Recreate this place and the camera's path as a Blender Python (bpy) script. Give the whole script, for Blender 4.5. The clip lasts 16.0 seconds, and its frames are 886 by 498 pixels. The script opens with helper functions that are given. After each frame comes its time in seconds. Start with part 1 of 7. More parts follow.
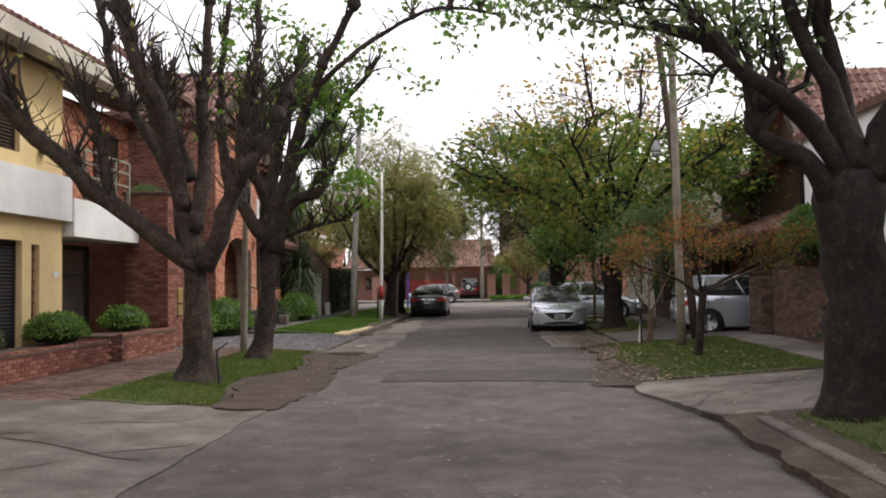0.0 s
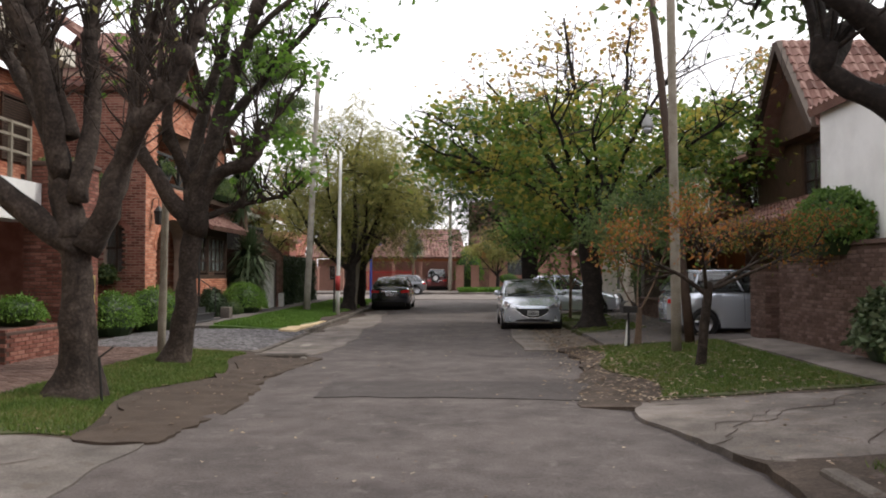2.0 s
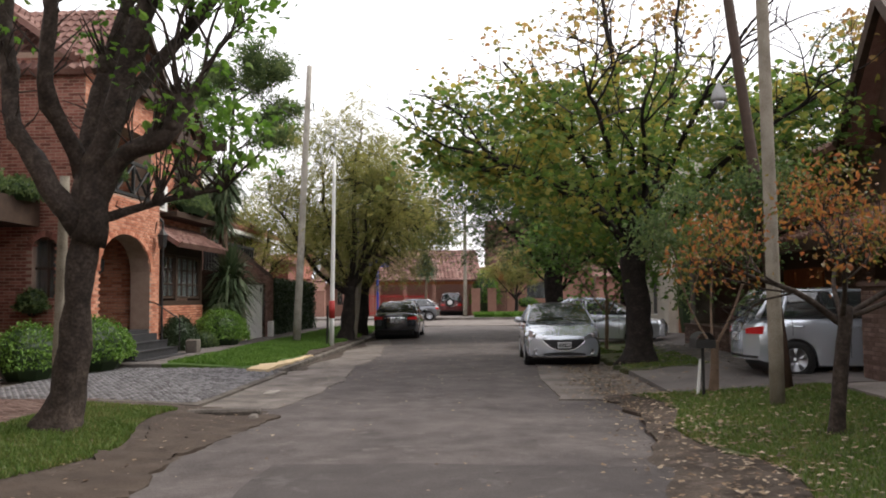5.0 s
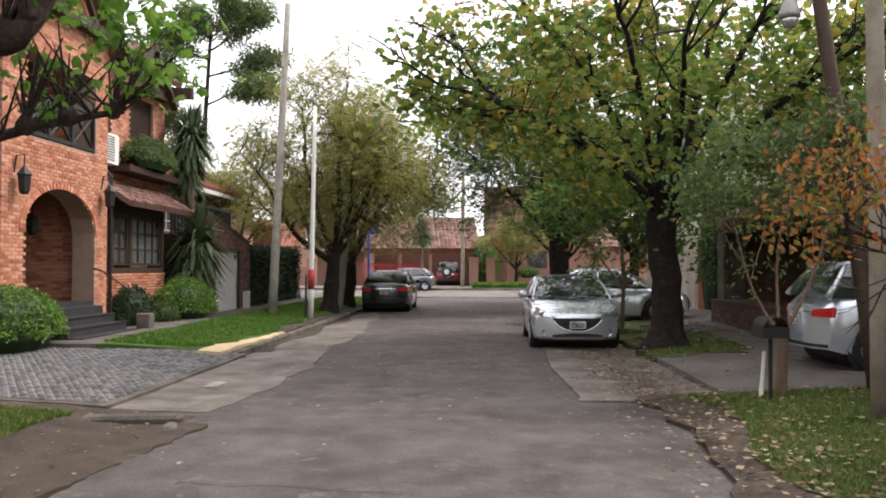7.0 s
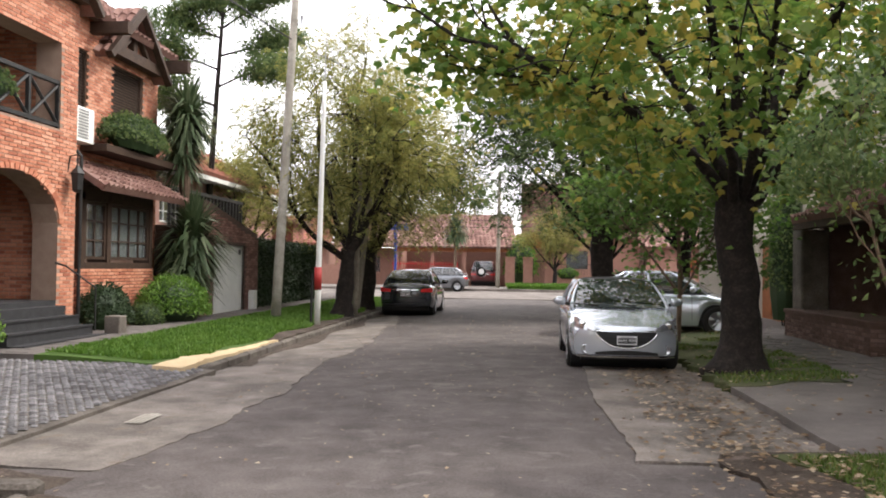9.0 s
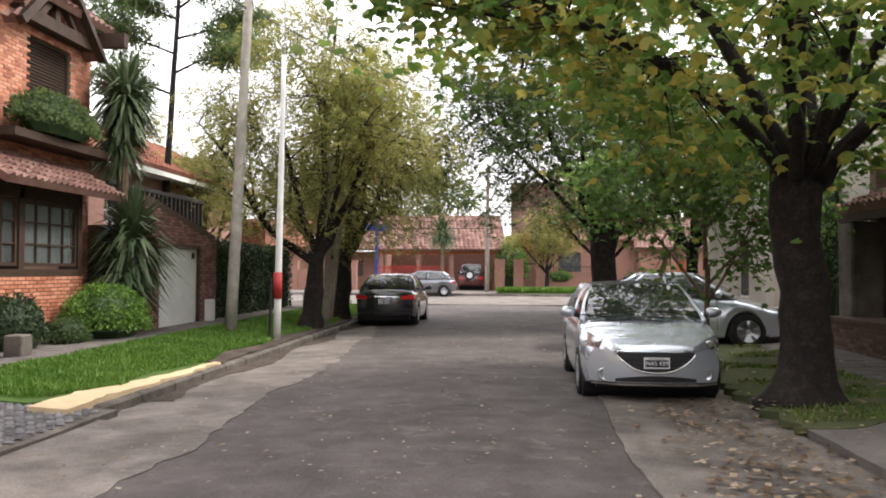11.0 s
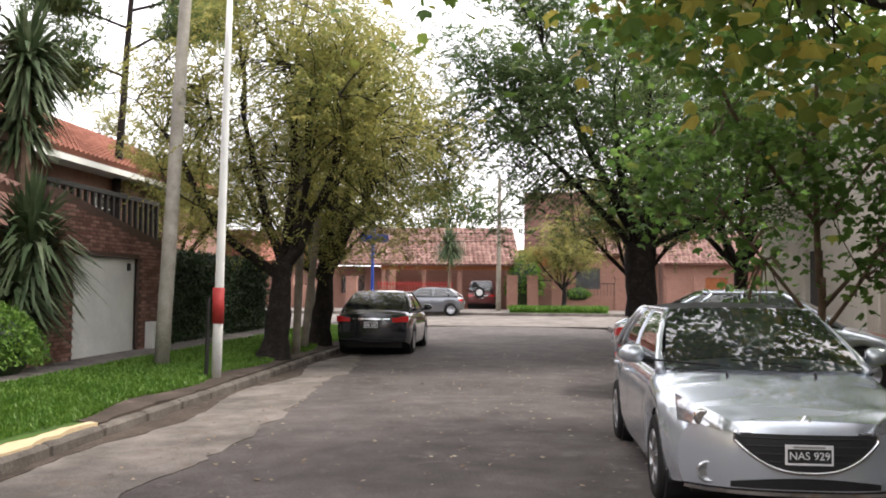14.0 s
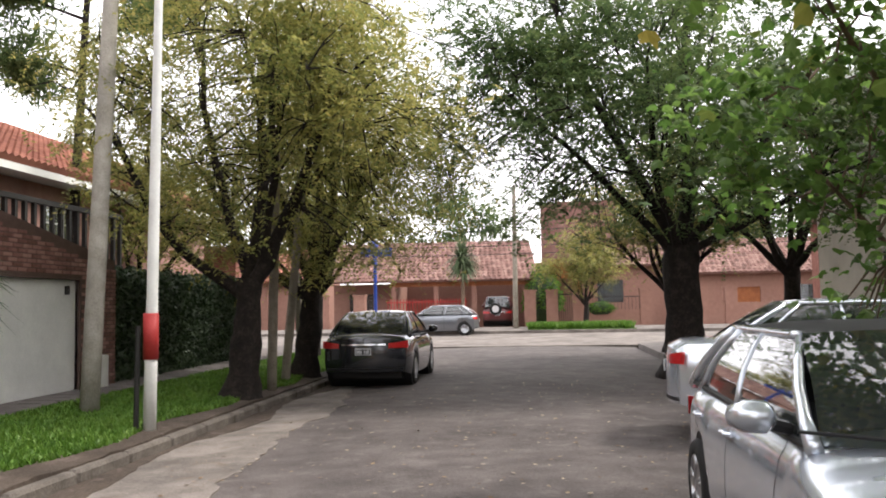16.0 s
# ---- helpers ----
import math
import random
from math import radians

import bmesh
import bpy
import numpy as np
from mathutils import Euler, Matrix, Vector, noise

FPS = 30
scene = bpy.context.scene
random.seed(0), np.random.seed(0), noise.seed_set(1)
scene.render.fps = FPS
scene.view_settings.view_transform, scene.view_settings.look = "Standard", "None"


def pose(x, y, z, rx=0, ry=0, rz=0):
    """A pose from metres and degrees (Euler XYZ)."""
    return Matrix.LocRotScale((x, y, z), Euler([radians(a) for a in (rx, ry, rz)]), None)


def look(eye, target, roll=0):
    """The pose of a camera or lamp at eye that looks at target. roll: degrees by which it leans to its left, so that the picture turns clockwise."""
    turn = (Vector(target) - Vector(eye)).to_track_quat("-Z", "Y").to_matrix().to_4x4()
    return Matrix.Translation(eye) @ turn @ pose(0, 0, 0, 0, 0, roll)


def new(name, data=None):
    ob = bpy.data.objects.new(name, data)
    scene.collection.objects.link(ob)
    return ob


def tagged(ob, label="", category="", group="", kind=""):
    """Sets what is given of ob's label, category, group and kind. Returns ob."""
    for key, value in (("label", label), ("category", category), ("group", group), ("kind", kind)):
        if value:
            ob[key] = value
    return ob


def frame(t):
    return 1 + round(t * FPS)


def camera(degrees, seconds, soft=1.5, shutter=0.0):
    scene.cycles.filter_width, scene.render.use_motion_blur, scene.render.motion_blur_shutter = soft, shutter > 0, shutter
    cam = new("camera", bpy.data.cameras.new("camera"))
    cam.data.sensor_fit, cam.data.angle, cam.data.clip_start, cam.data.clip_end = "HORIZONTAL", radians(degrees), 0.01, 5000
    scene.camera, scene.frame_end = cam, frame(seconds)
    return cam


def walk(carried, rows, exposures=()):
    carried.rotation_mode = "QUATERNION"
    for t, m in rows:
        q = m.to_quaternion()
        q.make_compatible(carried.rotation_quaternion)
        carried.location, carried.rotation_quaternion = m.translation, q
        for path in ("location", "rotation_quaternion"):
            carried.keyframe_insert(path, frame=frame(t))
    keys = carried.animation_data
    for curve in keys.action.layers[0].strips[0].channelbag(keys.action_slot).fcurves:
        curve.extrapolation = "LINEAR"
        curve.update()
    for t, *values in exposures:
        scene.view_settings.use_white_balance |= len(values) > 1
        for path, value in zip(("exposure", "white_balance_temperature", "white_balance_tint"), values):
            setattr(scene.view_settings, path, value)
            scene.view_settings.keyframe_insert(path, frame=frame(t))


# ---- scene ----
cam = camera(55.6, 16.0, soft=1.9)
METRES, EYE, TILT, LEAN, TURN = 23.6, 1.60, 0.0, 0.0, 3.7
ROWS = [
    (0.0, 0.0, 0.0, 0.0, 0.04, 2.4, 0.84),
    (0.5, 0.0011, 0.0281, -0.001, -0.74, 3.64, -0.87),
    (1.0, 0.0038, 0.0568, -0.0003, -2.04, 3.86, 0.42),
    (1.5, 0.0079, 0.0871, 0.0008, -1.59, 2.07, -0.66),
    (2.0, 0.01, 0.1169, 0.0006, -2.05, 1.76, -0.0),
    (2.5, 0.0139, 0.148, 0.0007, -0.36, 2.64, -0.12),
    (3.0, 0.0163, 0.1788, -0.0007, 0.05, 3.72, -0.74),
    (3.5, 0.0186, 0.2111, 0.0005, -1.07, 2.64, 0.34),
    (4.0, 0.0208, 0.2426, 0.0013, 0.54, 1.3, -0.77),
    (4.5, 0.0213, 0.2729, 0.0011, -1.85, 2.64, 0.25),
    (5.0, 0.024, 0.3036, 0.0002, -0.89, 3.4, 0.47),
    (7.5, 0.0335, 0.4621, 0.0012, -1.06, 1.04, -0.43),
    (8.0, 0.0382, 0.4932, -0.0002, -0.33, 2.74, -1.57),
    (8.5, 0.0434, 0.5249, 0.0006, -0.74, 1.76, -0.6),
    (9.0, 0.0479, 0.557, 0.0012, 1.66, 1.22, -0.82),
    (9.5, 0.049, 0.5878, 0.0011, 0.64, 0.98, -0.3),
    (12.0, 0.054, 0.7442, 0.0012, 1.79, 1.79, -0.01),
    (12.5, 0.0562, 0.7756, 0.0017, 3.08, 1.83, 0.3),
    (13.0, 0.0562, 0.8052, 0.0011, 0.9, 4.48, -0.27),
    (13.5, 0.0578, 0.8371, 0.0012, 1.26, 3.9, 0.98),
    (14.0, 0.0578, 0.8688, 0.0004, 1.65, 2.64, -0.46),
    (14.5, 0.0583, 0.9011, 0.001, 0.68, 0.36, 0.09),
    (15.0, 0.0601, 0.933, 0.002, 1.85, -1.01, -1.13),
    (15.5, 0.0607, 0.9637, 0.0016, -0.96, 2.1, -1.11),
    (16.0, 0.0641, 0.9964, 0.0007, 2.85, 3.82, 1.01),
]
walk(cam, [(t, pose(0, 0, EYE, TILT, LEAN, TURN) @ pose(METRES * x, METRES * y, METRES * z, 90 + pitch, roll, yaw)) for t, x, y, z, yaw, pitch, roll in ROWS], [(0.0, 0.13), (3.5, 0.32), (5.0, 0.34), (9.0, 0.95), (12.5, 0.97), (16.0, 0.95)])

# ---- world, sun and exposure ----
SKY, SUN = 1.55, 2.1
scene.view_settings.exposure = 0.0
world = bpy.data.worlds.new("overcast_sky")
scene.world = world
world.use_nodes = True
wn, wl = world.node_tree.nodes, world.node_tree.links
sky = wn.new("ShaderNodeTexSky")
sky.sky_type, sky.sun_disc = "NISHITA", False
sky.sun_elevation, sky.sun_rotation = radians(48), radians(65)
sky.air_density, sky.dust_density = 1.5, 4.0
veil = wn.new("ShaderNodeMixRGB")
dim = wn.new("ShaderNodeMixRGB")
dim.blend_type = "MULTIPLY"
dim.inputs[0].default_value = 1.0
dim.inputs[2].default_value = (0.1, 0.1, 0.1, 1)
wl.new(sky.outputs[0], dim.inputs[1])
veil.inputs[0].default_value = 0.85
veil.inputs[2].default_value = (1.0, 0.966, 1.0, 1)
wl.new(dim.outputs[0], veil.inputs[1])
wl.new(veil.outputs[0], wn["Background"].inputs[0])
wn["Background"].inputs[1].default_value = SKY
sun_data = bpy.data.lights.new("sun", "SUN")
sun_data.energy, sun_data.angle, sun_data.color = SUN, radians(12), (1.0, 0.95, 0.88)
sun = new("sun", sun_data)
sun.matrix_world = look((18, 8, 22), (0, 0, 0))

# ---- materials ----


def mat(name, colors, scale=6.0, rough=0.85, bump=0.25, fine=60.0, random_by="", amount=0.35, metal=0.0, spec=0.3, coat=0.0, trans=0.0, stain=0.0, wear=None):
    """A surface with two scales of mottling between the colours, relief, and a random shift per piece."""
    m = bpy.data.materials.new(name)
    m.use_nodes = True
    n, l = m.node_tree.nodes, m.node_tree.links
    b = n["Principled BSDF"]
    b.inputs["Roughness"].default_value = rough
    b.inputs["Metallic"].default_value = metal
    b.inputs["Specular IOR Level"].default_value = spec
    b.inputs["Coat Weight"].default_value = coat
    b.inputs["Transmission Weight"].default_value = trans
    co = n.new("ShaderNodeNewGeometry")
    big, small = n.new("ShaderNodeTexNoise"), n.new("ShaderNodeTexNoise")
    big.inputs["Scale"].default_value, big.inputs["Detail"].default_value = scale, 6
    small.inputs["Scale"].default_value, small.inputs["Detail"].default_value = fine, 4
    l.new(co.outputs["Position"], big.inputs["Vector"])
    l.new(co.outputs["Position"], small.inputs["Vector"])
    add = n.new("ShaderNodeMath")
    add.operation = "MULTIPLY_ADD"
    add.inputs[1].default_value = 0.5
    l.new(small.outputs["Fac"], add.inputs[0])
    half = n.new("ShaderNodeMath")
    half.operation = "MULTIPLY"
    half.inputs[1].default_value = 0.5
    l.new(big.outputs["Fac"], half.inputs[0])
    l.new(half.outputs[0], add.inputs[2])
    last = add
    if random_by:
        if random_by == "island":
            src = co.outputs["Random Per Island"]
        else:
            src = n.new("ShaderNodeObjectInfo").outputs["Random"]
        shift = n.new("ShaderNodeMath")
        shift.operation = "MULTIPLY_ADD"
        shift.inputs[1].default_value = amount
        l.new(src, shift.inputs[0])
        low = n.new("ShaderNodeMath")
        low.operation = "SUBTRACT"
        low.inputs[1].default_value = amount / 2
        l.new(add.outputs[0], low.inputs[0])
        l.new(low.outputs[0], shift.inputs[2])
        last = shift
    ramp = n.new("ShaderNodeValToRGB")
    k = len(colors)
    e = ramp.color_ramp.elements
    while len(e) < k:
        e.new(0.5)
    for i, c in enumerate(colors):
        e[i].position = 0.3 + 0.4 * i / max(1, k - 1)
        e[i].color = (*c, 1)
    l.new(last.outputs[0], ramp.inputs[0])
    out = ramp.outputs[0]
    if stain:
        st = n.new("ShaderNodeTexNoise")
        st.inputs["Scale"].default_value, st.inputs["Detail"].default_value = 0.7, 8
        st.inputs["Roughness"].default_value = 0.7
        l.new(co.outputs["Position"], st.inputs["Vector"])
        sr = n.new("ShaderNodeValToRGB")
        sr.color_ramp.elements[0].position, sr.color_ramp.elements[0].color = 0.38, (1 - stain, 1 - stain, 1 - stain, 1)
        sr.color_ramp.elements[1].position, sr.color_ramp.elements[1].color = 0.6, (1, 1, 1, 1)
        mul = n.new("ShaderNodeMixRGB")
        mul.blend_type = "MULTIPLY"
        mul.inputs[0].default_value = 1
        l.new(st.outputs["Fac"], sr.inputs[0])
        l.new(out, mul.inputs[1])
        l.new(sr.outputs[0], mul.inputs[2])
        out = mul.outputs[0]
    if wear:
        # worn spots of another colour, a hand to half a metre across
        wt = n.new("ShaderNodeTexNoise")
        wt.inputs["Scale"].default_value, wt.inputs["Detail"].default_value = 3.2, 9
        wt.inputs["Roughness"].default_value, wt.inputs["Distortion"].default_value = 0.68, 0.4
        l.new(co.outputs["Position"], wt.inputs["Vector"])
        wr = n.new("ShaderNodeValToRGB")
        wr.color_ramp.elements[0].position, wr.color_ramp.elements[0].color = 0.57, (0, 0, 0, 1)
        wr.color_ramp.elements[1].position, wr.color_ramp.elements[1].color = 0.66, (0.75, 0.75, 0.75, 1)
        worn = n.new("ShaderNodeMixRGB")
        worn.inputs[2].default_value = (*wear, 1)
        l.new(wt.outputs["Fac"], wr.inputs[0])
        l.new(wr.outputs[0], worn.inputs[0])
        l.new(out, worn.inputs[1])
        out = worn.outputs[0]
    l.new(out, b.inputs["Base Color"])
    if bump:
        bp = n.new("ShaderNodeBump")
        bp.inputs["Strength"].default_value, bp.inputs["Distance"].default_value = bump, 0.02
        l.new(add.outputs[0], bp.inputs["Height"])
        l.new(bp.outputs[0], b.inputs["Normal"])
    return m


def leaf_mat(name, colors, amount=0.8, scale=0.5, glow=0.58):
    """Leaves: colour varies leaf by leaf and in patches, and light passes through them."""
    m = bpy.data.materials.new(name)
    m.use_nodes = True
    n, l = m.node_tree.nodes, m.node_tree.links
    b = n["Principled BSDF"]
    b.inputs["Roughness"].default_value = 0.5
    b.inputs["Specular IOR Level"].default_value = 0.3
    co = n.new("ShaderNodeNewGeometry")
    t = n.new("ShaderNodeTexNoise")
    t.inputs["Scale"].default_value, t.inputs["Detail"].default_value = scale, 3
    l.new(co.outputs["Position"], t.inputs["Vector"])
    f = n.new("ShaderNodeMath")
    f.operation = "MULTIPLY_ADD"
    f.inputs[1].default_value = amount
    l.new(co.outputs["Random Per Island"], f.inputs[0])
    g = n.new("ShaderNodeMath")
    g.operation = "SUBTRACT"
    g.inputs[1].default_value = amount / 2
    l.new(t.outputs["Fac"], g.inputs[0])
    l.new(g.outputs[0], f.inputs[2])
    ramp = n.new("ShaderNodeValToRGB")
    e = ramp.color_ramp.elements
    while len(e) < len(colors):
        e.new(0.5)
    for i, c in enumerate(colors):
        e[i].position = 0.1 + 0.8 * i / (len(colors) - 1)
        e[i].color = (*c, 1)
    l.new(f.outputs[0], ramp.inputs[0])
    l.new(ramp.outputs[0], b.inputs["Base Color"])
    tr = n.new("ShaderNodeBsdfTranslucent")
    l.new(ramp.outputs[0], tr.inputs[0])
    mix = n.new("ShaderNodeMixShader")
    mix.inputs[0].default_value = glow
    l.new(b.outputs[0], mix.inputs[1])
    l.new(tr.outputs[0], mix.inputs[2])
    l.new(mix.outputs[0], n["Material Output"].inputs[0])
    return m


ASPHALT = mat("asphalt", [(0.056, 0.046, 0.043), (0.094, 0.08, 0.075), (0.145, 0.126, 0.118)], 2.6, 0.92, 0.9, 46, stain=0.3, wear=(0.14, 0.122, 0.113))
PATCH = mat("dark_asphalt", [(0.045, 0.038, 0.036), (0.075, 0.065, 0.061)], 3, 0.92, 0.8, 50, wear=(0.1, 0.09, 0.085))
CONCRETE = mat("old_concrete", [(0.1, 0.085, 0.073), (0.19, 0.165, 0.146), (0.28, 0.248, 0.222)], 2.3, 0.92, 0.7, 50, stain=0.5, wear=(0.13, 0.1, 0.075))
APRON = mat("dirty_concrete", [(0.08, 0.07, 0.062), (0.14, 0.124, 0.112), (0.215, 0.195, 0.177)], 2.0, 0.92, 0.7, 50, stain=0.5, wear=(0.09, 0.075, 0.06))
KERB = mat("kerb_concrete", [(0.075, 0.064, 0.054), (0.14, 0.12, 0.102), (0.22, 0.195, 0.17)], 3, 0.92, 0.8, 40, stain=0.5)
SAND = mat("sand", [(0.45, 0.34, 0.2), (0.6, 0.47, 0.3)], 5, 0.95, 0.5, 80)
DIRT = mat("dirt", [(0.034, 0.024, 0.018), (0.066, 0.049, 0.037), (0.115, 0.09, 0.072)], 2.5, 0.95, 0.9, 34, stain=0.4, wear=(0.125, 0.096, 0.082))
MUD = mat("gutter_mud", [(0.03, 0.021, 0.016), (0.055, 0.04, 0.03), (0.085, 0.065, 0.05)], 3, 0.95, 0.7, 50)
FARBRICK = mat("pale_far_brick", [(0.22, 0.115, 0.085), (0.31, 0.17, 0.13)], 5, 0.85, 0.3, 30)
SOIL_GRASS = mat("lawn_soil", [(0.035, 0.045, 0.017), (0.06, 0.072, 0.026), (0.09, 0.07, 0.045)], 2.2, 0.95, 0.6, 45)
LAWN = mat("lush_lawn_soil", [(0.04, 0.075, 0.015), (0.07, 0.13, 0.022)], 2.2, 0.95, 0.6, 45)
COBBLE = mat("cobblestone", [(0.085, 0.08, 0.08), (0.145, 0.14, 0.142), (0.215, 0.205, 0.21)], 5, 0.85, 0.4, 60, "island", 0.4)
WALKSTONE = mat("sidewalk_stone", [(0.1, 0.088, 0.08), (0.17, 0.15, 0.14)], 3, 0.9, 0.3, 60, stain=0.3)
GROUND = mat("ground_earth", [(0.09, 0.08, 0.07), (0.15, 0.13, 0.11)], 1.5, 0.95, 0.4, 30)
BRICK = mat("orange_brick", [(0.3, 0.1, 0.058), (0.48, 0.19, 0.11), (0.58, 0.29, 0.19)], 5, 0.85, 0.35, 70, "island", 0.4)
# dark red brick; its tone also paints the orange house's shaded south face
DARKBRICK = mat("dark_and_shaded_red_brick", [(0.12, 0.045, 0.032), (0.21, 0.08, 0.058), (0.29, 0.135, 0.1)], 5, 0.85, 0.35, 70, "island", 0.4)
DARKBRICK_PIECE = mat("dark_red_brick_piece", [(0.12, 0.045, 0.032), (0.21, 0.08, 0.058), (0.29, 0.135, 0.1)], 5, 0.85, 0.35, 70, "object", 0.4)
BROWNBRICK = mat("brown_brick", [(0.075, 0.045, 0.036), (0.12, 0.075, 0.06), (0.18, 0.12, 0.1)], 5, 0.88, 0.35, 70, "island", 0.4)
GARAGEBRICK = mat("weathered_brick", [(0.15, 0.07, 0.053), (0.25, 0.125, 0.1), (0.34, 0.195, 0.16)], 5, 0.88, 0.35, 70, "island", 0.4, stain=0.25)
BROWNWOOD = mat("brown_timber", [(0.07, 0.04, 0.026), (0.13, 0.08, 0.054)], 7, 0.75, 0.3, 50, stain=0.3)
PALEWOOD = mat("bleached_wood", [(0.22, 0.2, 0.165), (0.36, 0.335, 0.285), (0.48, 0.45, 0.4)], 5, 0.9, 0.5, 60, stain=0.3)
MORTAR = mat("mortar", [(0.24, 0.16, 0.12), (0.36, 0.26, 0.2)], 6, 0.95, 0.4, 60)
DARKMORTAR = mat("dark_mortar", [(0.07, 0.045, 0.035), (0.12, 0.075, 0.06)], 6, 0.95, 0.4, 60)
YELLOW = mat("yellow_plaster", [(0.66, 0.49, 0.24), (0.76, 0.6, 0.33)], 1.6, 0.9, 0.2, 50, stain=0.14)
WHITE = mat("white_plaster", [(0.66, 0.66, 0.65), (0.8, 0.8, 0.79)], 1.2, 0.85, 0.15, 50, stain=0.14)
CREAM = mat("cream_plaster", [(0.48, 0.44, 0.37), (0.6, 0.56, 0.48)], 1.4, 0.9, 0.2, 50, stain=0.14)
WHITEPAINT = mat("white_paint", [(0.64, 0.64, 0.61), (0.79, 0.79, 0.75)], 3, 0.6, 0.1, 40, stain=0.12)
REDPAINT = mat("red_paint", [(0.28, 0.02, 0.02), (0.38, 0.04, 0.035)], 6, 0.55, 0.15, 40)
BLUEPAINT = mat("blue_paint", [(0.02, 0.05, 0.28), (0.03, 0.08, 0.38)], 6, 0.45, 0.05, 40)
BLACKIRON = mat("black_iron", [(0.012, 0.012, 0.012), (0.03, 0.028, 0.026)], 8, 0.55, 0.2, 60)
DARKWOOD = mat("dark_wood", [(0.025, 0.014, 0.009), (0.06, 0.035, 0.022)], 7, 0.7, 0.3, 50)
ORANGEWOOD = mat("varnished_wood", [(0.2, 0.06, 0.018), (0.34, 0.12, 0.04)], 5, 0.5, 0.2, 60)
OLDWOOD = mat("weathered_wood", [(0.13, 0.105, 0.08), (0.24, 0.21, 0.165), (0.3, 0.28, 0.23)], 5, 0.9, 0.5, 70, stain=0.2)
STEP = mat("dark_step_stone", [(0.02, 0.02, 0.022), (0.045, 0.045, 0.047)], 6, 0.6, 0.2, 50)
TILE = mat("roof_tile", [(0.1, 0.05, 0.04), (0.17, 0.088, 0.07), (0.24, 0.145, 0.12)], 3, 0.85, 0.3, 50, "island", 0.4)
REDTILE = mat("red_roof_tile", [(0.2, 0.075, 0.05), (0.31, 0.125, 0.085)], 3, 0.85, 0.3, 50, "island", 0.35)
BARK = mat("bark", [(0.016, 0.011, 0.009), (0.045, 0.033, 0.026), (0.11, 0.085, 0.068)], 7, 0.95, 1.0, 26, stain=0.4)
DARKBARK = mat("dark_bark", [(0.007, 0.0055, 0.005), (0.016, 0.012, 0.01), (0.04, 0.031, 0.026)], 7, 0.95, 1.0, 24)
PALEBARK = mat("pale_bark", [(0.09, 0.06, 0.04), (0.19, 0.13, 0.09)], 7, 0.9, 0.7, 45)
LEAF_MAPLE = leaf_mat("maple_leaf", [(0.07, 0.135, 0.027), (0.12, 0.2, 0.04), (0.2, 0.25, 0.055), (0.4, 0.33, 0.07)])
LEAF_MAPLE_TOP = leaf_mat("yellowing_maple_leaf", [(0.14, 0.17, 0.04), (0.3, 0.23, 0.06), (0.42, 0.28, 0.09), (0.3, 0.16, 0.07)])
LEAF_DARK = leaf_mat("dark_leaf", [(0.055, 0.095, 0.034), (0.1, 0.15, 0.052), (0.17, 0.215, 0.078)])
LEAF_MID = leaf_mat("young_maple_leaf", [(0.06, 0.12, 0.025), (0.1, 0.18, 0.04), (0.16, 0.25, 0.06)])
LEAF_OLIVE = leaf_mat("olive_leaf", [(0.14, 0.165, 0.05), (0.25, 0.255, 0.075), (0.4, 0.345, 0.11)])
LEAF_FRESH = leaf_mat("fresh_leaf", [(0.07, 0.15, 0.02), (0.11, 0.22, 0.03), (0.17, 0.28, 0.05)])
LEAF_ORANGE = leaf_mat("orange_leaf", [(0.06, 0.09, 0.022), (0.14, 0.12, 0.03), (0.3, 0.13, 0.035), (0.25, 0.085, 0.03)])
LEAF_BUSH = leaf_mat("bush_leaf", [(0.07, 0.15, 0.02), (0.115, 0.22, 0.032), (0.18, 0.29, 0.05)], 0.6, 3, 0.25)
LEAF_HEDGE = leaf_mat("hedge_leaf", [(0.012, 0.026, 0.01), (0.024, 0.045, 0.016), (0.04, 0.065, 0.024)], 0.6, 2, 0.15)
LEAF_PALM = leaf_mat("yucca_leaf", [(0.045, 0.075, 0.03), (0.09, 0.125, 0.06), (0.15, 0.18, 0.1)], 0.7, 2, 0.15)
LEAF_DRY = leaf_mat("fallen_leaf", [(0.06, 0.036, 0.02), (0.12, 0.072, 0.038), (0.2, 0.135, 0.075), (0.34, 0.27, 0.19)], 0.9, 2, 0.1)
GRASS_LUSH = leaf_mat("lush_grass", [(0.055, 0.12, 0.015), (0.09, 0.185, 0.022), (0.15, 0.24, 0.045)], 0.7, 1.5, 0.3)
GRASS = leaf_mat("verge_grass", [(0.06, 0.105, 0.018), (0.1, 0.165, 0.03), (0.19, 0.18, 0.065)], 0.7, 1.5, 0.3)
SILVER = mat("silver_car_paint", [(0.62, 0.67, 0.74), (0.66, 0.71, 0.78)], 2, 0.22, 0.0, 300, metal=0.65, coat=1.0, spec=0.5)
GREYPAINT = mat("grey_car_paint", [(0.17, 0.18, 0.2), (0.2, 0.21, 0.23)], 2, 0.3, 0.0, 300, metal=0.7, coat=1.0, spec=0.5)
BLACKPAINT = mat("black_car_paint", [(0.012, 0.014, 0.018), (0.018, 0.02, 0.025)], 2, 0.25, 0.0, 300, metal=0.3, coat=1.0, spec=0.5)
MAROON = mat("maroon_car_paint", [(0.09, 0.02, 0.02), (0.12, 0.03, 0.03)], 2, 0.35, 0.0, 300, metal=0.3, coat=0.8)
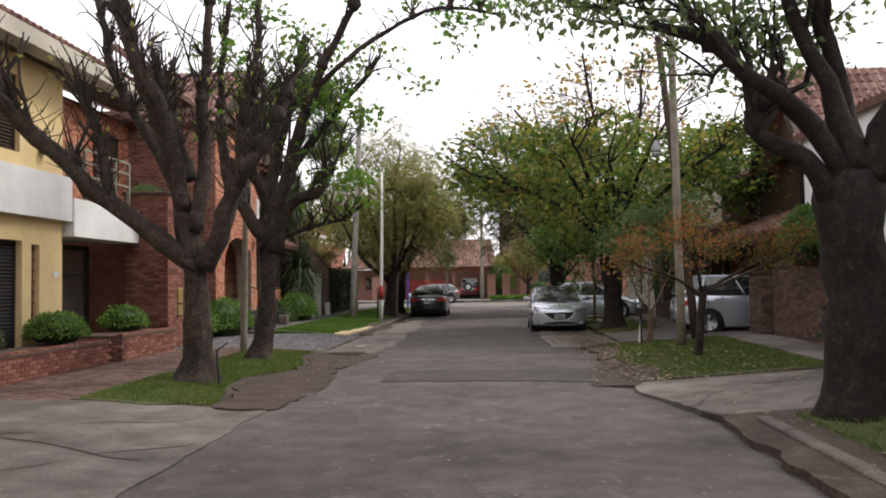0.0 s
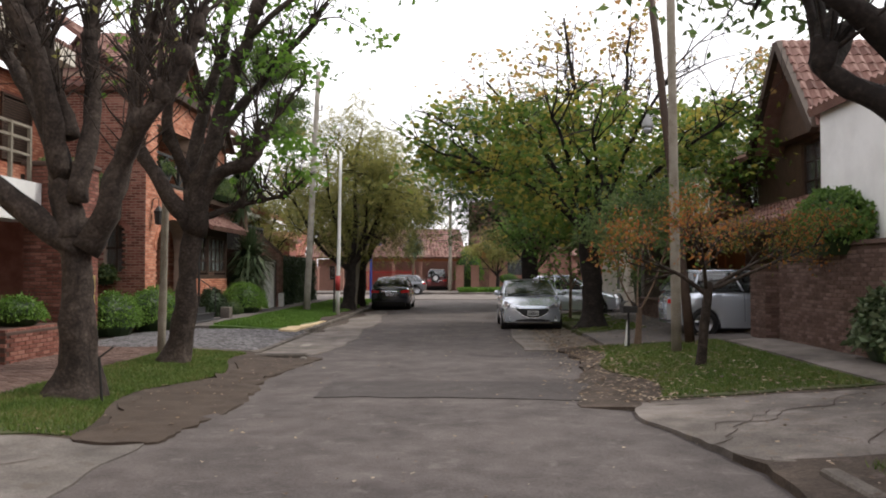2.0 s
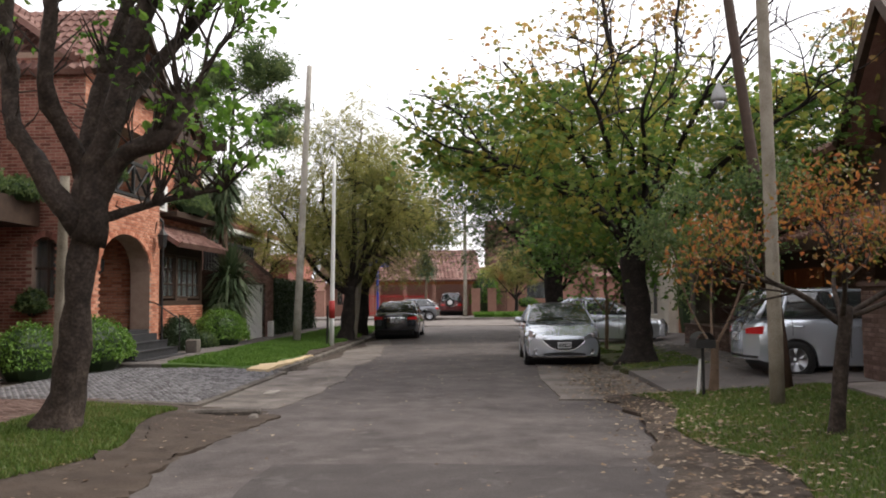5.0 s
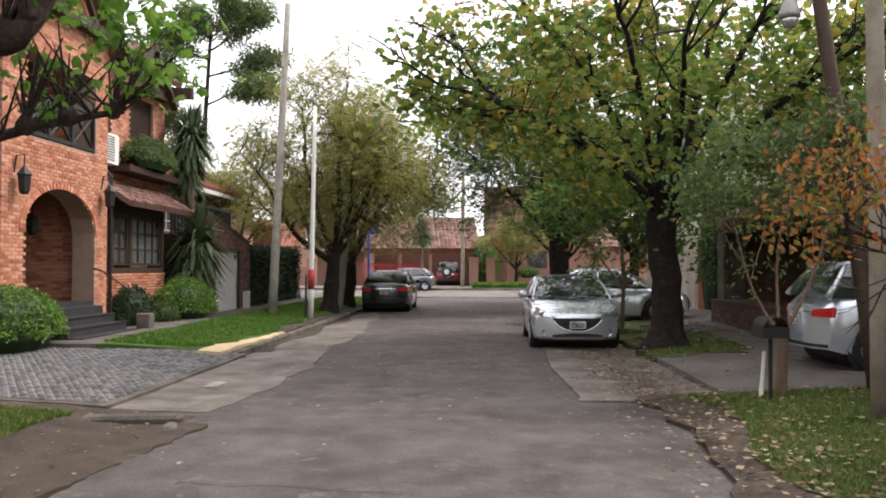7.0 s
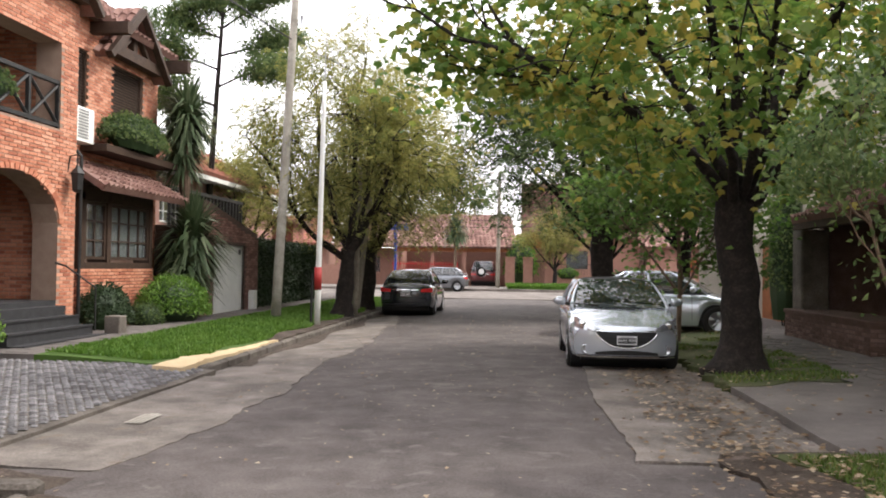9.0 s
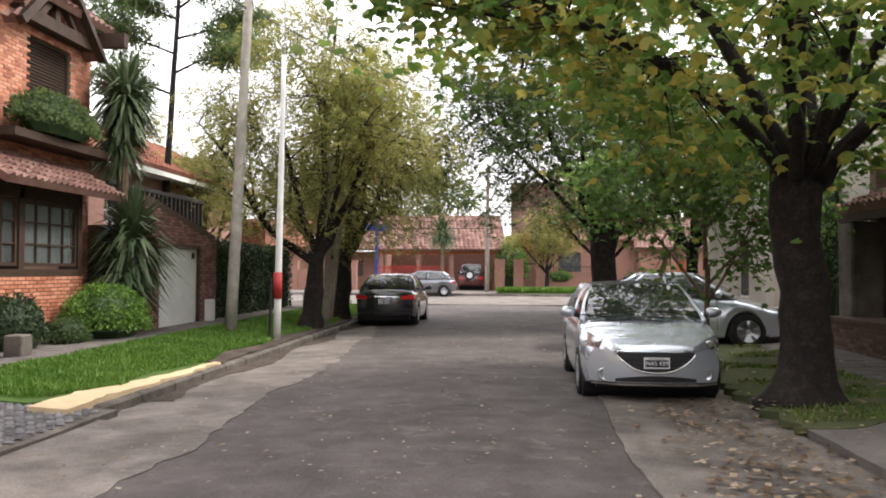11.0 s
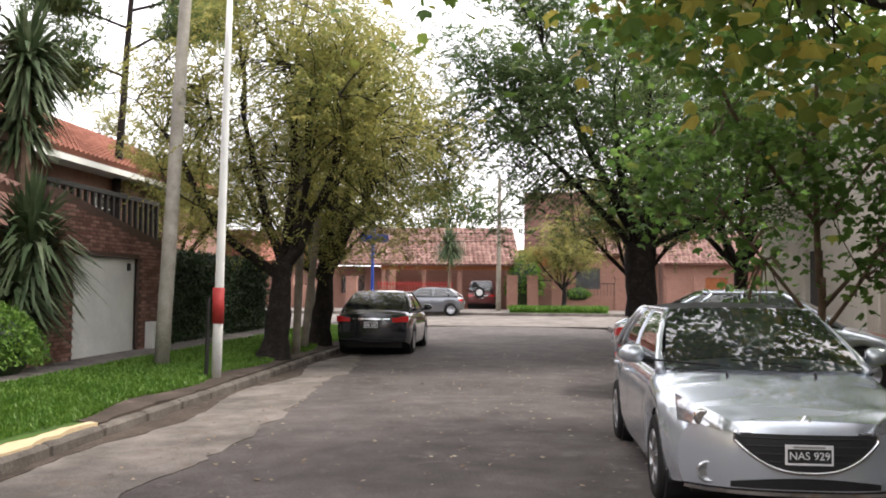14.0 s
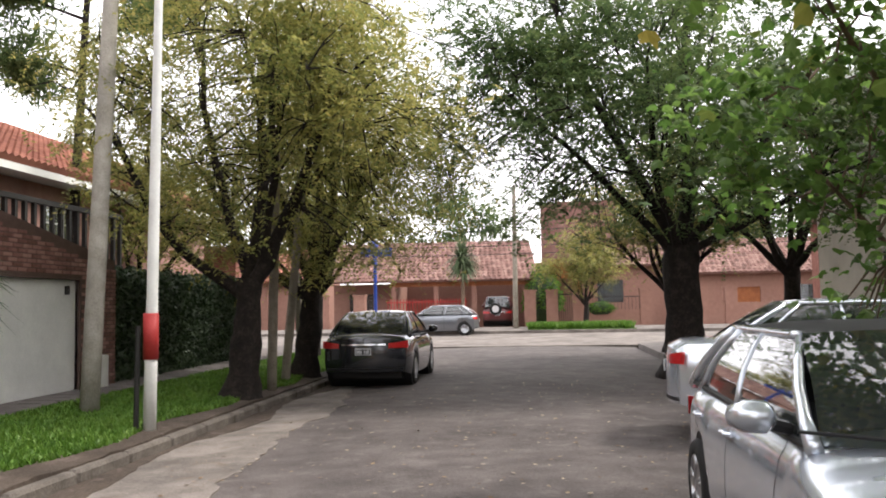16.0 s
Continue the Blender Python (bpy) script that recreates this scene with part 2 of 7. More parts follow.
GLASS = mat("car_glass", [(0.2, 0.23, 0.23), (0.24, 0.27, 0.27)], 1, 0.01, 0.0, 10, spec=0.7, coat=1.0, trans=0.9)
WINDOWGLASS = mat("window_glass", [(0.5, 0.54, 0.54), (0.55, 0.6, 0.6)], 1, 0.02, 0.0, 10, spec=0.6, trans=0.9)
CURTAIN = mat("white_curtain", [(0.5, 0.5, 0.48), (0.65, 0.65, 0.62)], 9, 0.9, 0.3, 40)
RUBBER = mat("tyre_rubber", [(0.012, 0.012, 0.012), (0.025, 0.024, 0.023)], 9, 0.85, 0.3, 80)
BLACKPLASTIC = mat("black_plastic", [(0.012, 0.012, 0.013), (0.022, 0.022, 0.023)], 9, 0.5, 0.1, 80)
CHROME = mat("chrome", [(0.72, 0.73, 0.74), (0.78, 0.79, 0.8)], 4, 0.12, 0.0, 80, metal=1.0)
RIM = mat("alloy_rim", [(0.42, 0.43, 0.45), (0.5, 0.51, 0.53)], 4, 0.3, 0.0, 80, metal=0.9)
LAMPGLASS = mat("headlamp_glass", [(0.25, 0.26, 0.28), (0.5, 0.52, 0.55), (0.75, 0.77, 0.8)], 9, 0.08, 0.03, 30, metal=0.7, coat=1.0)
REDLENS = mat("red_lens", [(0.4, 0.012, 0.016), (0.55, 0.03, 0.03)], 14, 0.15, 0.1, 30, coat=1.0)
PLATE = mat("plate_white", [(0.65, 0.65, 0.65), (0.75, 0.75, 0.75)], 14, 0.5, 0.0, 30)
PLATEBLACK = mat("plate_black", [(0.012, 0.012, 0.012), (0.02, 0.02, 0.02)], 14, 0.5, 0.0, 30)
METALGREY = mat("grey_metal", [(0.2, 0.2, 0.2), (0.32, 0.32, 0.31)], 6, 0.5, 0.2, 60, metal=0.4)
BRASS = mat("brass", [(0.5, 0.4, 0.15), (0.6, 0.48, 0.2)], 6, 0.4, 0.1, 60, metal=0.7)

# ---- mesh tools ----


class Mesh:
    """Vertices and faces gathered in plain lists."""

    def __init__(self):
        self.v, self.f = [], []

    def add(self, v, f):
        k = len(self.v)
        self.v += [tuple(p) for p in v]
        self.f += [tuple(i + k for i in g) for g in f]
        return self

    def box(self, x0, x1, y0, y1, z0, z1, b=0.0):
        """A box; b: the width of its bevelled upright and top edges."""
        if b <= 0:
            v = [(x, y, z) for z in (z0, z1) for x, y in ((x0, y0), (x1, y0), (x1, y1), (x0, y1))]
            f = [(3, 2, 1, 0), (4, 5, 6, 7), (0, 1, 5, 4), (1, 2, 6, 5), (2, 3, 7, 6), (3, 0, 4, 7)]
            return self.add(v, f)
        ring = [(x0 + b, y0), (x1 - b, y0), (x1, y0 + b), (x1, y1 - b), (x1 - b, y1), (x0 + b, y1), (x0, y1 - b), (x0, y0 + b)]
        cx, cy = (x0 + x1) / 2, (y0 + y1) / 2
        kx, ky = 1 - 2 * b / max(1e-6, x1 - x0), 1 - 2 * b / max(1e-6, y1 - y0)
        top = [(cx + (x - cx) * kx, cy + (y - cy) * ky) for x, y in ring]
        v = [(x, y, z0) for x, y in ring] + [(x, y, z1 - b) for x, y in ring] + [(x, y, z1) for x, y in top]
        f = [tuple(range(7, -1, -1)), tuple(range(16, 24))]
        for r in (0, 8):
            f += [(r + i, r + (i + 1) % 8, r + 8 + (i + 1) % 8, r + 8 + i) for i in range(8)]
        return self.add(v, f)

    def tube(self, pts, radii, n=8, cap=True, rough=0.0):
        """A tapered tube along the points."""
        pts = [Vector(p) for p in pts]
        k = len(self.v)
        side = None
        for i, p in enumerate(pts):
            d = (pts[min(i + 1, len(pts) - 1)] - pts[max(i - 1, 0)]).normalized()
            if side is None:
                side = d.orthogonal().normalized()
            side = (side - d * side.dot(d)).normalized()
            up = d.cross(side)
            for j in range(n):
                a = 2 * math.pi * j / n
                q = side * math.cos(a) + up * math.sin(a)
                r = radii[i] * (1 + rough * noise.noise(p * 3 + q * 1.7) * 1.6) if rough else radii[i]
                self.v.append(tuple(p + q * r))
        for i in range(len(pts) - 1):
            for j in range(n):
                a, b = k + i * n + j, k + i * n + (j + 1) % n
                self.f.append((a, b, b + n, a + n))
        if cap:
            self.f.append(tuple(k + j for j in range(n - 1, -1, -1)))
            self.f.append(tuple(k + (len(pts) - 1) * n + j for j in range(n)))
        return self

    def lathe(self, profile, n=20, at=(0, 0, 0), axis="z"):
        """A turned shape from (radius, height) pairs."""
        k = len(self.v)
        for r, h in profile:
            for j in range(n):
                a = 2 * math.pi * j / n
                p = (r * math.cos(a), r * math.sin(a), h)
                if axis == "x":
                    p = (p[2], p[0], p[1])
                elif axis == "y":
                    p = (p[1], p[2], p[0])
                self.v.append((p[0] + at[0], p[1] + at[1], p[2] + at[2]))
        for i in range(len(profile) - 1):
            for j in range(n):
                a, b = k + i * n + j, k + i * n + (j + 1) % n
                self.f.append((a, b, b + n, a + n))
        self.f.append(tuple(k + j for j in range(n - 1, -1, -1)))
        self.f.append(tuple(k + (len(profile) - 1) * n + j for j in range(n)))
        return self

    def grid(self, rows):
        """A sheet through rows of points."""
        k, n = len(self.v), len(rows[0])
        for r in rows:
            self.v += [tuple(p) for p in r]
        for i in range(len(rows) - 1):
            for j in range(n - 1):
                a = k + i * n + j
                self.f.append((a, a + 1, a + n + 1, a + n))
        return self

    def outward(self, c):
        """Turns each face away from the point c."""
        c = Vector(c)
        for i, g in enumerate(self.f):
            p = [Vector(self.v[k]) for k in g]
            if (p[1] - p[0]).cross(p[2] - p[0]).dot(p[0] - c) < 0:
                self.f[i] = tuple(reversed(g))
        return self

    def moved(self, m):
        self.v = [tuple(m @ Vector(p)) for p in self.v]
        return self

    def data(self, name, material, smooth=False):
        me = bpy.data.meshes.new(name)
        me.from_pydata(self.v, [], self.f)
        me.materials.append(material)
        if smooth:
            me.shade_smooth()
        me.update()
        return me


def part(name, mesh, material, parent=None, label="", smooth=False):
    ob = new(name, mesh.data(name, material, smooth))
    if parent:
        ob.parent = parent
    if label:
        ob["label"] = label
    return ob


def thing(name, at, label, category, group="", turn=0.0):
    ob = new(name)
    ob.empty_display_size = 0.2
    ob.matrix_basis = pose(*at, 0, 0, turn)
    return tagged(ob, label, category, group)


def structure(name, mesh, material, label="", smooth=False):
    return tagged(part(name, mesh, material, None, "", smooth), label, "", "", "structure")


def steps(a, b, d):
    n = max(1, int(round((b - a) / d)))
    return [a + (b - a) * i / n for i in range(n + 1)]


def nz(x, y, s=1.0, seed=0.0):
    return noise.noise(Vector((x * s, y * s, seed)))


# ---- ground ----


def gz(y):
    """The street climbs gently."""
    return 0.0025 * min(90.0, max(-20.0, y))


def roadz(x, y):
    return gz(y) - 0.0045 * (x + 0.7) ** 2 + 0.012 * nz(x, y, 0.5)


def leftz(x, y):
    """Left verge and pavement: from the gutter up to the houses."""
    u = min(1.0, max(0.0, (-3.0 - x) / 2.4))
    return gz(y) - 0.03 + 0.15 * u + 0.015 * nz(x, y, 1.1, 3)


def lawnz(x, y):
    u = min(1.0, max(0.0, (-4.25 - x) / 2.2))
    return gz(y) + 0.08 + 0.13 * u + 0.015 * nz(x, y, 1.1, 3)


def rightz(x, y):
    u = min(1.0, max(0.0, (x - 1.6) / 4.4))
    return gz(y) - 0.03 + 0.27 * u + 0.018 * nz(x, y, 1.0, 5)


def patch(name, y0, y1, xl, xr, zf, material, label, d=0.25, lift=0.0, depth=0.25, across=0, wob=0.0):
    """A sheet with thickness between the edges xl(y) and xr(y)."""
    m = Mesh()
    ys = steps(y0, y1, d)
    wide = max(abs(xr(y) - xl(y)) for y in ys)
    n = across or max(2, int(wide / d))
    rows = []
    for i, y in enumerate(ys):
        a, b = xl(y), xr(y)
        row = []
        for j in range(n + 1):
            x = a + (b - a) * j / n
            if wob and j in (0, n):
                x += wob * nz(y, j, 1.7, 11) + wob * 0.5 * nz(y, j, 6, 4)
            yy = y
            if wob and i in (0, len(ys) - 1):
                yy += wob * nz(x, y, 1.9, 21)
            row.append((x, yy, zf(x, yy) + lift))
        rows.append(row)
    m.grid(rows)
    edge = [r[0] for r in rows] + rows[-1][1:] + [r[-1] for r in rows[-2::-1]] + rows[0][-2:0:-1]
    edge.append(edge[0])
    m.grid([edge, [(x, y, z - depth) for x, y, z in edge]])
    return structure(name, m, material, label, True)


def flat(v):
    return lambda y: v


far = Mesh()
gy = [-1500, -300, -60, -20, 0, 20, 40, 60, 90, 200, 500, 1500]
gx = [-1500, -300, -60, -20, 0, 20, 60, 300, 1500]
far.grid([[(x, y, gz(y) - 0.12) for x in gx] for y in gy])
structure("ground", far, GROUND, "bare earth reaching to the horizon")
patch("road", -14, 53.6, flat(-4.4), flat(3.2), roadz, ASPHALT, "worn grey asphalt street", 0.4, 0.0, 0.08)


def crossz(x, y):
    return gz(y) + 0.01 - 0.0015 * (y - 59.3) ** 2 * 0.3


patch("cross_road", 53.6, 65.2, flat(-90), flat(90), crossz, CONCRETE, "pale concrete cross street", 1.6, 0.0, 0.1, 60)
# near-side gutter of the cross street
patch("road_gutter", 53.1, 53.7, flat(-9), flat(9), lambda x, y: gz(y) + 0.0, KERB, "dark concrete gutter across the street mouth", 0.2, 0.012, 0.1)
patch("asphalt_repair", 13.6, 15.2, flat(-1.95), flat(2.1), roadz, PATCH, "raised dark asphalt repair across the street", 0.2, 0.012, 0.05, wob=0.09)

# left side: drive apron, tree verge, brick pavement, cobbles, lawn
patch("drive_apron", 1.0, 10.7, flat(-8.2), lambda y: -2.95 - 0.012 * (y - 6), lambda x, y: leftz(x, y) if x < -3.2 else max(leftz(x, y), roadz(x, y) + 0.004), APRON, "cracked concrete driveway apron", 0.22, 0.012, 0.25, wob=0.07)
patch("verge_soil", 10.7, 19.2, flat(-5.65), lambda y: -3.05 + 0.12 * math.sin(y), leftz, DIRT, "bare dirt verge with an eroded edge", 0.2, 0.006, 0.3, wob=0.14)
patch("verge_lawn", 10.75, 18.9, flat(-5.6), lambda y: -4.1 + 0.22 * math.sin(y * 1.3), leftz, SOIL_GRASS, "thin grass verge round the street trees", 0.2, 0.02, 0.1, wob=0.2)
patch("gutter_ditch", 10.6, 18.6, lambda y: -3.85 + 0.16 * math.sin(y * 1.3), lambda y: -2.85 + 0.14 * math.sin(y * 1.1), lambda x, y: leftz(x, y) + 0.035 * nz(x, y, 3, 6) + 0.02 * nz(x, y, 9, 2), MUD, "eroded muddy gutter", 0.12, 0.03, 0.1, wob=0.18)
patch("brick_pavement", 10.7, 19.6, flat(-8.6), flat(-5.65), leftz, DARKMORTAR, "brown brick pavement", 0.3, 0.0, 0.3)
patch("cobbled_apron", 19.4, 25.0, flat(-8.6), lambda y: -4.1, leftz, KERB, "grey cobbled forecourt", 0.3, -0.01, 0.3)
patch("gutter_concrete", 19.4, 40.0, lambda y: -4.22, lambda y: -2.75 - 0.02 * max(0, y - 24) - 0.07 * max(0, y - 33) + 0.12 * math.sin(y * 0.9), lambda x, y: roadz(x, y) + 0.05 * max(0, (-x - 3.4)) * (1 if y < 24.6 else 0), CONCRETE, "worn concrete gutter strip", 0.14, 0.01, 0.06, wob=0.17)
patch("lawn", 24.8, 48.5, lambda y: -6.75, lambda y: -4.45 - max(0.0, 26.2 - y) * 0.4, lawnz, LAWN, "lush green lawn strip", 0.3, 0.0, 0.3)
patch("sidewalk_left", 24.9, 52.5, flat(-8.8), flat(-6.75), lambda x, y: gz(y) + 0.205, WALKSTONE, "grey stone pavement beside the lawn", 0.5, 0.0, 0.3)
patch("sand_edge", 24.5, 29.0, lambda y: -4.85 + 0.09 * (y - 24.5), flat(-4.4), lambda x, y: lawnz(x, y) + 0.035 * max(0, 1 - abs(y - 25.4)), SAND, "spilled yellow sand along the kerb", 0.15, 0.018, 0.1, wob=0.12)
patch("lawn_edge_soil", 29.0, 48.2, lambda y: -4.78 - 0.12 * math.sin(y * 1.9), flat(-4.4), lawnz, DIRT, "bare trodden soil along the kerb", 0.2, 0.012, 0.1, wob=0.1)
patch("gutter_silt", 26.0, 41.0, flat(-4.26), lambda y: -4.02 + 0.16 * math.sin(y * 1.3), lambda x, y: roadz(x, y), DIRT, "dark silt washed into the gutter", 0.2, 0.018, 0.05, wob=0.12)
kerb = Mesh()
for i, y in enumerate(steps(25.0, 48.0, 1.0)[:-1]):
    k = 0.012 * nz(y, 1, 2)
    kerb.box(-4.42 + k, -4.27 + k, y + 0.006, y + 0.994, gz(y) - 0.15, gz(y) + 0.075 + 0.022 * nz(y, 5, 2), 0.03)
structure("kerb_left", kerb, KERB, "worn concrete kerb stones")

# right side
patch("right_verge_soil", 5.0, 20.6, lambda y: 1.75 + 0.35 * math.sin(y * 0.5 - 1.5) if y > 12.9 else 2.45, flat(6.2), rightz, DIRT, "dirt verge strewn with leaves", 0.25, 0.01, 0.3, wob=0.15)
patch("right_verge_lawn", 13.4, 20.4, lambda y: 2.5 + 0.2 * math.sin(y * 1.4), flat(5.25), rightz, SOIL_GRASS, "leaf-strewn grass verge", 0.2, 0.025, 0.1, wob=0.16)
patch("near_verge_lawn", 5.0, 9.6, flat(3.3), flat(6.2), rightz, SOIL_GRASS, "grass under the big street tree", 0.25, 0.025, 0.1, wob=0.12)
patch("right_drive", 9.9, 13.2, lambda y: 1.95 + 0.25 * abs(y - 12.2), flat(8.2), lambda x, y: max(rightz(x, y), roadz(x, y) + 0.004), CONCRETE, "cracked concrete driveway", 0.2, 0.014, 0.25, wob=0.1)
patch("right_path", 5.0, 20.0, flat(5.3), flat(6.3), rightz, CONCRETE, "concrete garden path", 0.3, 0.045, 0.2)
patch("right_slab", 20.3, 28.6, lambda y: 1.22 + 0.05 * math.sin(y), lambda y: 3.0, lambda x, y: max(roadz(x, y), gz(y) - 0.03) + 0.015, CONCRETE, "concrete gutter slab covered in leaves", 0.25, 0.01, 0.1, wob=0.06)
patch("right_sidewalk", 20.4, 36.0, flat(3.0), flat(8.6), lambda x, y: rightz(x, y) + 0.02, WALKSTONE, "dark grey paved sidewalk", 0.35, 0.0, 0.3)
patch("tree_lawn", 24.4, 34.0, flat(2.95), lambda y: 4.75 - 0.05 * abs(y - 28), rightz, SOIL_GRASS, "patchy lawn round the street tree", 0.15, 0.03, 0.1, wob=0.4)
patch("right_sidewalk_far", 36.0, 52.5, flat(3.25), flat(8.6), lambda x, y: rightz(x, y) + 0.02, WALKSTONE, "grey sidewalk near the corner", 0.5, 0.0, 0.3)
kerb = Mesh()
for y in steps(5.0, 9.4, 0.9)[:-1]:
    kerb.box(2.78, 2.94, y + 0.006, y + 0.89, gz(y) - 0.15, gz(y) + 0.1 + 0.015 * nz(y, 5, 2), 0.02)
structure("kerb_right", kerb, KERB, "mossy concrete kerb stones")

# far side of the cross street
patch("far_sidewalk", 65.2, 71.6, flat(-60), flat(60), lambda x, y: gz(y) + 0.14, CONCRETE, "pale far pavement", 1.5, 0.0, 0.3, 40)
patch("far_lawn", 65.6, 68.4, flat(-0.6), flat(4.6), lambda x, y: gz(y) + 0.17, LAWN, "green grass island on the far pavement", 0.4, 0.0, 0.1, wob=0.2)

for k, (x0, y0, x1, y1) in enumerate(((-2.4, 12.2, 2.2, 12.9), (-2.2, 16.4, 1.5, 15.6), (-2.0, 22.5, 1.1, 23.2), (-2.6, 28.6, 0.9, 29.3), (-1.4, 32, 2.5, 33))):
    a, b = [], []
    for i in range(41):
        u = i / 40
        x, y = x0 + (x1 - x0) * u + 0.16 * nz(u * 6, k, 1, 41), y0 + (y1 - y0) * u + 0.16 * nz(u * 6, k, 1, 43)
        w = 0.005 + 0.008 * abs(nz(u * 11, k, 1, 44))
        dx, dy = (0, w) if abs(x1 - x0) > abs(y1 - y0) else (w, 0)
        a.append((x - dx, y - dy, roadz(x, y) + 0.016))
        b.append((x + dx, y + dy, roadz(x, y) + 0.016))
    structure("road_crack", Mesh().grid([a, b]), PATCH, "thin dark crack in the asphalt")

# storm-drain mouths in the gutters
for x, y, a in ((-3.45, 18.5, 8), (3.05, 9.75, -12)):
    d = thing("drain_inlet", (x, y, roadz(x, y) + 0.02), "broken concrete drain mouth with a dark hole", "drain", "gutter drains", a)
    m = Mesh()
    m.box(-0.5, 0.5, -0.02, 0.2, -0.1, 0.1, 0.03).box(-0.5, -0.36, -0.35, -0.02, -0.1, 0.05, 0.03).box(0.36, 0.5, -0.35, -0.02, -0.1, 0.05, 0.03)
    part("lintel", m, KERB, d)
    # solid black block paints the darkness of the drain opening
    part("hole", Mesh().box(-0.34, 0.34, -0.3, -0.03, -0.08, 0.004), BLACKPLASTIC, d, "black block in place of a shaded hollow")

pm = Mesh()
for k in range(4):
    pm.add([(-3.62 + 0.05 * k, 21.2, roadz(-3.6, 21.2) + 0.035), (-3.585 + 0.05 * k, 21.2, roadz(-3.6, 21.2) + 0.035), (-3.585 + 0.05 * k, 21.75 - 0.04 * abs(k - 1.5), roadz(-3.6, 21.7) + 0.035), (-3.62 + 0.05 * k, 21.75 - 0.04 * abs(k - 1.5), roadz(-3.6, 21.7) + 0.035)], [(0, 1, 2, 3)])
structure("paint_mark", pm, PALEWOOD, "faded white paint mark on the concrete")

# cracks in the driveways
for k, (x0, y0, x1, y1) in enumerate(((-7.4, 9.0, -3.3, 7.6), (-6.6, 7.2, -3.6, 9.9), (-5.2, 5.6, -3.1, 8.6), (2.5, 11.2, 4.7, 12.9), (2.3, 10.6, 3.4, 12.2), (3.6, 10.2, 5.2, 13.0))):
    m = Mesh()
    left, right = [], []
    for i in range(31):
        u = i / 30
        x, y = x0 + (x1 - x0) * u, y0 + (y1 - y0) * u
        x, y = x + 0.28 * nz(u * 5, k, 1.0, 8) + 0.06 * nz(u * 30, k, 1, 2), y + 0.28 * nz(u * 5, k, 1.0, 9) + 0.06 * nz(u * 30, k, 1, 3)
        w = 0.012 + 0.018 * abs(nz(u * 9, k, 1, 4))
        zf = (leftz if x < 0 else rightz)
        h = max(zf(x, y), roadz(x, y) + 0.004) + (0.018 if x < 0 else 0.02)
        left.append((x, y - w, h))
        right.append((x, y + w, h))
    m.grid([left, right])
    structure("pavement_crack", m, DIRT, "dark crack across the concrete")


# ---- pieces of masonry ----


def brick_mesh(m, o, u, v, n, w, h, skip, bw=0.225, bh=0.058, j=0.014, proud=0.008, top=None):
    """Bricks in running bond over the rectangle o + a*u + b*v, proud along n; skip(a, b) leaves openings free."""
    o, u, v, n = Vector(o), Vector(u), Vector(v), Vector(n)
    rows = int(h / (bh + j))
    for r in range(rows):
        b = r * (bh + j)
        a = -(bw + j) / 2 if r % 2 else 0.0
        while a < w:
            a0, a1 = max(0, a), min(w, a + bw)
            a += bw + j
            if a1 - a0 < 0.03 or skip((a0 + a1) / 2, b + bh / 2):
                continue
            p = proud + random.uniform(-0.003, 0.004)
            c = 0.004
            base = [o + u * q + v * s for q, s in ((a0, b), (a1, b), (a1, b + bh), (a0, b + bh))]
            lid = [o + u * q + v * s + n * p for q, s in ((a0 + c, b + c), (a1 - c, b + c), (a1 - c, b + bh - c), (a0 + c, b + bh - c))]
            m.add(base + lid, [(4, 5, 6, 7), (0, 1, 5, 4), (1, 2, 6, 5), (2, 3, 7, 6), (3, 0, 4, 7)])


def never(a, b):
    return False


def brick_faces(parent, x0, x1, y0, y1, z0, z1, material, faces="sx", skip_s=never, skip_x=never, side=1):
    """Joined bricks on the south face (s) and the street face (x) of a block; side 1: street towards +x."""
    m = Mesh()
    if "s" in faces:
        brick_mesh(m, (x0, y0, z0), (1, 0, 0), (0, 0, 1), (0, -1, 0), x1 - x0, z1 - z0, skip_s)
    if "x" in faces:
        brick_mesh(m, (x1 if side > 0 else x0, y0, z0), (0, 1, 0), (0, 0, 1), (side, 0, 0), y1 - y0, z1 - z0, skip_x)
    ob = part("brickwork", m, material, parent)
    ob["kind"] = "stuff"
    return ob


def cells(m, us, zs, place, inside):
    """One closed solid from the cells of a grid that are filled, with shared corners."""
    at = {}

    def corner(i, j, k):
        if (i, j, k) not in at:
            at[i, j, k] = len(m.v)
            m.v.append(place(us[i], k, zs[j]))
        return at[i, j, k]

    n, h = len(us) - 1, len(zs) - 1
    full = {(i, j) for i in range(n) for j in range(h) if inside((us[i] + us[i + 1]) / 2, (zs[j] + zs[j + 1]) / 2)}
    for i, j in full:
        a, b, c, d = (i, j), (i + 1, j), (i + 1, j + 1), (i, j + 1)
        m.f.append(tuple(corner(*p, 0) for p in (a, b, c, d)))
        m.f.append(tuple(corner(*p, 1) for p in (d, c, b, a)))
        for (p, q), o in (((a, b), (i, j - 1)), ((b, c), (i + 1, j)), ((c, d), (i, j + 1)), ((d, a), (i - 1, j))):
            if o not in full:
                m.f.append((corner(*p, 0), corner(*p, 1), corner(*q, 1), corner(*q, 0)))
    return m


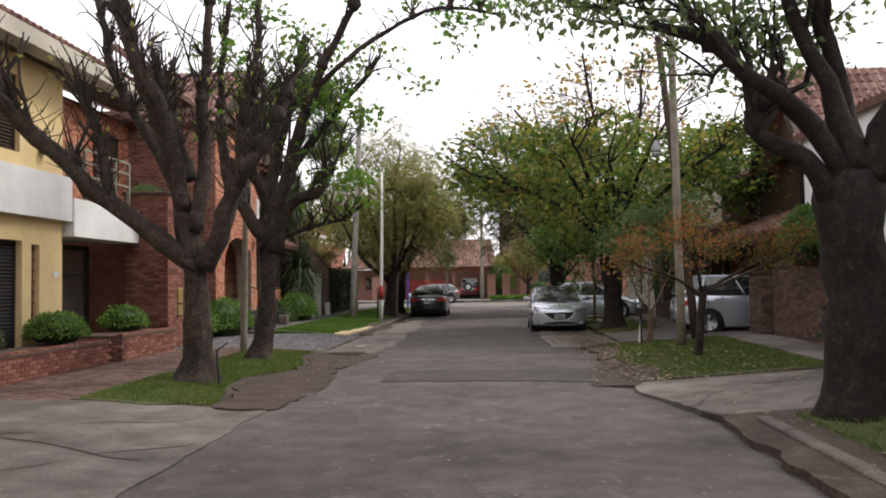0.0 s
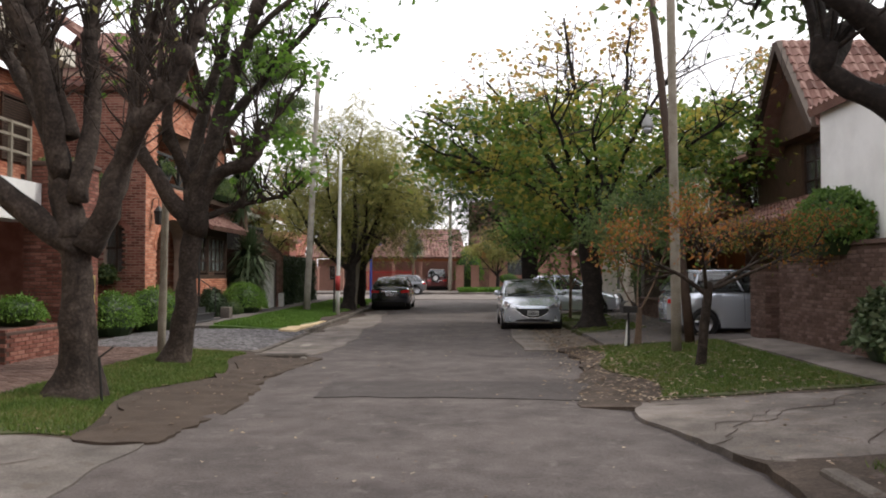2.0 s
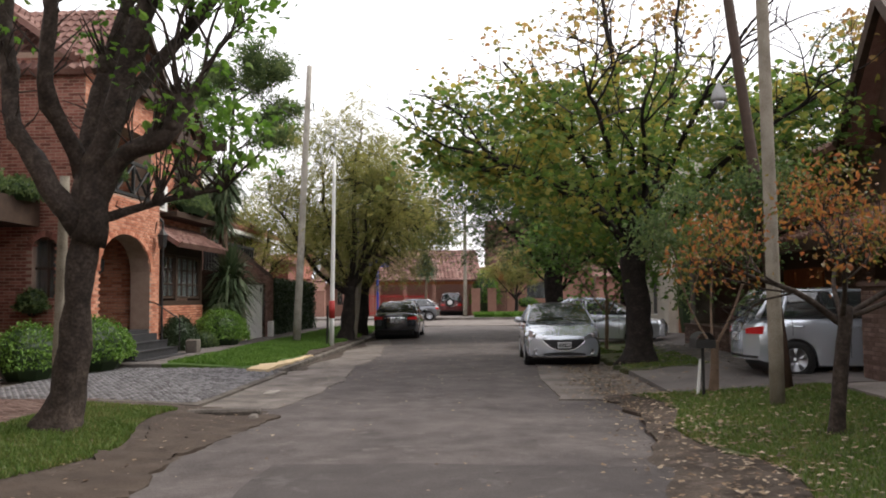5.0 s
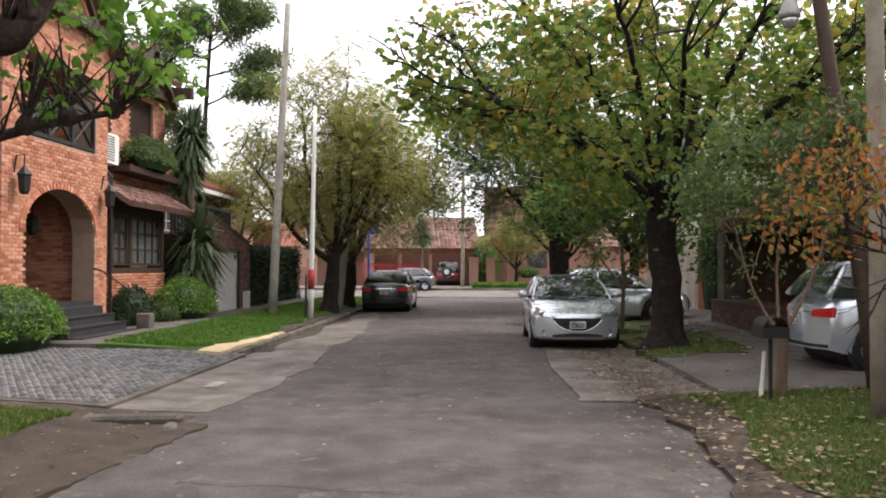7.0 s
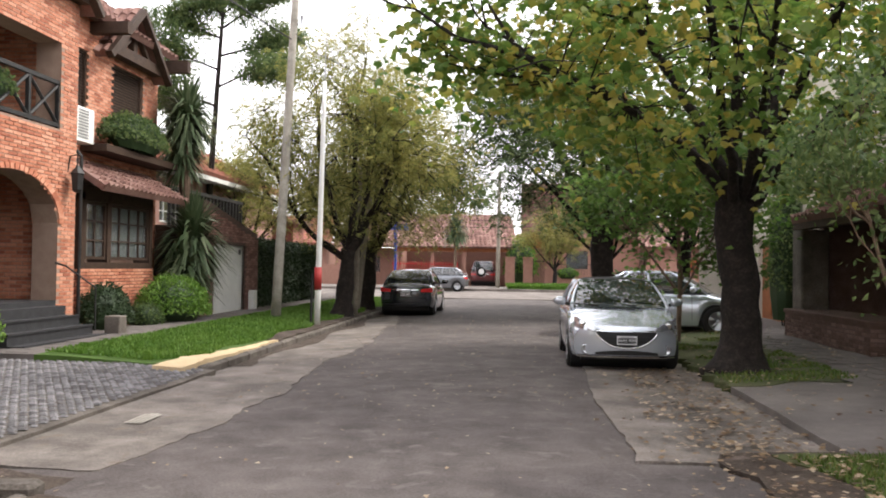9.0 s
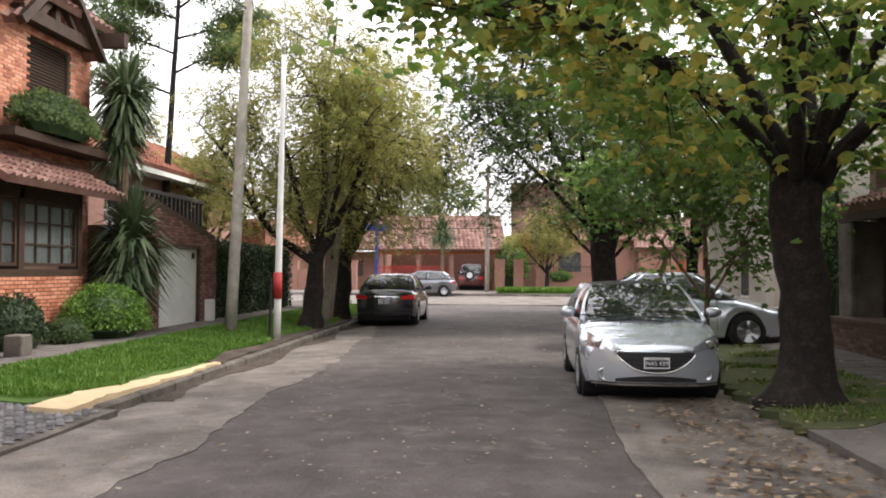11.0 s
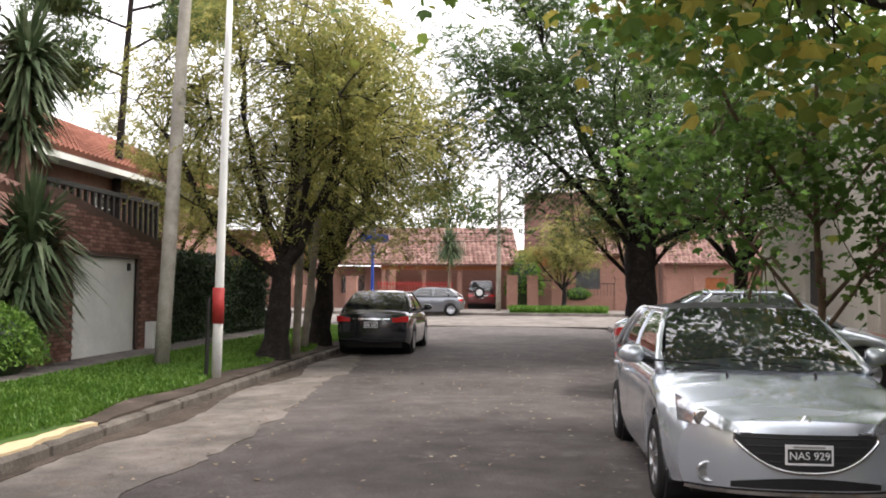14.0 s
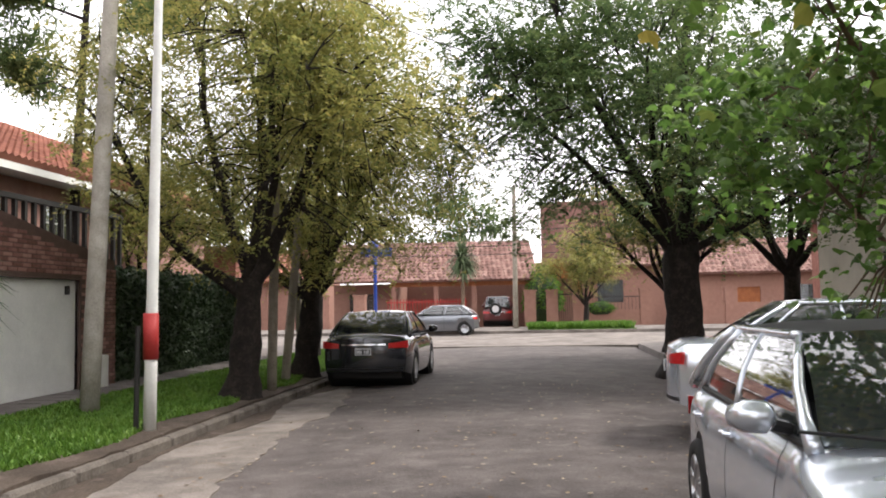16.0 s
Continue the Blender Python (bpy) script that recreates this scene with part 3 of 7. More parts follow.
def wall_x(m, x0, x1, y0, y1, z0, z1, holes=()):
    """A wall along y, with rectangular holes (y0, y1, z0, z1) through it."""
    ys = sorted({y0, y1, *[min(y1, max(y0, v)) for h in holes for v in h[:2]]})
    zs = sorted({z0, z1, *[min(z1, max(z0, v)) for h in holes for v in h[2:]]})
    return cells(m, ys, zs, lambda u, k, z: ((x1, x0)[k], u, z), lambda u, z: not any(h[0] < u < h[1] and h[2] < z < h[3] for h in holes))


def wall_y(m, x0, x1, y0, y1, z0, z1, holes=()):
    xs = sorted({x0, x1, *[min(x1, max(x0, v)) for h in holes for v in h[:2]]})
    zs = sorted({z0, z1, *[min(z1, max(z0, v)) for h in holes for v in h[2:]]})
    return cells(m, xs, zs, lambda u, k, z: (u, (y0, y1)[k], z), lambda u, z: not any(h[0] < u < h[1] and h[2] < z < h[3] for h in holes))


def arch_fill(m, x0, x1, y0, y1, spring, rise, top, n=24):
    """The wall above an arch that spans y0 to y1, one closed solid."""
    c, r = (y0 + y1) / 2, (y1 - y0) / 2
    k = len(m.v)
    for i in range(n + 1):
        y = y0 + (y1 - y0) * i / n
        z = spring + rise * math.sqrt(max(0, 1 - ((y - c) / r) ** 2))
        m.v += [(x1, y, z), (x1, y, top), (x0, y, z), (x0, y, top)]
    for i in range(n):
        a, b = k + 4 * i, k + 4 * i + 4
        m.f += [(a, b, b + 1, a + 1), (b + 2, a + 2, a + 3, b + 3), (a + 2, b + 2, b, a), (a + 1, b + 1, b + 3, a + 3)]
    m.f += [(k, k + 1, k + 3, k + 2), (k + 4 * n, k + 4 * n + 2, k + 4 * n + 3, k + 4 * n + 1)]
    return m


def in_arch(y, z, y0, y1, z0, spring, rise):
    if not y0 < y < y1 or z < z0:
        return False
    c, r = (y0 + y1) / 2, (y1 - y0) / 2
    return z < spring + rise * math.sqrt(max(0, 1 - ((y - c) / r) ** 2))


def roof_slope(parent, a, b, c, d, material, name="roof", row=0.3, col=0.22, thick=0.05):
    """Tiles over the slope with eaves a to b and ridge d to c."""
    a, b, c, d = (Vector(p) for p in (a, b, c, d))
    m = Mesh()
    n = (b - a).cross(d - a).normalized()
    if n.z < 0:
        n = -n
    m.add([a, b, c, d, a - n * 0.12, b - n * 0.12, c - n * 0.12, d - n * 0.12], [(0, 1, 2, 3), (7, 6, 5, 4), (0, 4, 5, 1), (1, 5, 6, 2), (2, 6, 7, 3), (3, 7, 4, 0)])
    rows = max(2, int((d - a).length / row))
    for r in range(rows):
        s, e = r / rows, (r + 1.12) / rows
        e = min(e, 1.0)
        p, q = a.lerp(d, s), b.lerp(c, s)
        p2, q2 = a.lerp(d, e), b.lerp(c, e)
        cols = max(2, int((q - p).length / col))
        for k in range(cols):
            u0, u1 = k / cols, (k + 0.94) / cols
            um = (u0 + u1) / 2
            lo = [p.lerp(q, u) for u in (u0, um, u1)]
            hi = [p2.lerp(q2, u) for u in (u0, um, u1)]
            t = thick + random.uniform(-0.006, 0.006)
            v = [lo[0] + n * 0.01, lo[1] + n * (t + 0.025), lo[2] + n * 0.01, hi[0] + n * 0.005, hi[1] + n * 0.03, hi[2] + n * 0.005, lo[0], lo[2]]
            m.add(v, [(0, 1, 4, 3), (1, 2, 5, 4), (6, 7, 2, 1, 0)])
    ob = part(name, m, material, parent)
    return ob


def window(parent, x, y0, y1, z0, z1, side=1, cols=3, rows=3, material=DARKWOOD, curtain=True, bars=True):
    """A framed window in a wall along y: frame, glazing bars, panes and a curtain behind."""
    w = part("window", wall_x(Mesh(), x - 0.04, x + 0.04, y0, y1, z0, z1, [(y0 + 0.06, y1 - 0.06, z0 + 0.06, z1 - 0.06)]), material, parent)
    if bars:
        for i in range(1, cols):
            y = y0 + (y1 - y0) * i / cols
            part("glazing_bar", Mesh().box(x - 0.025, x + 0.025, y - 0.018, y + 0.018, z0 + 0.06, z1 - 0.06), material, w)
        for i in range(1, rows):
            z = z0 + (z1 - z0) * i / rows
            part("glazing_bar", Mesh().box(x - 0.02, x + 0.02, y0 + 0.06, y1 - 0.06, z - 0.016, z + 0.016), material, w)
    part("pane", Mesh().box(x - side * 0.012 - 0.004, x - side * 0.012 + 0.004, y0 + 0.06, y1 - 0.06, z0 + 0.06, z1 - 0.06), WINDOWGLASS, w, "reflecting glass")
    return w


def shutter(parent, x, y0, y1, z0, z1, material=DARKWOOD, name="shutter"):
    """A slatted shutter on a wall along y."""
    s = part(name, wall_x(Mesh(), x - 0.03, x + 0.03, y0, y1, z0, z1, [(y0 + 0.06, y1 - 0.06, z0 + 0.06, z1 - 0.06)]), material, parent)
    m = Mesh()
    z = z0 + 0.08
    while z < z1 - 0.1:
        v = [(x + 0.022, y0 + 0.06, z), (x + 0.022, y1 - 0.06, z), (x - 0.02, y1 - 0.06, z + 0.045), (x - 0.02, y0 + 0.06, z + 0.045)]
        m.add(v + [(p[0], p[1], p[2] + 0.014) for p in v], [(0, 1, 2, 3), (7, 6, 5, 4), (0, 4, 5, 1)])
        z += 0.065
    part("slats", m, material, s)
    # black sheet stands in for the shade behind the slats
    part("back", Mesh().box(x - 0.03, x - 0.024, y0 + 0.05, y1 - 0.05, z0 + 0.05, z1 - 0.05), BLACKIRON, s)
    return s


# ---- trees and plants ----


def limb(m, pts, r0, r1, n=9, rough=0.12, seg=5):
    """A limb through the points, smoothed."""
    P = [Vector(p) for p in pts]
    out = []
    for i in range(len(P) - 1):
        a, b, c, d = P[max(0, i - 1)], P[i], P[i + 1], P[min(len(P) - 1, i + 2)]
        for k in range(seg):
            t = k / seg
            out.append(0.5 * ((2 * b) + (c - a) * t + (2 * a - 5 * b + 4 * c - d) * t * t + (3 * b - a - 3 * c + d) * t ** 3))
    out.append(P[-1])
    for i in range(1, len(out) - 1):
        out[i] = out[i] + Vector((noise.noise(out[i] * 1.3), noise.noise(out[i] * 1.3 + Vector((5, 5, 5))), 0)) * min(0.12, r0)
    k = len(out) - 1
    m.tube(out, [r0 + (r1 - r0) * (i / k) ** 0.85 for i in range(k + 1)], n, True, rough)
    return out


def twigs(m, tips, start, direction, length, radius, depth, rng, spread=0.6, up=0.15):
    """Branches that fork again and again; the end points are gathered in tips."""
    p, d = Vector(start), Vector(direction).normalized()
    pts = [p.copy()]
    for i in range(3):
        d = (d + Vector((rng.uniform(-1, 1), rng.uniform(-1, 1), rng.uniform(-1, 1) + up)) * 0.22).normalized()
        p = p + d * length / 3
        pts.append(p.copy())
    m.tube(pts, [radius, radius * 0.85, radius * 0.7, radius * 0.55], 5 if depth > 1 else 4, False)
    tips.append(pts[-1])
    if depth <= 1:
        tips.append(pts[2])
        return
    for i in range(rng.choice((2, 3, 3))):
        q = pts[rng.choice((2, 3, 3))]
        e = (d + Vector((rng.uniform(-1, 1), rng.uniform(-1, 1), rng.uniform(-0.7, 1))) * spread * 1.4).normalized()
        twigs(m, tips, q, e, length * rng.uniform(0.6, 0.85), radius * 0.55, depth - 1, rng, spread, up)


def leaves(centres, per, spread, size, rng, flat_=0.6, droop=0.0, narrow=0.55):
    """Leaf by leaf: a folded blade at random turns about each centre."""
    c = np.array([tuple(p) for p in centres], dtype=float)
    c = np.repeat(c, per, axis=0)
    n = len(c)
    c = c + rng.normal(0, 1, (n, 3)) * np.array([spread, spread, spread * flat_])
    if droop:
        c[:, 2] -= np.abs(rng.normal(0, droop, n))
    a = rng.normal(0, 1, (n, 3))
    a[:, 2] -= 0.5
    a /= np.linalg.norm(a, axis=1)[:, None]
    b = rng.normal(0, 1, (n, 3))
    b = np.cross(a, b)
    b /= np.linalg.norm(b, axis=1)[:, None]
    k = np.cross(a, b)
    s = (size * rng.uniform(0.6, 1.3, n))[:, None]
    w = s * narrow
    v = np.stack([c, c + a * s * 0.45 + b * w * 0.5 + k * s * 0.12, c + a * s, c + a * s * 0.45 - b * w * 0.5 + k * s * 0.12], axis=1).reshape(-1, 3)
    i = np.arange(n) * 4
    f = np.stack([i, i + 1, i + 2, i, i + 2, i + 3], axis=1).reshape(-1, 3)
    m = Mesh()
    m.v, m.f = v.tolist(), f.tolist()
    return m


def unit(a):
    return a / np.linalg.norm(a, axis=1)[:, None]


def broad_leaves(centres, per, spread, size, rng, flat_=0.35, droop=0.0, narrow=1.0):
    """Broad five-pointed leaves held nearly level in tiers, their tips hanging."""
    c = np.repeat(np.array([tuple(p) for p in centres], dtype=float), per, axis=0)
    n = len(c)
    off = rng.normal(0, 1, (n, 3)) * np.array([spread, spread, spread * flat_])
    off[:, 2] -= droop * (off[:, 0] ** 2 + off[:, 1] ** 2) / spread
    c += off
    h = rng.uniform(0, 2 * math.pi, n)
    tilt = rng.normal(0.5, 0.4, n)
    a = np.stack([np.cos(h) * np.cos(tilt), np.sin(h) * np.cos(tilt), -np.sin(tilt)], axis=1)
    b = unit(np.cross(a, np.array([0, 0, 1.0]) + rng.normal(0, 0.35, (n, 3))))
    k = np.cross(b, a)
    s = (size * rng.uniform(0.6, 1.3, n))[:, None]
    w = s * narrow
    v = np.stack([c, c + a * s * 0.12 + b * w * 0.42 - k * s * 0.05, c + a * s * 0.5 + b * w * 0.52 - k * s * 0.14, c + a * s * 0.62 + b * w * 0.2,
                  c + a * s - k * s * 0.1, c + a * s * 0.62 - b * w * 0.2, c + a * s * 0.5 - b * w * 0.52 - k * s * 0.14, c + a * s * 0.12 - b * w * 0.42 - k * s * 0.05], axis=1).reshape(-1, 3)
    i = np.arange(n) * 8
    f = np.stack([np.stack([i, i + p, i + q], axis=1) for p, q in ((1, 2), (2, 3), (3, 5), (5, 6), (6, 7))] + [np.stack([i + 3, i + 4, i + 5], axis=1)], axis=1).reshape(-1, 3)
    m = Mesh()
    m.v, m.f = v.tolist(), f.tolist()
    return m


def frond_leaves(centres, per, spread, size, rng, flat_=0.8, droop=0.5, narrow=0.4):
    """Feathered fronds: leaflets in pairs along a drooping stalk."""
    pairs = 7
    c = np.repeat(np.array([tuple(p) for p in centres], dtype=float), per, axis=0)
    n = len(c)
    c += rng.normal(0, 1, (n, 3)) * np.array([spread, spread, spread * flat_])
    h = rng.uniform(0, 2 * math.pi, n)
    rise = rng.normal(0.1, 0.5, n)
    out = np.stack([np.cos(h) * np.cos(rise), np.sin(h) * np.cos(rise), np.sin(rise)], axis=1)
    side = unit(np.cross(out, np.array([0, 0, 1.0]) + rng.normal(0, 0.3, (n, 3))))
    L = (size * rng.uniform(3.0, 5.0, n))[:, None]
    V = []
    for j in range(pairs):
        u = (j + 0.6) / pairs
        p = c + out * L * u - np.array([0, 0, 1.0]) * droop * L * u * u
        along = unit(out - np.array([0, 0, 2.0]) * droop * u)
        for sg in (-1, 1):
            d = unit(side * sg + along * 0.55 + rng.normal(0, 0.25, (n, 3)))
            s = size * (1.1 - 0.45 * abs(u - 0.45)) * rng.uniform(0.8, 1.2, n)[:, None]
            e = unit(np.cross(d, np.array([0.05, 0.02, 1.0]) + rng.normal(0, 0.4, (n, 3)))) * s * narrow * 0.5
            V.append(np.stack([p, p + d * s * 0.5 + e, p + d * s, p + d * s * 0.5 - e], axis=1))
    v = np.stack(V, axis=1).reshape(-1, 3)
    i = np.arange(len(v) // 4) * 4
    m = Mesh()
    m.v, m.f = v.tolist(), np.stack([i, i + 1, i + 2, i + 3], axis=1).tolist()
    return m


def crown_points(n, centre, radii, seed, lowest, inner=0.4, gaps=0.0):
    """Points spread through the outer part of a crown, with holes in it."""
    rng = random.Random(seed)
    out = []
    while len(out) < n:
        d = Vector((rng.gauss(0, 1), rng.gauss(0, 1), rng.gauss(0, 1))).normalized() * rng.uniform(inner ** 3, 1) ** (1 / 3)
        d *= 1 + 0.22 * noise.noise(d * 2.3 + Vector((seed, 0, 0)))
        p = Vector(centre) + Vector((d.x * radii[0], d.y * radii[1], d.z * radii[2]))
        if p.z > lowest and noise.noise(p * 0.8 + Vector((seed * 3.1, 0, 0))) > gaps:
            out.append(p)
    return out


def tree(name, at, label, trunk, limbs, bark, leaf, per, spread, size, seed, depth=3, twig=1.1, flat_=0.6, droop=0.0, narrow=0.55, tw_up=0.15, group="", each=3, sprd=0.6, shoots=0, leafy=1.0, flare=1.5, keep=None, thick=1.0, fill=0, style=leaves, extra=(), rough=0.12, top_leaf=None, top_from=99.0, heads=0):
    """trunk: (height, r0, r1, lean_x, lean_y); limbs: (points, r0, r1) relative to the base."""
    rng = random.Random(seed)
    nrg = np.random.default_rng(seed)
    t = thing(name, at, label, "tree", group)
    m = Mesh()
    h, r0, r1, lx, ly = trunk
    hs = [-0.15, 0.0, 0.08, 0.2, 0.4, 0.7] + [0.7 + (h - 0.7) * i / 7 for i in range(1, 8)]
    pts, rad = [], []
    for z in hs:
        u = max(0, z) / h
        pts.append((lx * u + 0.06 * nz(z, seed, 0.9), ly * u + 0.06 * nz(z, seed + 3, 0.9), z))
        rad.append((r0 + (r1 - r0) * u) * (1 + (flare - 1) * math.exp(-max(0, z) * 5)))
    m.tube(pts, rad, 18, True, max(0.16, rough * 0.75))
    tips = []
    for pts_, a, b in limbs:
        line = limb(m, pts_, a * thick, b * thick, 9, rough)
        if fill:
            tips += [p for p in line[len(line) // 2:] for _ in range(fill)]
        d = line[-1] - line[-3]
        if depth:
            for k in range(each):
                i = rng.randint(len(line) // 2, len(line) - 1)
                e = d.normalized() + Vector((rng.uniform(-1, 1), rng.uniform(-1, 1), rng.uniform(-0.5, 1))) * sprd * 1.3
                twigs(m, tips, line[i], e, twig * rng.uniform(0.7, 1.2), b * 0.6, depth, rng, sprd, tw_up)
        for k in range(shoots):
            i = rng.randint(len(line) // 3, len(line) - 1)
            e = Vector((rng.uniform(-0.7, 0.7), rng.uniform(-0.7, 0.7), rng.uniform(0.1, 1.0)))
            q = line[i]
            L = rng.uniform(0.3, 1.1)
            mid = q + e * L * 0.5 + Vector((rng.uniform(-1, 1), rng.uniform(-1, 1), 0)) * 0.08
            m.tube([q, mid, q + e * L], [0.014, 0.009, 0.004], 4, False)
        for k in range(heads):
            # swollen pollard head with a broom of short shoots
            q = line[min(len(line) - 1, int(len(line) * (0.45 + 0.5 * (k + 0.5) / heads)))]
            r = max(0.06, (a * 0.45 + b * 0.4) * thick)
            up_ = Vector((rng.uniform(-0.6, 0.6), rng.uniform(-0.6, 0.6), 1)).normalized()
            m.tube([q - up_ * r * 0.8, q - up_ * r * 0.2, q + up_ * r * 0.7, q + up_ * r * 1.9, q + up_ * r * 2.3], [r * 0.7, r * 1.25, r * 1.2, r * 0.8, r * 0.35], 9, True, 0.35)
            for _ in range(9):
                e = (up_ + Vector((rng.uniform(-1, 1), rng.uniform(-1, 1), rng.uniform(-0.3, 0.6)))).normalized()
                g = q + up_ * r * rng.uniform(0.2, 1.8)
                n_ = rng.uniform(0.2, 0.75)
                m.tube([g, g + e * n_ * 0.5 + Vector((0, 0, 0.03)), g + e * n_ + Vector((0, 0, 0.12))], [0.022, 0.014, 0.006], 4, False)
                if rng.random() < 0.5:
                    tips.append(g + e * n_)
    if extra and tips:
        near = np.array([tuple(p) for p in tips])
        for p in extra:
            q = Vector(near[np.argmin(((near - np.array(tuple(p))) ** 2).sum(axis=1))])
            m.tube([q, q.lerp(p, 0.5) + Vector((0, 0, 0.08)), p], [0.016, 0.011, 0.006], 4, False)
    part("trunk", m, bark, t, "", True)
    if per and tips:
        if keep:
            tips = [p for p in tips if keep(p)]
        if leafy < 1:
            tips = [p for p in tips if rng.random() < leafy]
        tips += list(extra)
        low = [p for p in tips if p.z < top_from + 0.5 * nz(p.x, p.y, 0.9, seed)]
        c = part("crown", style(low, per, spread, size, nrg, flat_, droop, narrow), leaf, t)
        c["kind"] = "stuff"
        high = [p for p in tips if p.z >= top_from + 0.5 * nz(p.x, p.y, 0.9, seed)]
        if high:
            c = part("upper_crown", style(high, max(3, per // 2), spread * 1.15, size * 0.85, nrg, flat_, droop, narrow), top_leaf, t, "thin yellow and brown autumn leaves")
            c["kind"] = "stuff"
    return t


# ---- street trees ----
tree("street_tree", (-4.75, 13.0, leftz(-4.75, 13.0)), "pollarded street tree with bare stubby limbs on the grass verge",
     (2.2, 0.205, 0.18, -0.05, 0.05),
     [([(0, 0, 1.75), (-0.9, -0.2, 2.55), (-1.9, -0.4, 3.4), (-2.9, -0.5, 4.5), (-3.5, -0.5, 5.6)], 0.15, 0.07),
      ([(-0.05, 0, 1.9), (-0.3, 0.1, 3.0), (-0.75, 0.2, 4.2), (-1.25, 0.2, 5.7), (-1.6, 0.3, 7.4)], 0.17, 0.05),
      ([(-0.2, 0, 2.7), (-0.3, -0.3, 3.9), (-0.85, -0.4, 5.4), (-1.1, -0.4, 7.3)], 0.12, 0.05),
      ([(0.0, 0, 2.4), (0.0, 0.3, 3.7), (0.05, 0.4, 5.2), (0.1, 0.4, 7.6)], 0.12, 0.045),
      ([(-0.3, 0.1, 3.0), (-0.9, 0.5, 3.9), (-1.6, 0.7, 4.9), (-2.0, 0.8, 6.4)], 0.1, 0.045),
      ([(0.1, 0, 1.8), (0.5, -0.1, 2.6), (0.8, -0.2, 3.3), (1.3, -0.2, 3.9), (1.6, -0.1, 4.8)], 0.14, 0.06),
      ([(-0.1, 0, 3.2), (-0.35, -0.1, 4.0), (-0.5, -0.2, 4.9)], 0.1, 0.07),
      ([(-1.2, -0.3, 2.8), (-1.4, -0.2, 3.6), (-1.75, -0.2, 4.6)], 0.08, 0.05),
      ([(0.7, -0.2, 3.1), (0.75, 0.0, 3.9), (0.95, 0.1, 4.7)], 0.08, 0.05)],
     BARK, LEAF_OLIVE, 2, 0.25, 0.11, 3, 2, 0.9, each=3, shoots=70, leafy=0.3, flare=2.2, group="street trees", thick=1.18, rough=0.34, heads=4)
tree("street_tree", (-4.8, 16.8, leftz(-4.8, 16.8)), "pruned street tree with sparse fresh leaves on the verge",
     (2.5, 0.19, 0.15, 0.22, 0.1),
     [([(0.2, 0.1, 2.2), (0.4, 0.1, 3.4), (0.9, 0.0, 4.8), (1.5, -0.2, 6.2), (2.3, -0.4, 7.5)], 0.15, 0.04),
      ([(0.2, 0.1, 2.4), (0.1, 0.3, 3.5), (0.5, 0.5, 5.0), (0.8, 0.6, 6.8)], 0.13, 0.04),
      ([(0.15, 0.1, 2.3), (-0.4, 0.0, 3.2), (-0.8, 0.1, 4.0), (-0.9, 0.2, 5.6), (-0.7, 0.2, 7.4)], 0.12, 0.04),
      ([(0.3, 0.1, 2.6), (0.7, 0.0, 3.2), (1.2, -0.1, 3.4), (1.5, -0.1, 3.9)], 0.09, 0.065),
      ([(0.5, 0.1, 3.6), (0.9, 0.4, 4.3), (1.5, 0.6, 5.2), (2.4, 0.6, 6.3)], 0.09, 0.035),
      ([(0.1, 0.2, 3.0), (-0.1, -0.3, 4.0), (0.1, -0.6, 5.4), (0.2, -0.7, 7.2)], 0.09, 0.04),
      ([(0.2, 0.1, 2.4), (0.9, 0.5, 2.7), (1.7, 0.7, 2.9)], 0.05, 0.02),
      ([(1.2, -0.1, 5.5), (2.4, -0.3, 6.4), (3.7, -0.5, 6.9), (5.0, -0.6, 6.7)], 0.045, 0.02)],
     BARK, LEAF_FRESH, 9, 0.2, 0.14, 5, 3, 0.75, each=3, shoots=24, leafy=0.5, flare=1.8, group="street trees", thick=1.3, rough=0.32, heads=3, style=broad_leaves, narrow=0.7)
tree("street_tree", (3.82, 9.25, rightz(3.82, 9.25)), "massive dark street tree with heavy sawn limbs",
     (2.6, 0.34, 0.33, 0.0, 0.1),
     [([(-0.1, 0, 2.2), (-0.5, 0.0, 2.75), (-0.95, 0.1, 3.05), (-1.0, 0.1, 3.3)], 0.17, 0.1),
      ([(-0.05, 0, 2.5), (-0.5, -0.1, 3.2), (-1.0, -0.1, 3.6), (-1.55, 0.0, 4.1), (-2.1, 0.1, 4.3)], 0.17, 0.06),
      ([(-1.0, -0.1, 3.6), (-1.5, 0.1, 4.3), (-2.1, 0.3, 5.0), (-3.0, 0.6, 5.8)], 0.09, 0.03),
      ([(0, 0, 2.6), (-0.2, 0.1, 3.6), (-0.6, 0.2, 4.6), (-0.9, 0.3, 6.4)], 0.2, 0.06),
      ([(0.05, 0, 2.6), (0.0, 0.3, 3.7), (-0.15, 0.4, 4.6), (-0.2, 0.4, 5.2)], 0.14, 0.09),
      ([(0.15, 0, 2.5), (0.5, -0.1, 3.5), (1.0, -0.1, 4.6), (1.5, 0.0, 6.2)], 0.2, 0.06),
      ([(0.2, 0, 2.2), (0.8, 0.2, 2.9), (1.6, 0.3, 3.7), (2.6, 0.3, 4.8)], 0.14, 0.05)],
     DARKBARK, LEAF_DARK, 12, 0.28, 0.12, 8, 3, 1.1, each=5, leafy=0.95, flare=1.35, thick=0.74, rough=0.34, heads=1, group="street trees", keep=lambda p: p.z > 3.5)


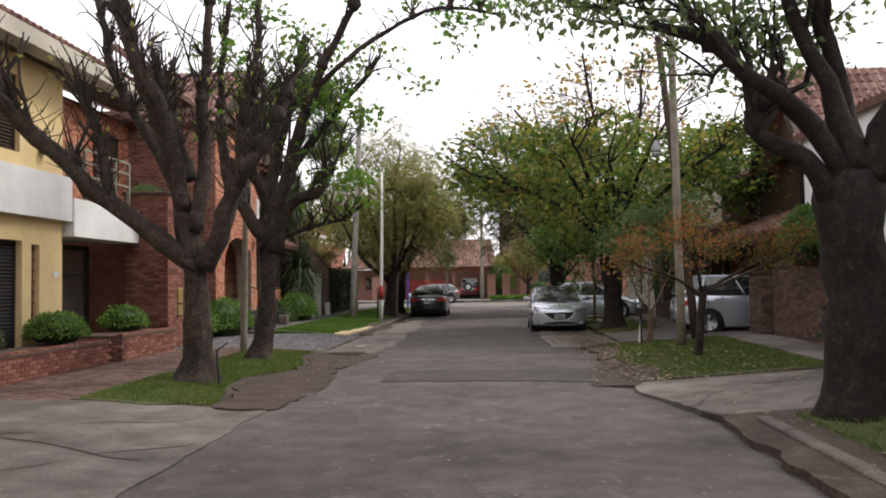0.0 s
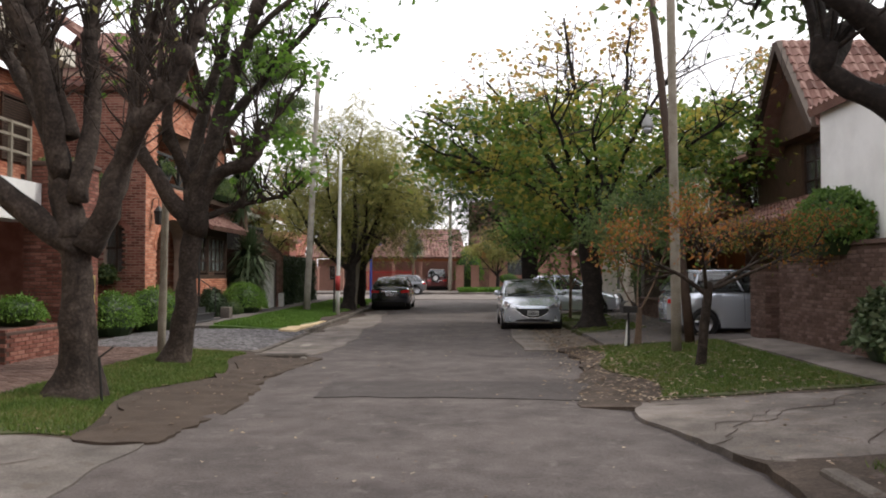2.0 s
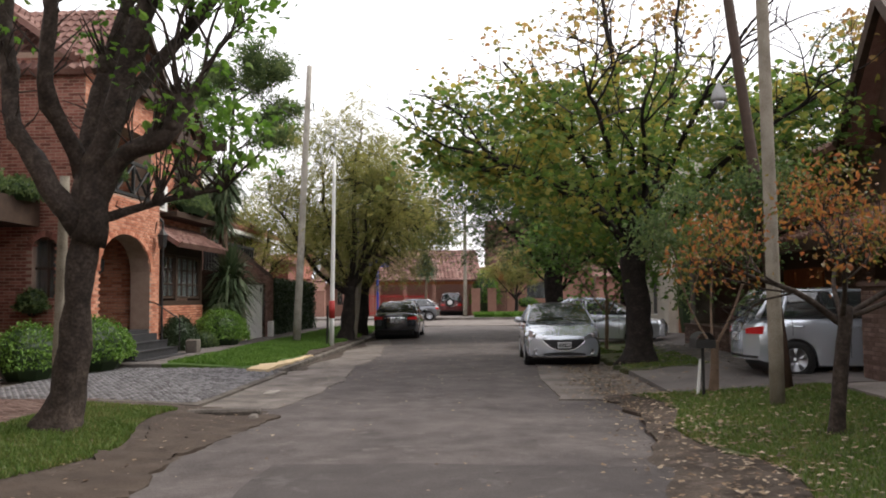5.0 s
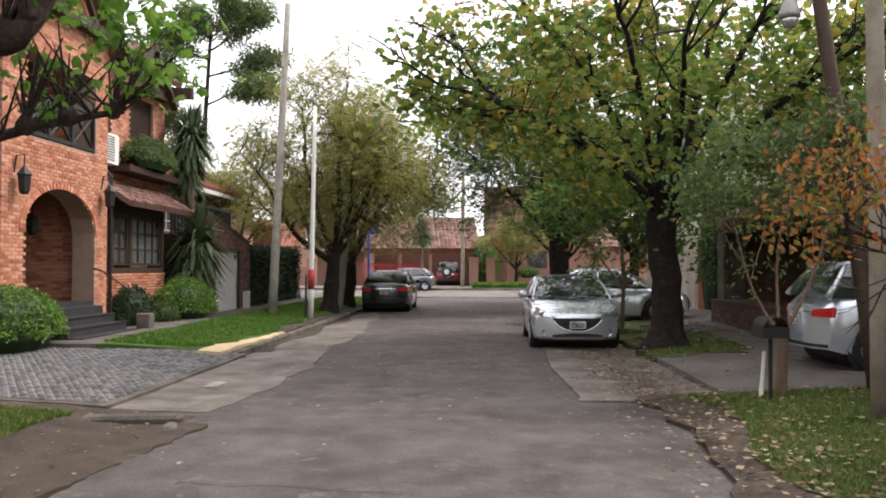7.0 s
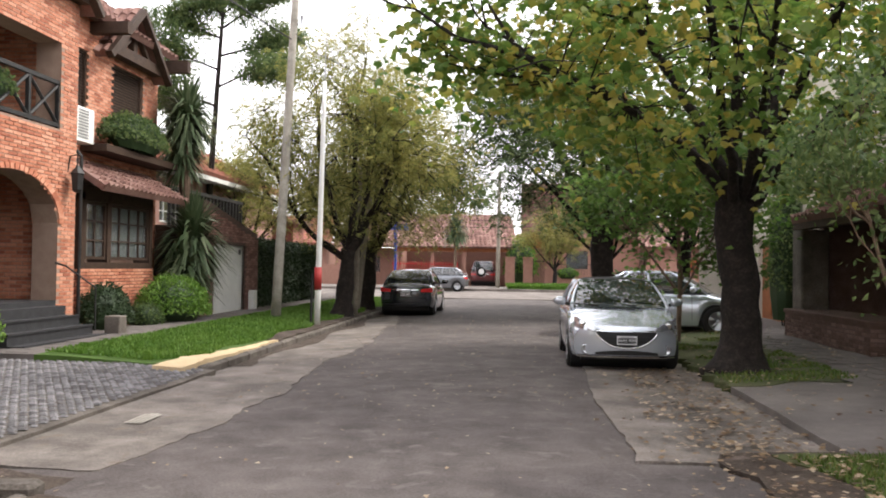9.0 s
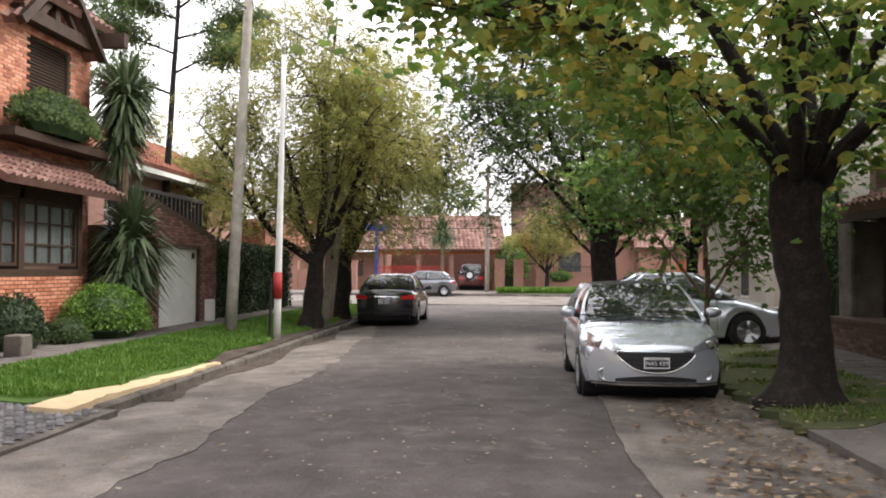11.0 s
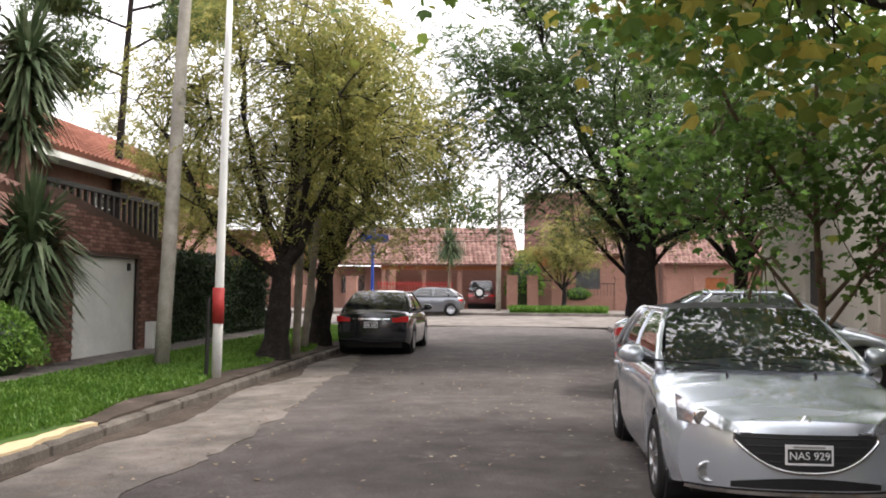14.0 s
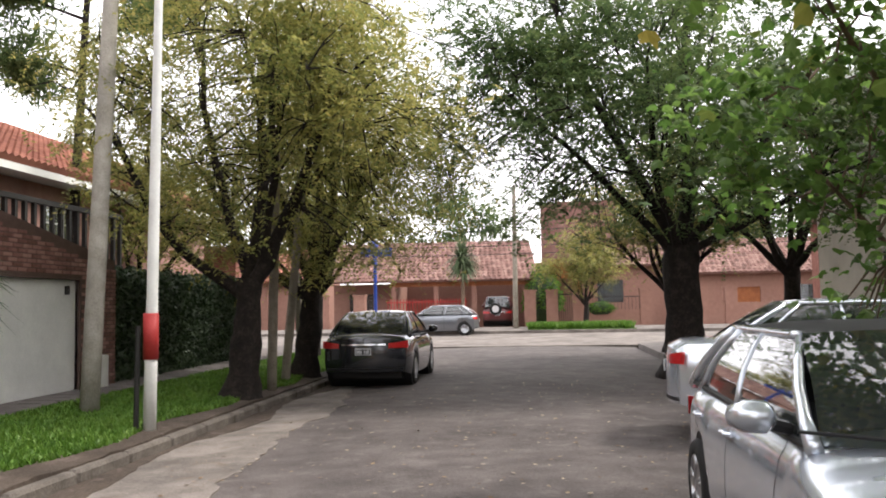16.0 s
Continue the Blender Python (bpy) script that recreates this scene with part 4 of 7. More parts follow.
def in_maple(p):
    """The maple's outline: an umbrella whose rim is higher than its middle."""
    r = math.hypot(p.x, p.y)
    return p.y > -3.1 and p.z > 2.75 + (0.46 if p.y < 0 or p.x < -1.5 else 0.28) * max(0.0, r - 0.8) + 0.25 * nz(p.x, p.y, 0.8, 9) and (p.x > -2.7 or p.y > -1.0) and (p.z < 6.2 or nz(p.x, p.y, 1.6, p.z * 1.6) > -0.1)


tree("street_tree", (3.5, 25.9, rightz(3.5, 25.9)), "broad maple street tree turning yellow at the top",
     (2.7, 0.27, 0.27, -0.1, 0.1),
     [([(-0.1, 0, 2.4), (-0.9, -0.2, 3.3), (-2.3, -0.6, 4.1), (-3.8, -1.0, 4.6)], 0.16, 0.06),
      ([(-0.1, 0, 2.6), (-0.8, 0.1, 4.0), (-1.8, 0.3, 5.6), (-2.9, 0.4, 6.9)], 0.17, 0.05),
      ([(-0.1, 0, 2.7), (-0.2, -0.4, 4.3), (-0.6, -0.9, 6.3), (-0.9, -1.2, 8.2)], 0.17, 0.05),
      ([(0, 0, 2.6), (0.5, 0.1, 4.2), (0.9, 0.2, 6.2), (1.1, 0.3, 8.4)], 0.18, 0.05),
      ([(0.1, 0, 2.5), (1.1, -0.4, 3.7), (2.4, -0.9, 5.0), (3.6, -1.2, 6.0)], 0.15, 0.05),
      ([(0.1, 0, 2.4), (1.0, 0.5, 3.4), (2.2, 1.0, 4.2), (3.4, 1.4, 5.0)], 0.14, 0.05),
      ([(-0.1, 0, 2.4), (-0.5, -1.1, 3.5), (-1.0, -2.5, 4.5), (-1.5, -3.8, 5.2)], 0.14, 0.05),
      ([(0, 0, 2.5), (0.4, -1.2, 3.9), (0.8, -2.6, 5.2), (1.3, -3.8, 6.2)], 0.13, 0.05),
      ([(-0.1, 0, 2.5), (-0.7, 1.2, 3.6), (-1.6, 2.5, 4.6), (-2.2, 3.6, 5.4)], 0.13, 0.05),
      ([(0.1, 0, 2.5), (0.5, 1.4, 4.4), (0.8, 2.6, 6.2)], 0.13, 0.05),
      ([(0, 0, 2.5), (-0.1, -1.5, 3.7), (-0.4, -3.0, 4.5), (-0.6, -4.4, 4.9)], 0.12, 0.04),
      ([(0.1, 0, 2.5), (1.0, -1.4, 3.7), (1.8, -2.8, 4.5), (2.4, -4.0, 4.9)], 0.12, 0.04)],
     DARKBARK, LEAF_MAPLE, 17, 0.36, 0.155, 13, 3, 1.0, flat_=0.3, droop=0.3, narrow=1.0, each=5, group="street trees", keep=in_maple, thick=0.62, fill=2, leafy=0.85, flare=2.0,
     style=broad_leaves, extra=[p for p in crown_points(620, (-0.1, 0.0, 4.5), (4.8, 4.2, 2.4), 7, 2.9, 0.4, -0.2) if in_maple(p)], top_leaf=LEAF_MAPLE_TOP, top_from=6.5)
tree("ornamental_tree", (3.75, 16.2, rightz(3.75, 16.2)), "small ornamental tree with orange autumn leaves",
     (1.35, 0.08, 0.07, 0.12, 0.0),
     [([(0.1, 0, 1.15), (-0.4, 0, 1.5), (-1.1, 0.0, 1.75)], 0.05, 0.025), ([(0.1, 0, 1.2), (0.6, 0.1, 1.5), (1.3, 0.1, 1.85)], 0.05, 0.025),
      ([(0.1, 0, 1.2), (0.2, 0.4, 1.7), (0.5, 0.6, 2.15)], 0.04, 0.02), ([(0.1, 0, 1.2), (-0.1, -0.5, 1.6), (-0.2, -0.8, 1.85)], 0.04, 0.02),
      ([(0.1, 0, 1.2), (0.9, -0.4, 1.6), (1.7, -0.5, 1.95)], 0.04, 0.02)],
     BARK, LEAF_ORANGE, 10, 0.14, 0.065, 21, 3, 0.42, flat_=0.5, tw_up=0.05, each=6, leafy=0.62, flare=1.2, thick=0.8, fill=1, keep=lambda p: p.z > 1.55)
tree("sapling", (3.55, 20.2, rightz(3.55, 20.2)), "twisted small tree with thin dark green foliage beside the mailbox",
     (0.8, 0.07, 0.055, 0.05, 0.0),
     [([(0.0, 0, 0.7), (-0.3, 0.1, 1.3), (-0.5, 0.2, 2.2)], 0.04, 0.02), ([(0.05, 0, 0.7), (0.4, 0, 1.4), (0.7, 0.1, 2.3)], 0.045, 0.02), ([(0.0, 0, 0.7), (0.1, 0.3, 1.5), (0.2, 0.4, 2.4)], 0.04, 0.02)],
     PALEBARK, LEAF_DARK, 20, 0.17, 0.08, 22, 3, 0.5, each=5, leafy=0.9, flare=1.2, thick=0.6, fill=1)
tree("sapling", (3.45, 30.6, rightz(3.45, 30.6)), "slender young maple with bright green leaves",
     (1.6, 0.05, 0.045, 0.0, 0.0),
     [([(0, 0, 1.0), (-0.6, 0.1, 1.8), (-1.2, 0.2, 2.6)], 0.03, 0.015), ([(0, 0, 1.2), (0.7, -0.1, 2.0), (1.5, -0.2, 2.7)], 0.03, 0.015), ([(0, 0, 1.5), (0.0, 0.1, 3.2), (0.1, 0.1, 4.9)], 0.045, 0.015),
      ([(0, 0, 2.2), (0.9, 0.3, 3.2), (1.6, 0.5, 4.1)], 0.03, 0.015), ([(0, 0, 2.2), (-0.8, -0.3, 3.1), (-1.3, -0.4, 4.0)], 0.03, 0.015), ([(0, 0, 0.9), (0.3, -0.5, 1.6), (0.5, -0.9, 2.2)], 0.03, 0.015)],
     PALEBARK, LEAF_MID, 10, 0.27, 0.12, 23, 3, 0.75, narrow=0.9, each=4, flare=1.1, fill=2, style=broad_leaves, extra=crown_points(130, (0.1, 0, 2.7), (1.7, 1.3, 2.0), 3, 1.0, 0.3, -0.15))
for k, (x, y, s) in enumerate(((-4.75, 36.6, 31), (-4.8, 40.4, 32))):
    tree("street_tree", (x, y, lawnz(x, y)), "gnarled street tree with feathery olive-yellow foliage", (1.9, 0.23, 0.2, 0.15, 0.0),
         [([(0.1, 0, 1.7), (0.6, -0.1, 2.5), (1.1, -0.3, 3.5), (1.8, -0.5, 4.8)], 0.17, 0.06), ([(0.1, 0, 1.6), (-0.8, 0.0, 2.2), (-1.5, -0.2, 3.2), (-2.2, -0.3, 4.4)], 0.14, 0.05),
          ([(0.1, 0, 1.8), (0.2, 0.3, 3.2), (0.3, 0.4, 5.0), (0.3, 0.4, 6.6)], 0.15, 0.05), ([(0.1, 0, 1.8), (-0.4, 0.5, 3.0), (-0.9, 0.8, 4.6), (-1.0, 0.8, 6.2)], 0.12, 0.04),
          ([(0.3, 0, 2.0), (0.8, -0.8, 3.4), (1.0, -1.4, 4.9)], 0.1, 0.04)],
         DARKBARK, LEAF_OLIVE, 9, 0.3, 0.085, s, 3, 1.0, flat_=0.8, droop=0.7, narrow=0.4, each=5, group="street trees", thick=0.85, fill=1, leafy=0.75, flare=1.7, rough=0.25,
         style=frond_leaves, extra=crown_points(300, (0.6, 0.0, 4.4), (3.1, 2.6, 2.5), s, 2.15, 0.45, -0.15))
tree("street_tree", (2.9, 41.2, rightz(2.9, 41.2)), "wide dark green street tree arching over the street", (2.6, 0.38, 0.36, 0.0, 0.0),
     [([(-0.1, 0, 2.4), (-1.1, -0.2, 3.5), (-2.1, -0.4, 4.5), (-3.0, -0.5, 5.3)], 0.13, 0.04), ([(0, 0, 2.5), (-0.9, 0, 4.2), (-1.9, 0.1, 6.2), (-2.4, 0.1, 7.6)], 0.17, 0.06), ([(0, 0, 2.5), (0.2, 0.1, 4.5), (0.3, 0.2, 7.4)], 0.17, 0.06),
      ([(0, 0, 2.4), (1.2, 0, 3.9), (2.2, 0, 5.4)], 0.15, 0.06), ([(0, 0, 2.4), (1.4, -0.4, 3.1), (2.6, -0.7, 3.8)], 0.13, 0.05), ([(0, 0, 2.4), (-0.6, -1.4, 3.8), (-0.9, -2.6, 5.2)], 0.13, 0.05), ([(0, 0, 2.4), (0.6, 1.6, 4.2), (0.8, 2.8, 6.0)], 0.13, 0.05)],
     DARKBARK, LEAF_DARK, 8, 0.36, 0.1, 41, 3, 1.15, flat_=0.7, droop=0.45, narrow=0.48, each=6, group="street trees", thick=0.8, fill=1, leafy=0.9, rough=0.2,
     style=frond_leaves, extra=crown_points(430, (-0.9, 0.0, 5.1), (4.4, 3.2, 2.7), 41, 2.9, 0.4, -0.2))
for x, y, z, s, h, leaf in ((6.5, 46.5, 0.3, 51, 1.0, LEAF_DARK), (3.6, 47.5, 0.3, 52, 0.75, LEAF_OLIVE), (2.4, 69.5, 0.3, 53, 0.6, LEAF_OLIVE), (-10.5, 44.5, 0.3, 54, 0.7, LEAF_OLIVE), (-15, 49, 0.3, 55, 0.9, LEAF_OLIVE), (-6.0, 45.5, 0.35, 56, 0.75, LEAF_OLIVE), (12, 52, 0.3, 57, 1.2, LEAF_DARK), (-20, 70, 0.3, 58, 1.2, LEAF_DARK), (18, 70, 0.3, 59, 1.2, LEAF_DARK), (11.5, 31, 0.3, 60, 1.1, LEAF_DARK), (-13.5, 37, 0.3, 62, 0.8, LEAF_OLIVE)):
    tree("garden_tree", (x, y, gz(y) + 0.15), "leafy green tree in a neighbouring garden", (2.2 * h, 0.24 * h, 0.2 * h, 0.1, 0.0),
         [([(0, 0, 2.0 * h), (dx * 0.5 * h, dy * 0.5 * h, 3.2 * h), (dx * h, dy * h, dz * h)], 0.11 * h, 0.04) for dx, dy, dz in ((-2.2, 0.2, 4.6), (2.1, -0.3, 4.4), (0.3, -1.6, 5.2), (-0.4, 1.5, 5.6), (0.2, 0.1, 6.8), (1.2, 0.5, 5.9), (-1.2, -0.4, 6.0))],
         DARKBARK, leaf, 4, 0.34, 0.11, s, 3, 1.0 * h, droop=0.5, narrow=0.45, each=5, group="garden trees", fill=1, leafy=0.6, style=frond_leaves)
# tall thin conifer behind the left-hand gardens
tree("pine_tree", (-11.0, 42.0, gz(42)), "tall sparse pine above the garden walls", (10.5, 0.14, 0.06, 0.6, 0.0),
     [([(0.06 * z, 0, z), (0.06 * z + dx * 0.5, dy * 0.5, z + 0.35), (0.06 * z + dx, dy, z + dz)], 0.06, 0.02) for z, dx, dy, dz in ((7.1, -2.0, 0.4, 0.4), (7.8, 2.1, -0.5, 0.5), (8.4, -1.9, -0.6, 0.7), (8.9, 1.9, 0.7, 0.6), (9.5, -1.5, 0.5, 0.8), (9.9, 1.5, -0.4, 0.8), (10.3, -0.7, 0.5, 0.9), (10.4, 0.7, 0.1, 1.0))],
     DARKBARK, LEAF_DARK, 46, 0.26, 0.2, 71, 2, 0.7, flat_=0.6, narrow=0.26, each=8, thick=0.8, fill=3)


def bush(at, rx, ry, rz, leaf, n, size, label, seed, name="shrub", group=""):
    """A clipped shrub: leaf blades over a lumpy dark body, on short stems."""
    rng = np.random.default_rng(seed)
    t = thing(name, at, label, "shrub", group)
    d = rng.normal(0, 1, (n, 3))
    d /= np.linalg.norm(d, axis=1)[:, None]
    d[:, 2] = np.abs(d[:, 2]) * 1.15 - 0.25
    r = rng.uniform(0.8, 1.04, n) * (1 + 0.07 * np.sin(d[:, 0] * 7 + seed) * np.cos(d[:, 1] * 6 + d[:, 2] * 5))
    c = d * r[:, None] * np.array([rx, ry, rz])
    c[:, 2] += rz * 0.62
    c[:, 2] = np.maximum(c[:, 2], 0.06)
    ob = part("foliage", leaves(c, 1, 0.02, size, rng, 1, 0, 0.6), leaf, t)
    ob["kind"] = "stuff"
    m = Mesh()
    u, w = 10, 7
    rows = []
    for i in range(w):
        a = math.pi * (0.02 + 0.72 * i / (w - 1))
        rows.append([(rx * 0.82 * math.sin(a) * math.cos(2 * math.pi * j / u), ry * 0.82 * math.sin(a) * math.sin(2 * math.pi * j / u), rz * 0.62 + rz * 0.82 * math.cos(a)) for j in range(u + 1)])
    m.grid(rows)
    # dark shell stands in for the shade between the inner leaves
    part("shade_core", m, LEAF_HEDGE, t)
    s = Mesh()
    for k in range(4):
        a = k * 1.6 + seed
        s.tube([(0.05 * math.cos(a), 0.05 * math.sin(a), -0.03), (rx * 0.4 * math.cos(a), ry * 0.4 * math.sin(a), rz * 0.5)], [0.02, 0.012], 5)
    part("stem", s, DARKBARK, t)
    return t


bush((-8.1, 15.0, 0.62), 0.55, 0.6, 0.38, LEAF_BUSH, 2600, 0.06, "rounded green shrub in the brick planter", 1, group="planter shrubs")
bush((-8.15, 17.9, 0.68), 0.5, 0.6, 0.36, LEAF_BUSH, 2400, 0.06, "rounded green shrub in the brick planter", 2, group="planter shrubs")
bush((-8.1, 12.4, 0.62), 0.4, 0.5, 0.36, LEAF_PALM, 900, 0.16, "pale spiky planter grass", 3)
bush((-8.05, 24.4, 0.15), 0.75, 1.15, 0.75, LEAF_BUSH, 5200, 0.065, "large clipped round green shrub", 4, group="garden shrubs")
bush((-8.3, 22.4, 0.15), 0.6, 0.9, 0.7, LEAF_BUSH, 3600, 0.065, "clipped round green shrub", 5, group="garden shrubs")
bush((-7.8, 32.1, 0.2), 0.8, 1.0, 0.75, LEAF_BUSH, 6500, 0.065, "bright green clipped round shrub", 6, group="garden shrubs")
bush((-8.15, 29.6, 0.2), 0.5, 0.7, 0.65, LEAF_HEDGE, 2400, 0.07, "dark spreading shrub beside the steps", 7)
bush((-7.9, 30.9, 0.2), 0.4, 0.45, 0.36, LEAF_DARK, 1500, 0.06, "small green shrub beside the garden wall", 8)
bush((6.45, 17.6, 1.9), 0.6, 1.3, 0.8, LEAF_MID, 5200, 0.1, "yellow-green creeper spilling over the brick wall", 9, "creeper")
bush((6.3, 15.2, 0.3), 0.45, 1.0, 0.75, LEAF_PALM, 1500, 0.16, "grey-green lavender beside the path", 10)
bush((6.1, 13.9, 0.3), 0.4, 0.7, 0.35, LEAF_DARK, 900, 0.14, "low broad-leaved plants beside the path", 11)
bush((6.5, 33.8, 0.35), 0.45, 0.6, 2.4, LEAF_DARK, 2600, 0.1, "dark creeper climbing the stone pillar", 12, "creeper")
bush((3.4, 72.2, 0.9), 0.9, 0.5, 0.5, LEAF_FRESH, 900, 0.12, "yellow-green shrub behind the far wall", 13)
bush((0.2, 74.0, 0.3), 1.2, 1.0, 2.4, LEAF_FRESH, 1800, 0.18, "tall light green shrub beside the far house", 14)

# dark hedge by the garage
hd = thing("hedge", (-7.9, 42.2, gz(42) + 0.2), "tall dark glossy clipped hedge along the pavement", "hedge")
rng = np.random.default_rng(5)
pts = []
for i in range(9000):
    a, b, c = rng.uniform(-3.9, 3.9), rng.uniform(0.05, 2.05), rng.uniform(-0.3, 0.0)
    pts.append((0.1 + 0.07 * nz(a, b, 2) + rng.normal(0, 0.03), a, b) if rng.random() < 0.75 else (c, a, 2.08 + 0.06 * nz(a, c, 2)) if rng.random() < 0.6 else (c, -3.9 + rng.normal(0, 0.04), b))
ob = part("foliage", leaves(pts, 1, 0.03, 0.1, rng, 1, 0, 0.6), LEAF_HEDGE, hd)
ob["kind"] = "stuff"
# solid dark block stands in for the shaded inside of the hedge
part("shade_core", Mesh().box(-0.5, 0.02, -3.85, 3.85, 0.0, 2.02), LEAF_HEDGE, hd)


def yucca(at, heads, label, seed):
    rng = random.Random(seed)
    t = thing("yucca_tree", at, label, "palm")
    m = Mesh()
    lf = Mesh()
    for hx, hy, hz, r in heads:
        m.tube([(hx * 0.3, hy * 0.3, -0.05), (hx * 0.6, hy * 0.6, hz * 0.5), (hx, hy, hz)], [0.12, 0.1, 0.08], 8, True, 0.1)
        for k in range(430):
            a, e = rng.uniform(0, 6.283), rng.uniform(-0.9, 1.4)
            d = Vector((math.cos(a) * math.cos(e), math.sin(a) * math.cos(e), math.sin(e)))
            o = Vector((hx, hy, hz + rng.uniform(-0.5, 0.15)))
            L = r * rng.uniform(0.75, 1.1)
            s = d.cross(Vector((0, 0, 1))).normalized() * 0.042
            tip = o + d * L + Vector((0, 0, -0.35 * L * max(0.15, math.cos(e)) ** 2))
            mid = o + d * L * 0.55
            lf.add([o - s * 0.7, o + s * 0.7, mid + s, mid - s, tip], [(0, 1, 2, 3), (3, 2, 4)])
    part("trunk", m, PALEBARK, t)
    ob = part("crown", lf, LEAF_PALM, t)
    ob["kind"] = "stuff"


yucca((-8.05, 33.5, gz(33) + 0.2), [(0.1, 0.1, 2.1, 1.2), (-0.2, 0.3, 5.2, 1.05), (0.0, -0.1, 1.2, 1.0), (-0.4, 0.5, 4.3, 0.85)], "multi-stemmed yucca with sword leaves beside the garage", 4)
yucca((-4.3, 71.0, gz(71) + 0.15), [(0.0, 0.0, 3.9, 1.3)], "single far palm in front of the tiled house", 9)


# ---- grass and fallen leaves ----


def blades(name, n, y0, y1, xl, xr, zf, height, material, label, seed, thin=0.0):
    rng = np.random.default_rng(seed)
    m = Mesh()
    V, F = [], []
    for i in range(n):
        y = rng.uniform(y0, y1)
        x = rng.uniform(xl(y), xr(y))
        if thin and nz(x, y, 0.9, 31) < thin - 0.25:
            continue
        h = height * rng.uniform(0.5, 1.25)
        a = rng.uniform(0, 6.283)
        w = 0.006 + 0.0006 * max(0, y - 10)
        dx, dy = math.cos(a) * w, math.sin(a) * w
        lx, ly = rng.normal(0, 0.45, 2) * h
        z = zf(x, y) + 0.015
        k = len(V)
        V += [(x - dx, y - dy, z), (x + dx, y + dy, z), (x + lx, y + ly, z + h)]
        F.append((k, k + 1, k + 2))
    m.v, m.f = V, F
    return tagged(part(name, m, material), label, "grass", "", "stuff")


blades("grass", 60000, 25.0, 48, lambda y: -6.7, lambda y: -4.68 - 0.1 * math.sin(y * 1.9) - max(0.0, 26.2 - y) * 0.4, lawnz, 0.058, GRASS_LUSH, "lush green grass of the lawn strip", 1)
blades("grass", 42000, 10.8, 18.8, lambda y: -5.55, lambda y: -4.0 + 0.24 * math.sin(y * 1.3), leftz, 0.05, GRASS, "thin grass round the pollarded trees", 2, 0.0)
blades("grass", 32000, 13.5, 20.3, lambda y: 2.5 + 0.2 * math.sin(y * 1.4), lambda y: 5.2, rightz, 0.06, GRASS, "leaf-strewn verge grass", 3, 0.0)
blades("grass", 12000, 5.2, 9.6, lambda y: 3.2, lambda y: 6.0, rightz, 0.06, GRASS, "grass under the big tree", 4, 0.1)
blades("grass", 7000, 24.6, 33.6, lambda y: 3.0, lambda y: 4.7, lambda x, y: rightz(x, y) + 0.02, 0.05, GRASS, "patchy grass round the maple", 5, 0.3)
blades("grass", 9000, 65.8, 68.3, lambda y: -0.6, lambda y: 4.6, lambda x, y: gz(y) + 0.17, 0.3, GRASS_LUSH, "tall bright grass on the far pavement", 6)


def litter(n, box, zf, size, label, seed, centre=None):
    rng = np.random.default_rng(seed)
    c = []
    for i in range(n):
        x, y = rng.uniform(box[0], box[1]), rng.uniform(box[2], box[3])
        if centre:
            x = rng.normal(centre[0] + centre[1] * y, centre[2])
        c.append((x, y, zf(x, y) + 0.022))
    V, F = [], []
    for x, y, z in c:
        a, s = rng.uniform(0, 6.283), size * rng.uniform(0.5, 1.3)
        u, w = (math.cos(a) * s, math.sin(a) * s), (-math.sin(a) * s * 0.6, math.cos(a) * s * 0.6)
        e = rng.uniform(0, 0.35, 4) * s
        k = len(V)
        V += [(x, y, z + e[0]), (x + u[0] * 0.5 + w[0], y + u[1] * 0.5 + w[1], z + e[1]), (x + u[0], y + u[1], z + e[2]), (x + u[0] * 0.5 - w[0], y + u[1] * 0.5 - w[1], z + e[3])]
        F += [(k, k + 1, k + 2), (k, k + 2, k + 3)]
    m = Mesh()
    m.v, m.f = V, F
    tagged(part("fallen_leaves", m, LEAF_DRY), label, "fallen leaves", "", "stuff")


litter(1000, (2.0, 5, 12.8, 20.5), lambda x, y: rightz(x, y) + 0.03, 0.058, "dry brown leaves along the verge", 1)
litter(900, (1.5, 5, 13, 21), lambda x, y: rightz(x, y) + 0.03, 0.050, "dry leaves heaped in the gutter", 2, (2.3, 0.0, 0.45))
litter(900, (1.3, 3.2, 20.4, 26.6), lambda x, y: max(roadz(x, y), gz(y) - 0.03) + 0.03, 0.065, "brown leaves on the gutter slab", 3, (2.3, 0.0, 0.4))
litter(900, (2.9, 7.5, 21, 33), lambda x, y: rightz(x, y) + 0.05, 0.058, "brown leaves under the maple", 4)
litter(700, (-4, 3, 6, 40), lambda x, y: roadz(x, y) - 0.012, 0.036, "scattered leaves on the asphalt", 5)
litter(1100, (-3.6, 2.8, 22, 42), lambda x, y: roadz(x, y) - 0.012, 0.04, "small dry leaves dotted over the asphalt", 8)
litter(300, (-5.4, -3.0, 10.8, 19), lambda x, y: leftz(x, y) + 0.01, 0.043, "scattered leaves on the dirt verge", 6)
litter(200, (2.8, 6.0, 6, 13), lambda x, y: rightz(x, y) + 0.03, 0.050, "leaves under the big tree", 7)


# ---- cars ----


def lerp_table(t, s):
    """A smooth profile from (station, value) pairs."""
    for (a, p), (b, q) in zip(t, t[1:]):
        if s <= b:
            u = min(1, max(0, (s - a) / (b - a)))
            u = u * u * (3 - 2 * u) * 0.5 + u * 0.5
            return p + (q - p) * u
    return t[-1][1]


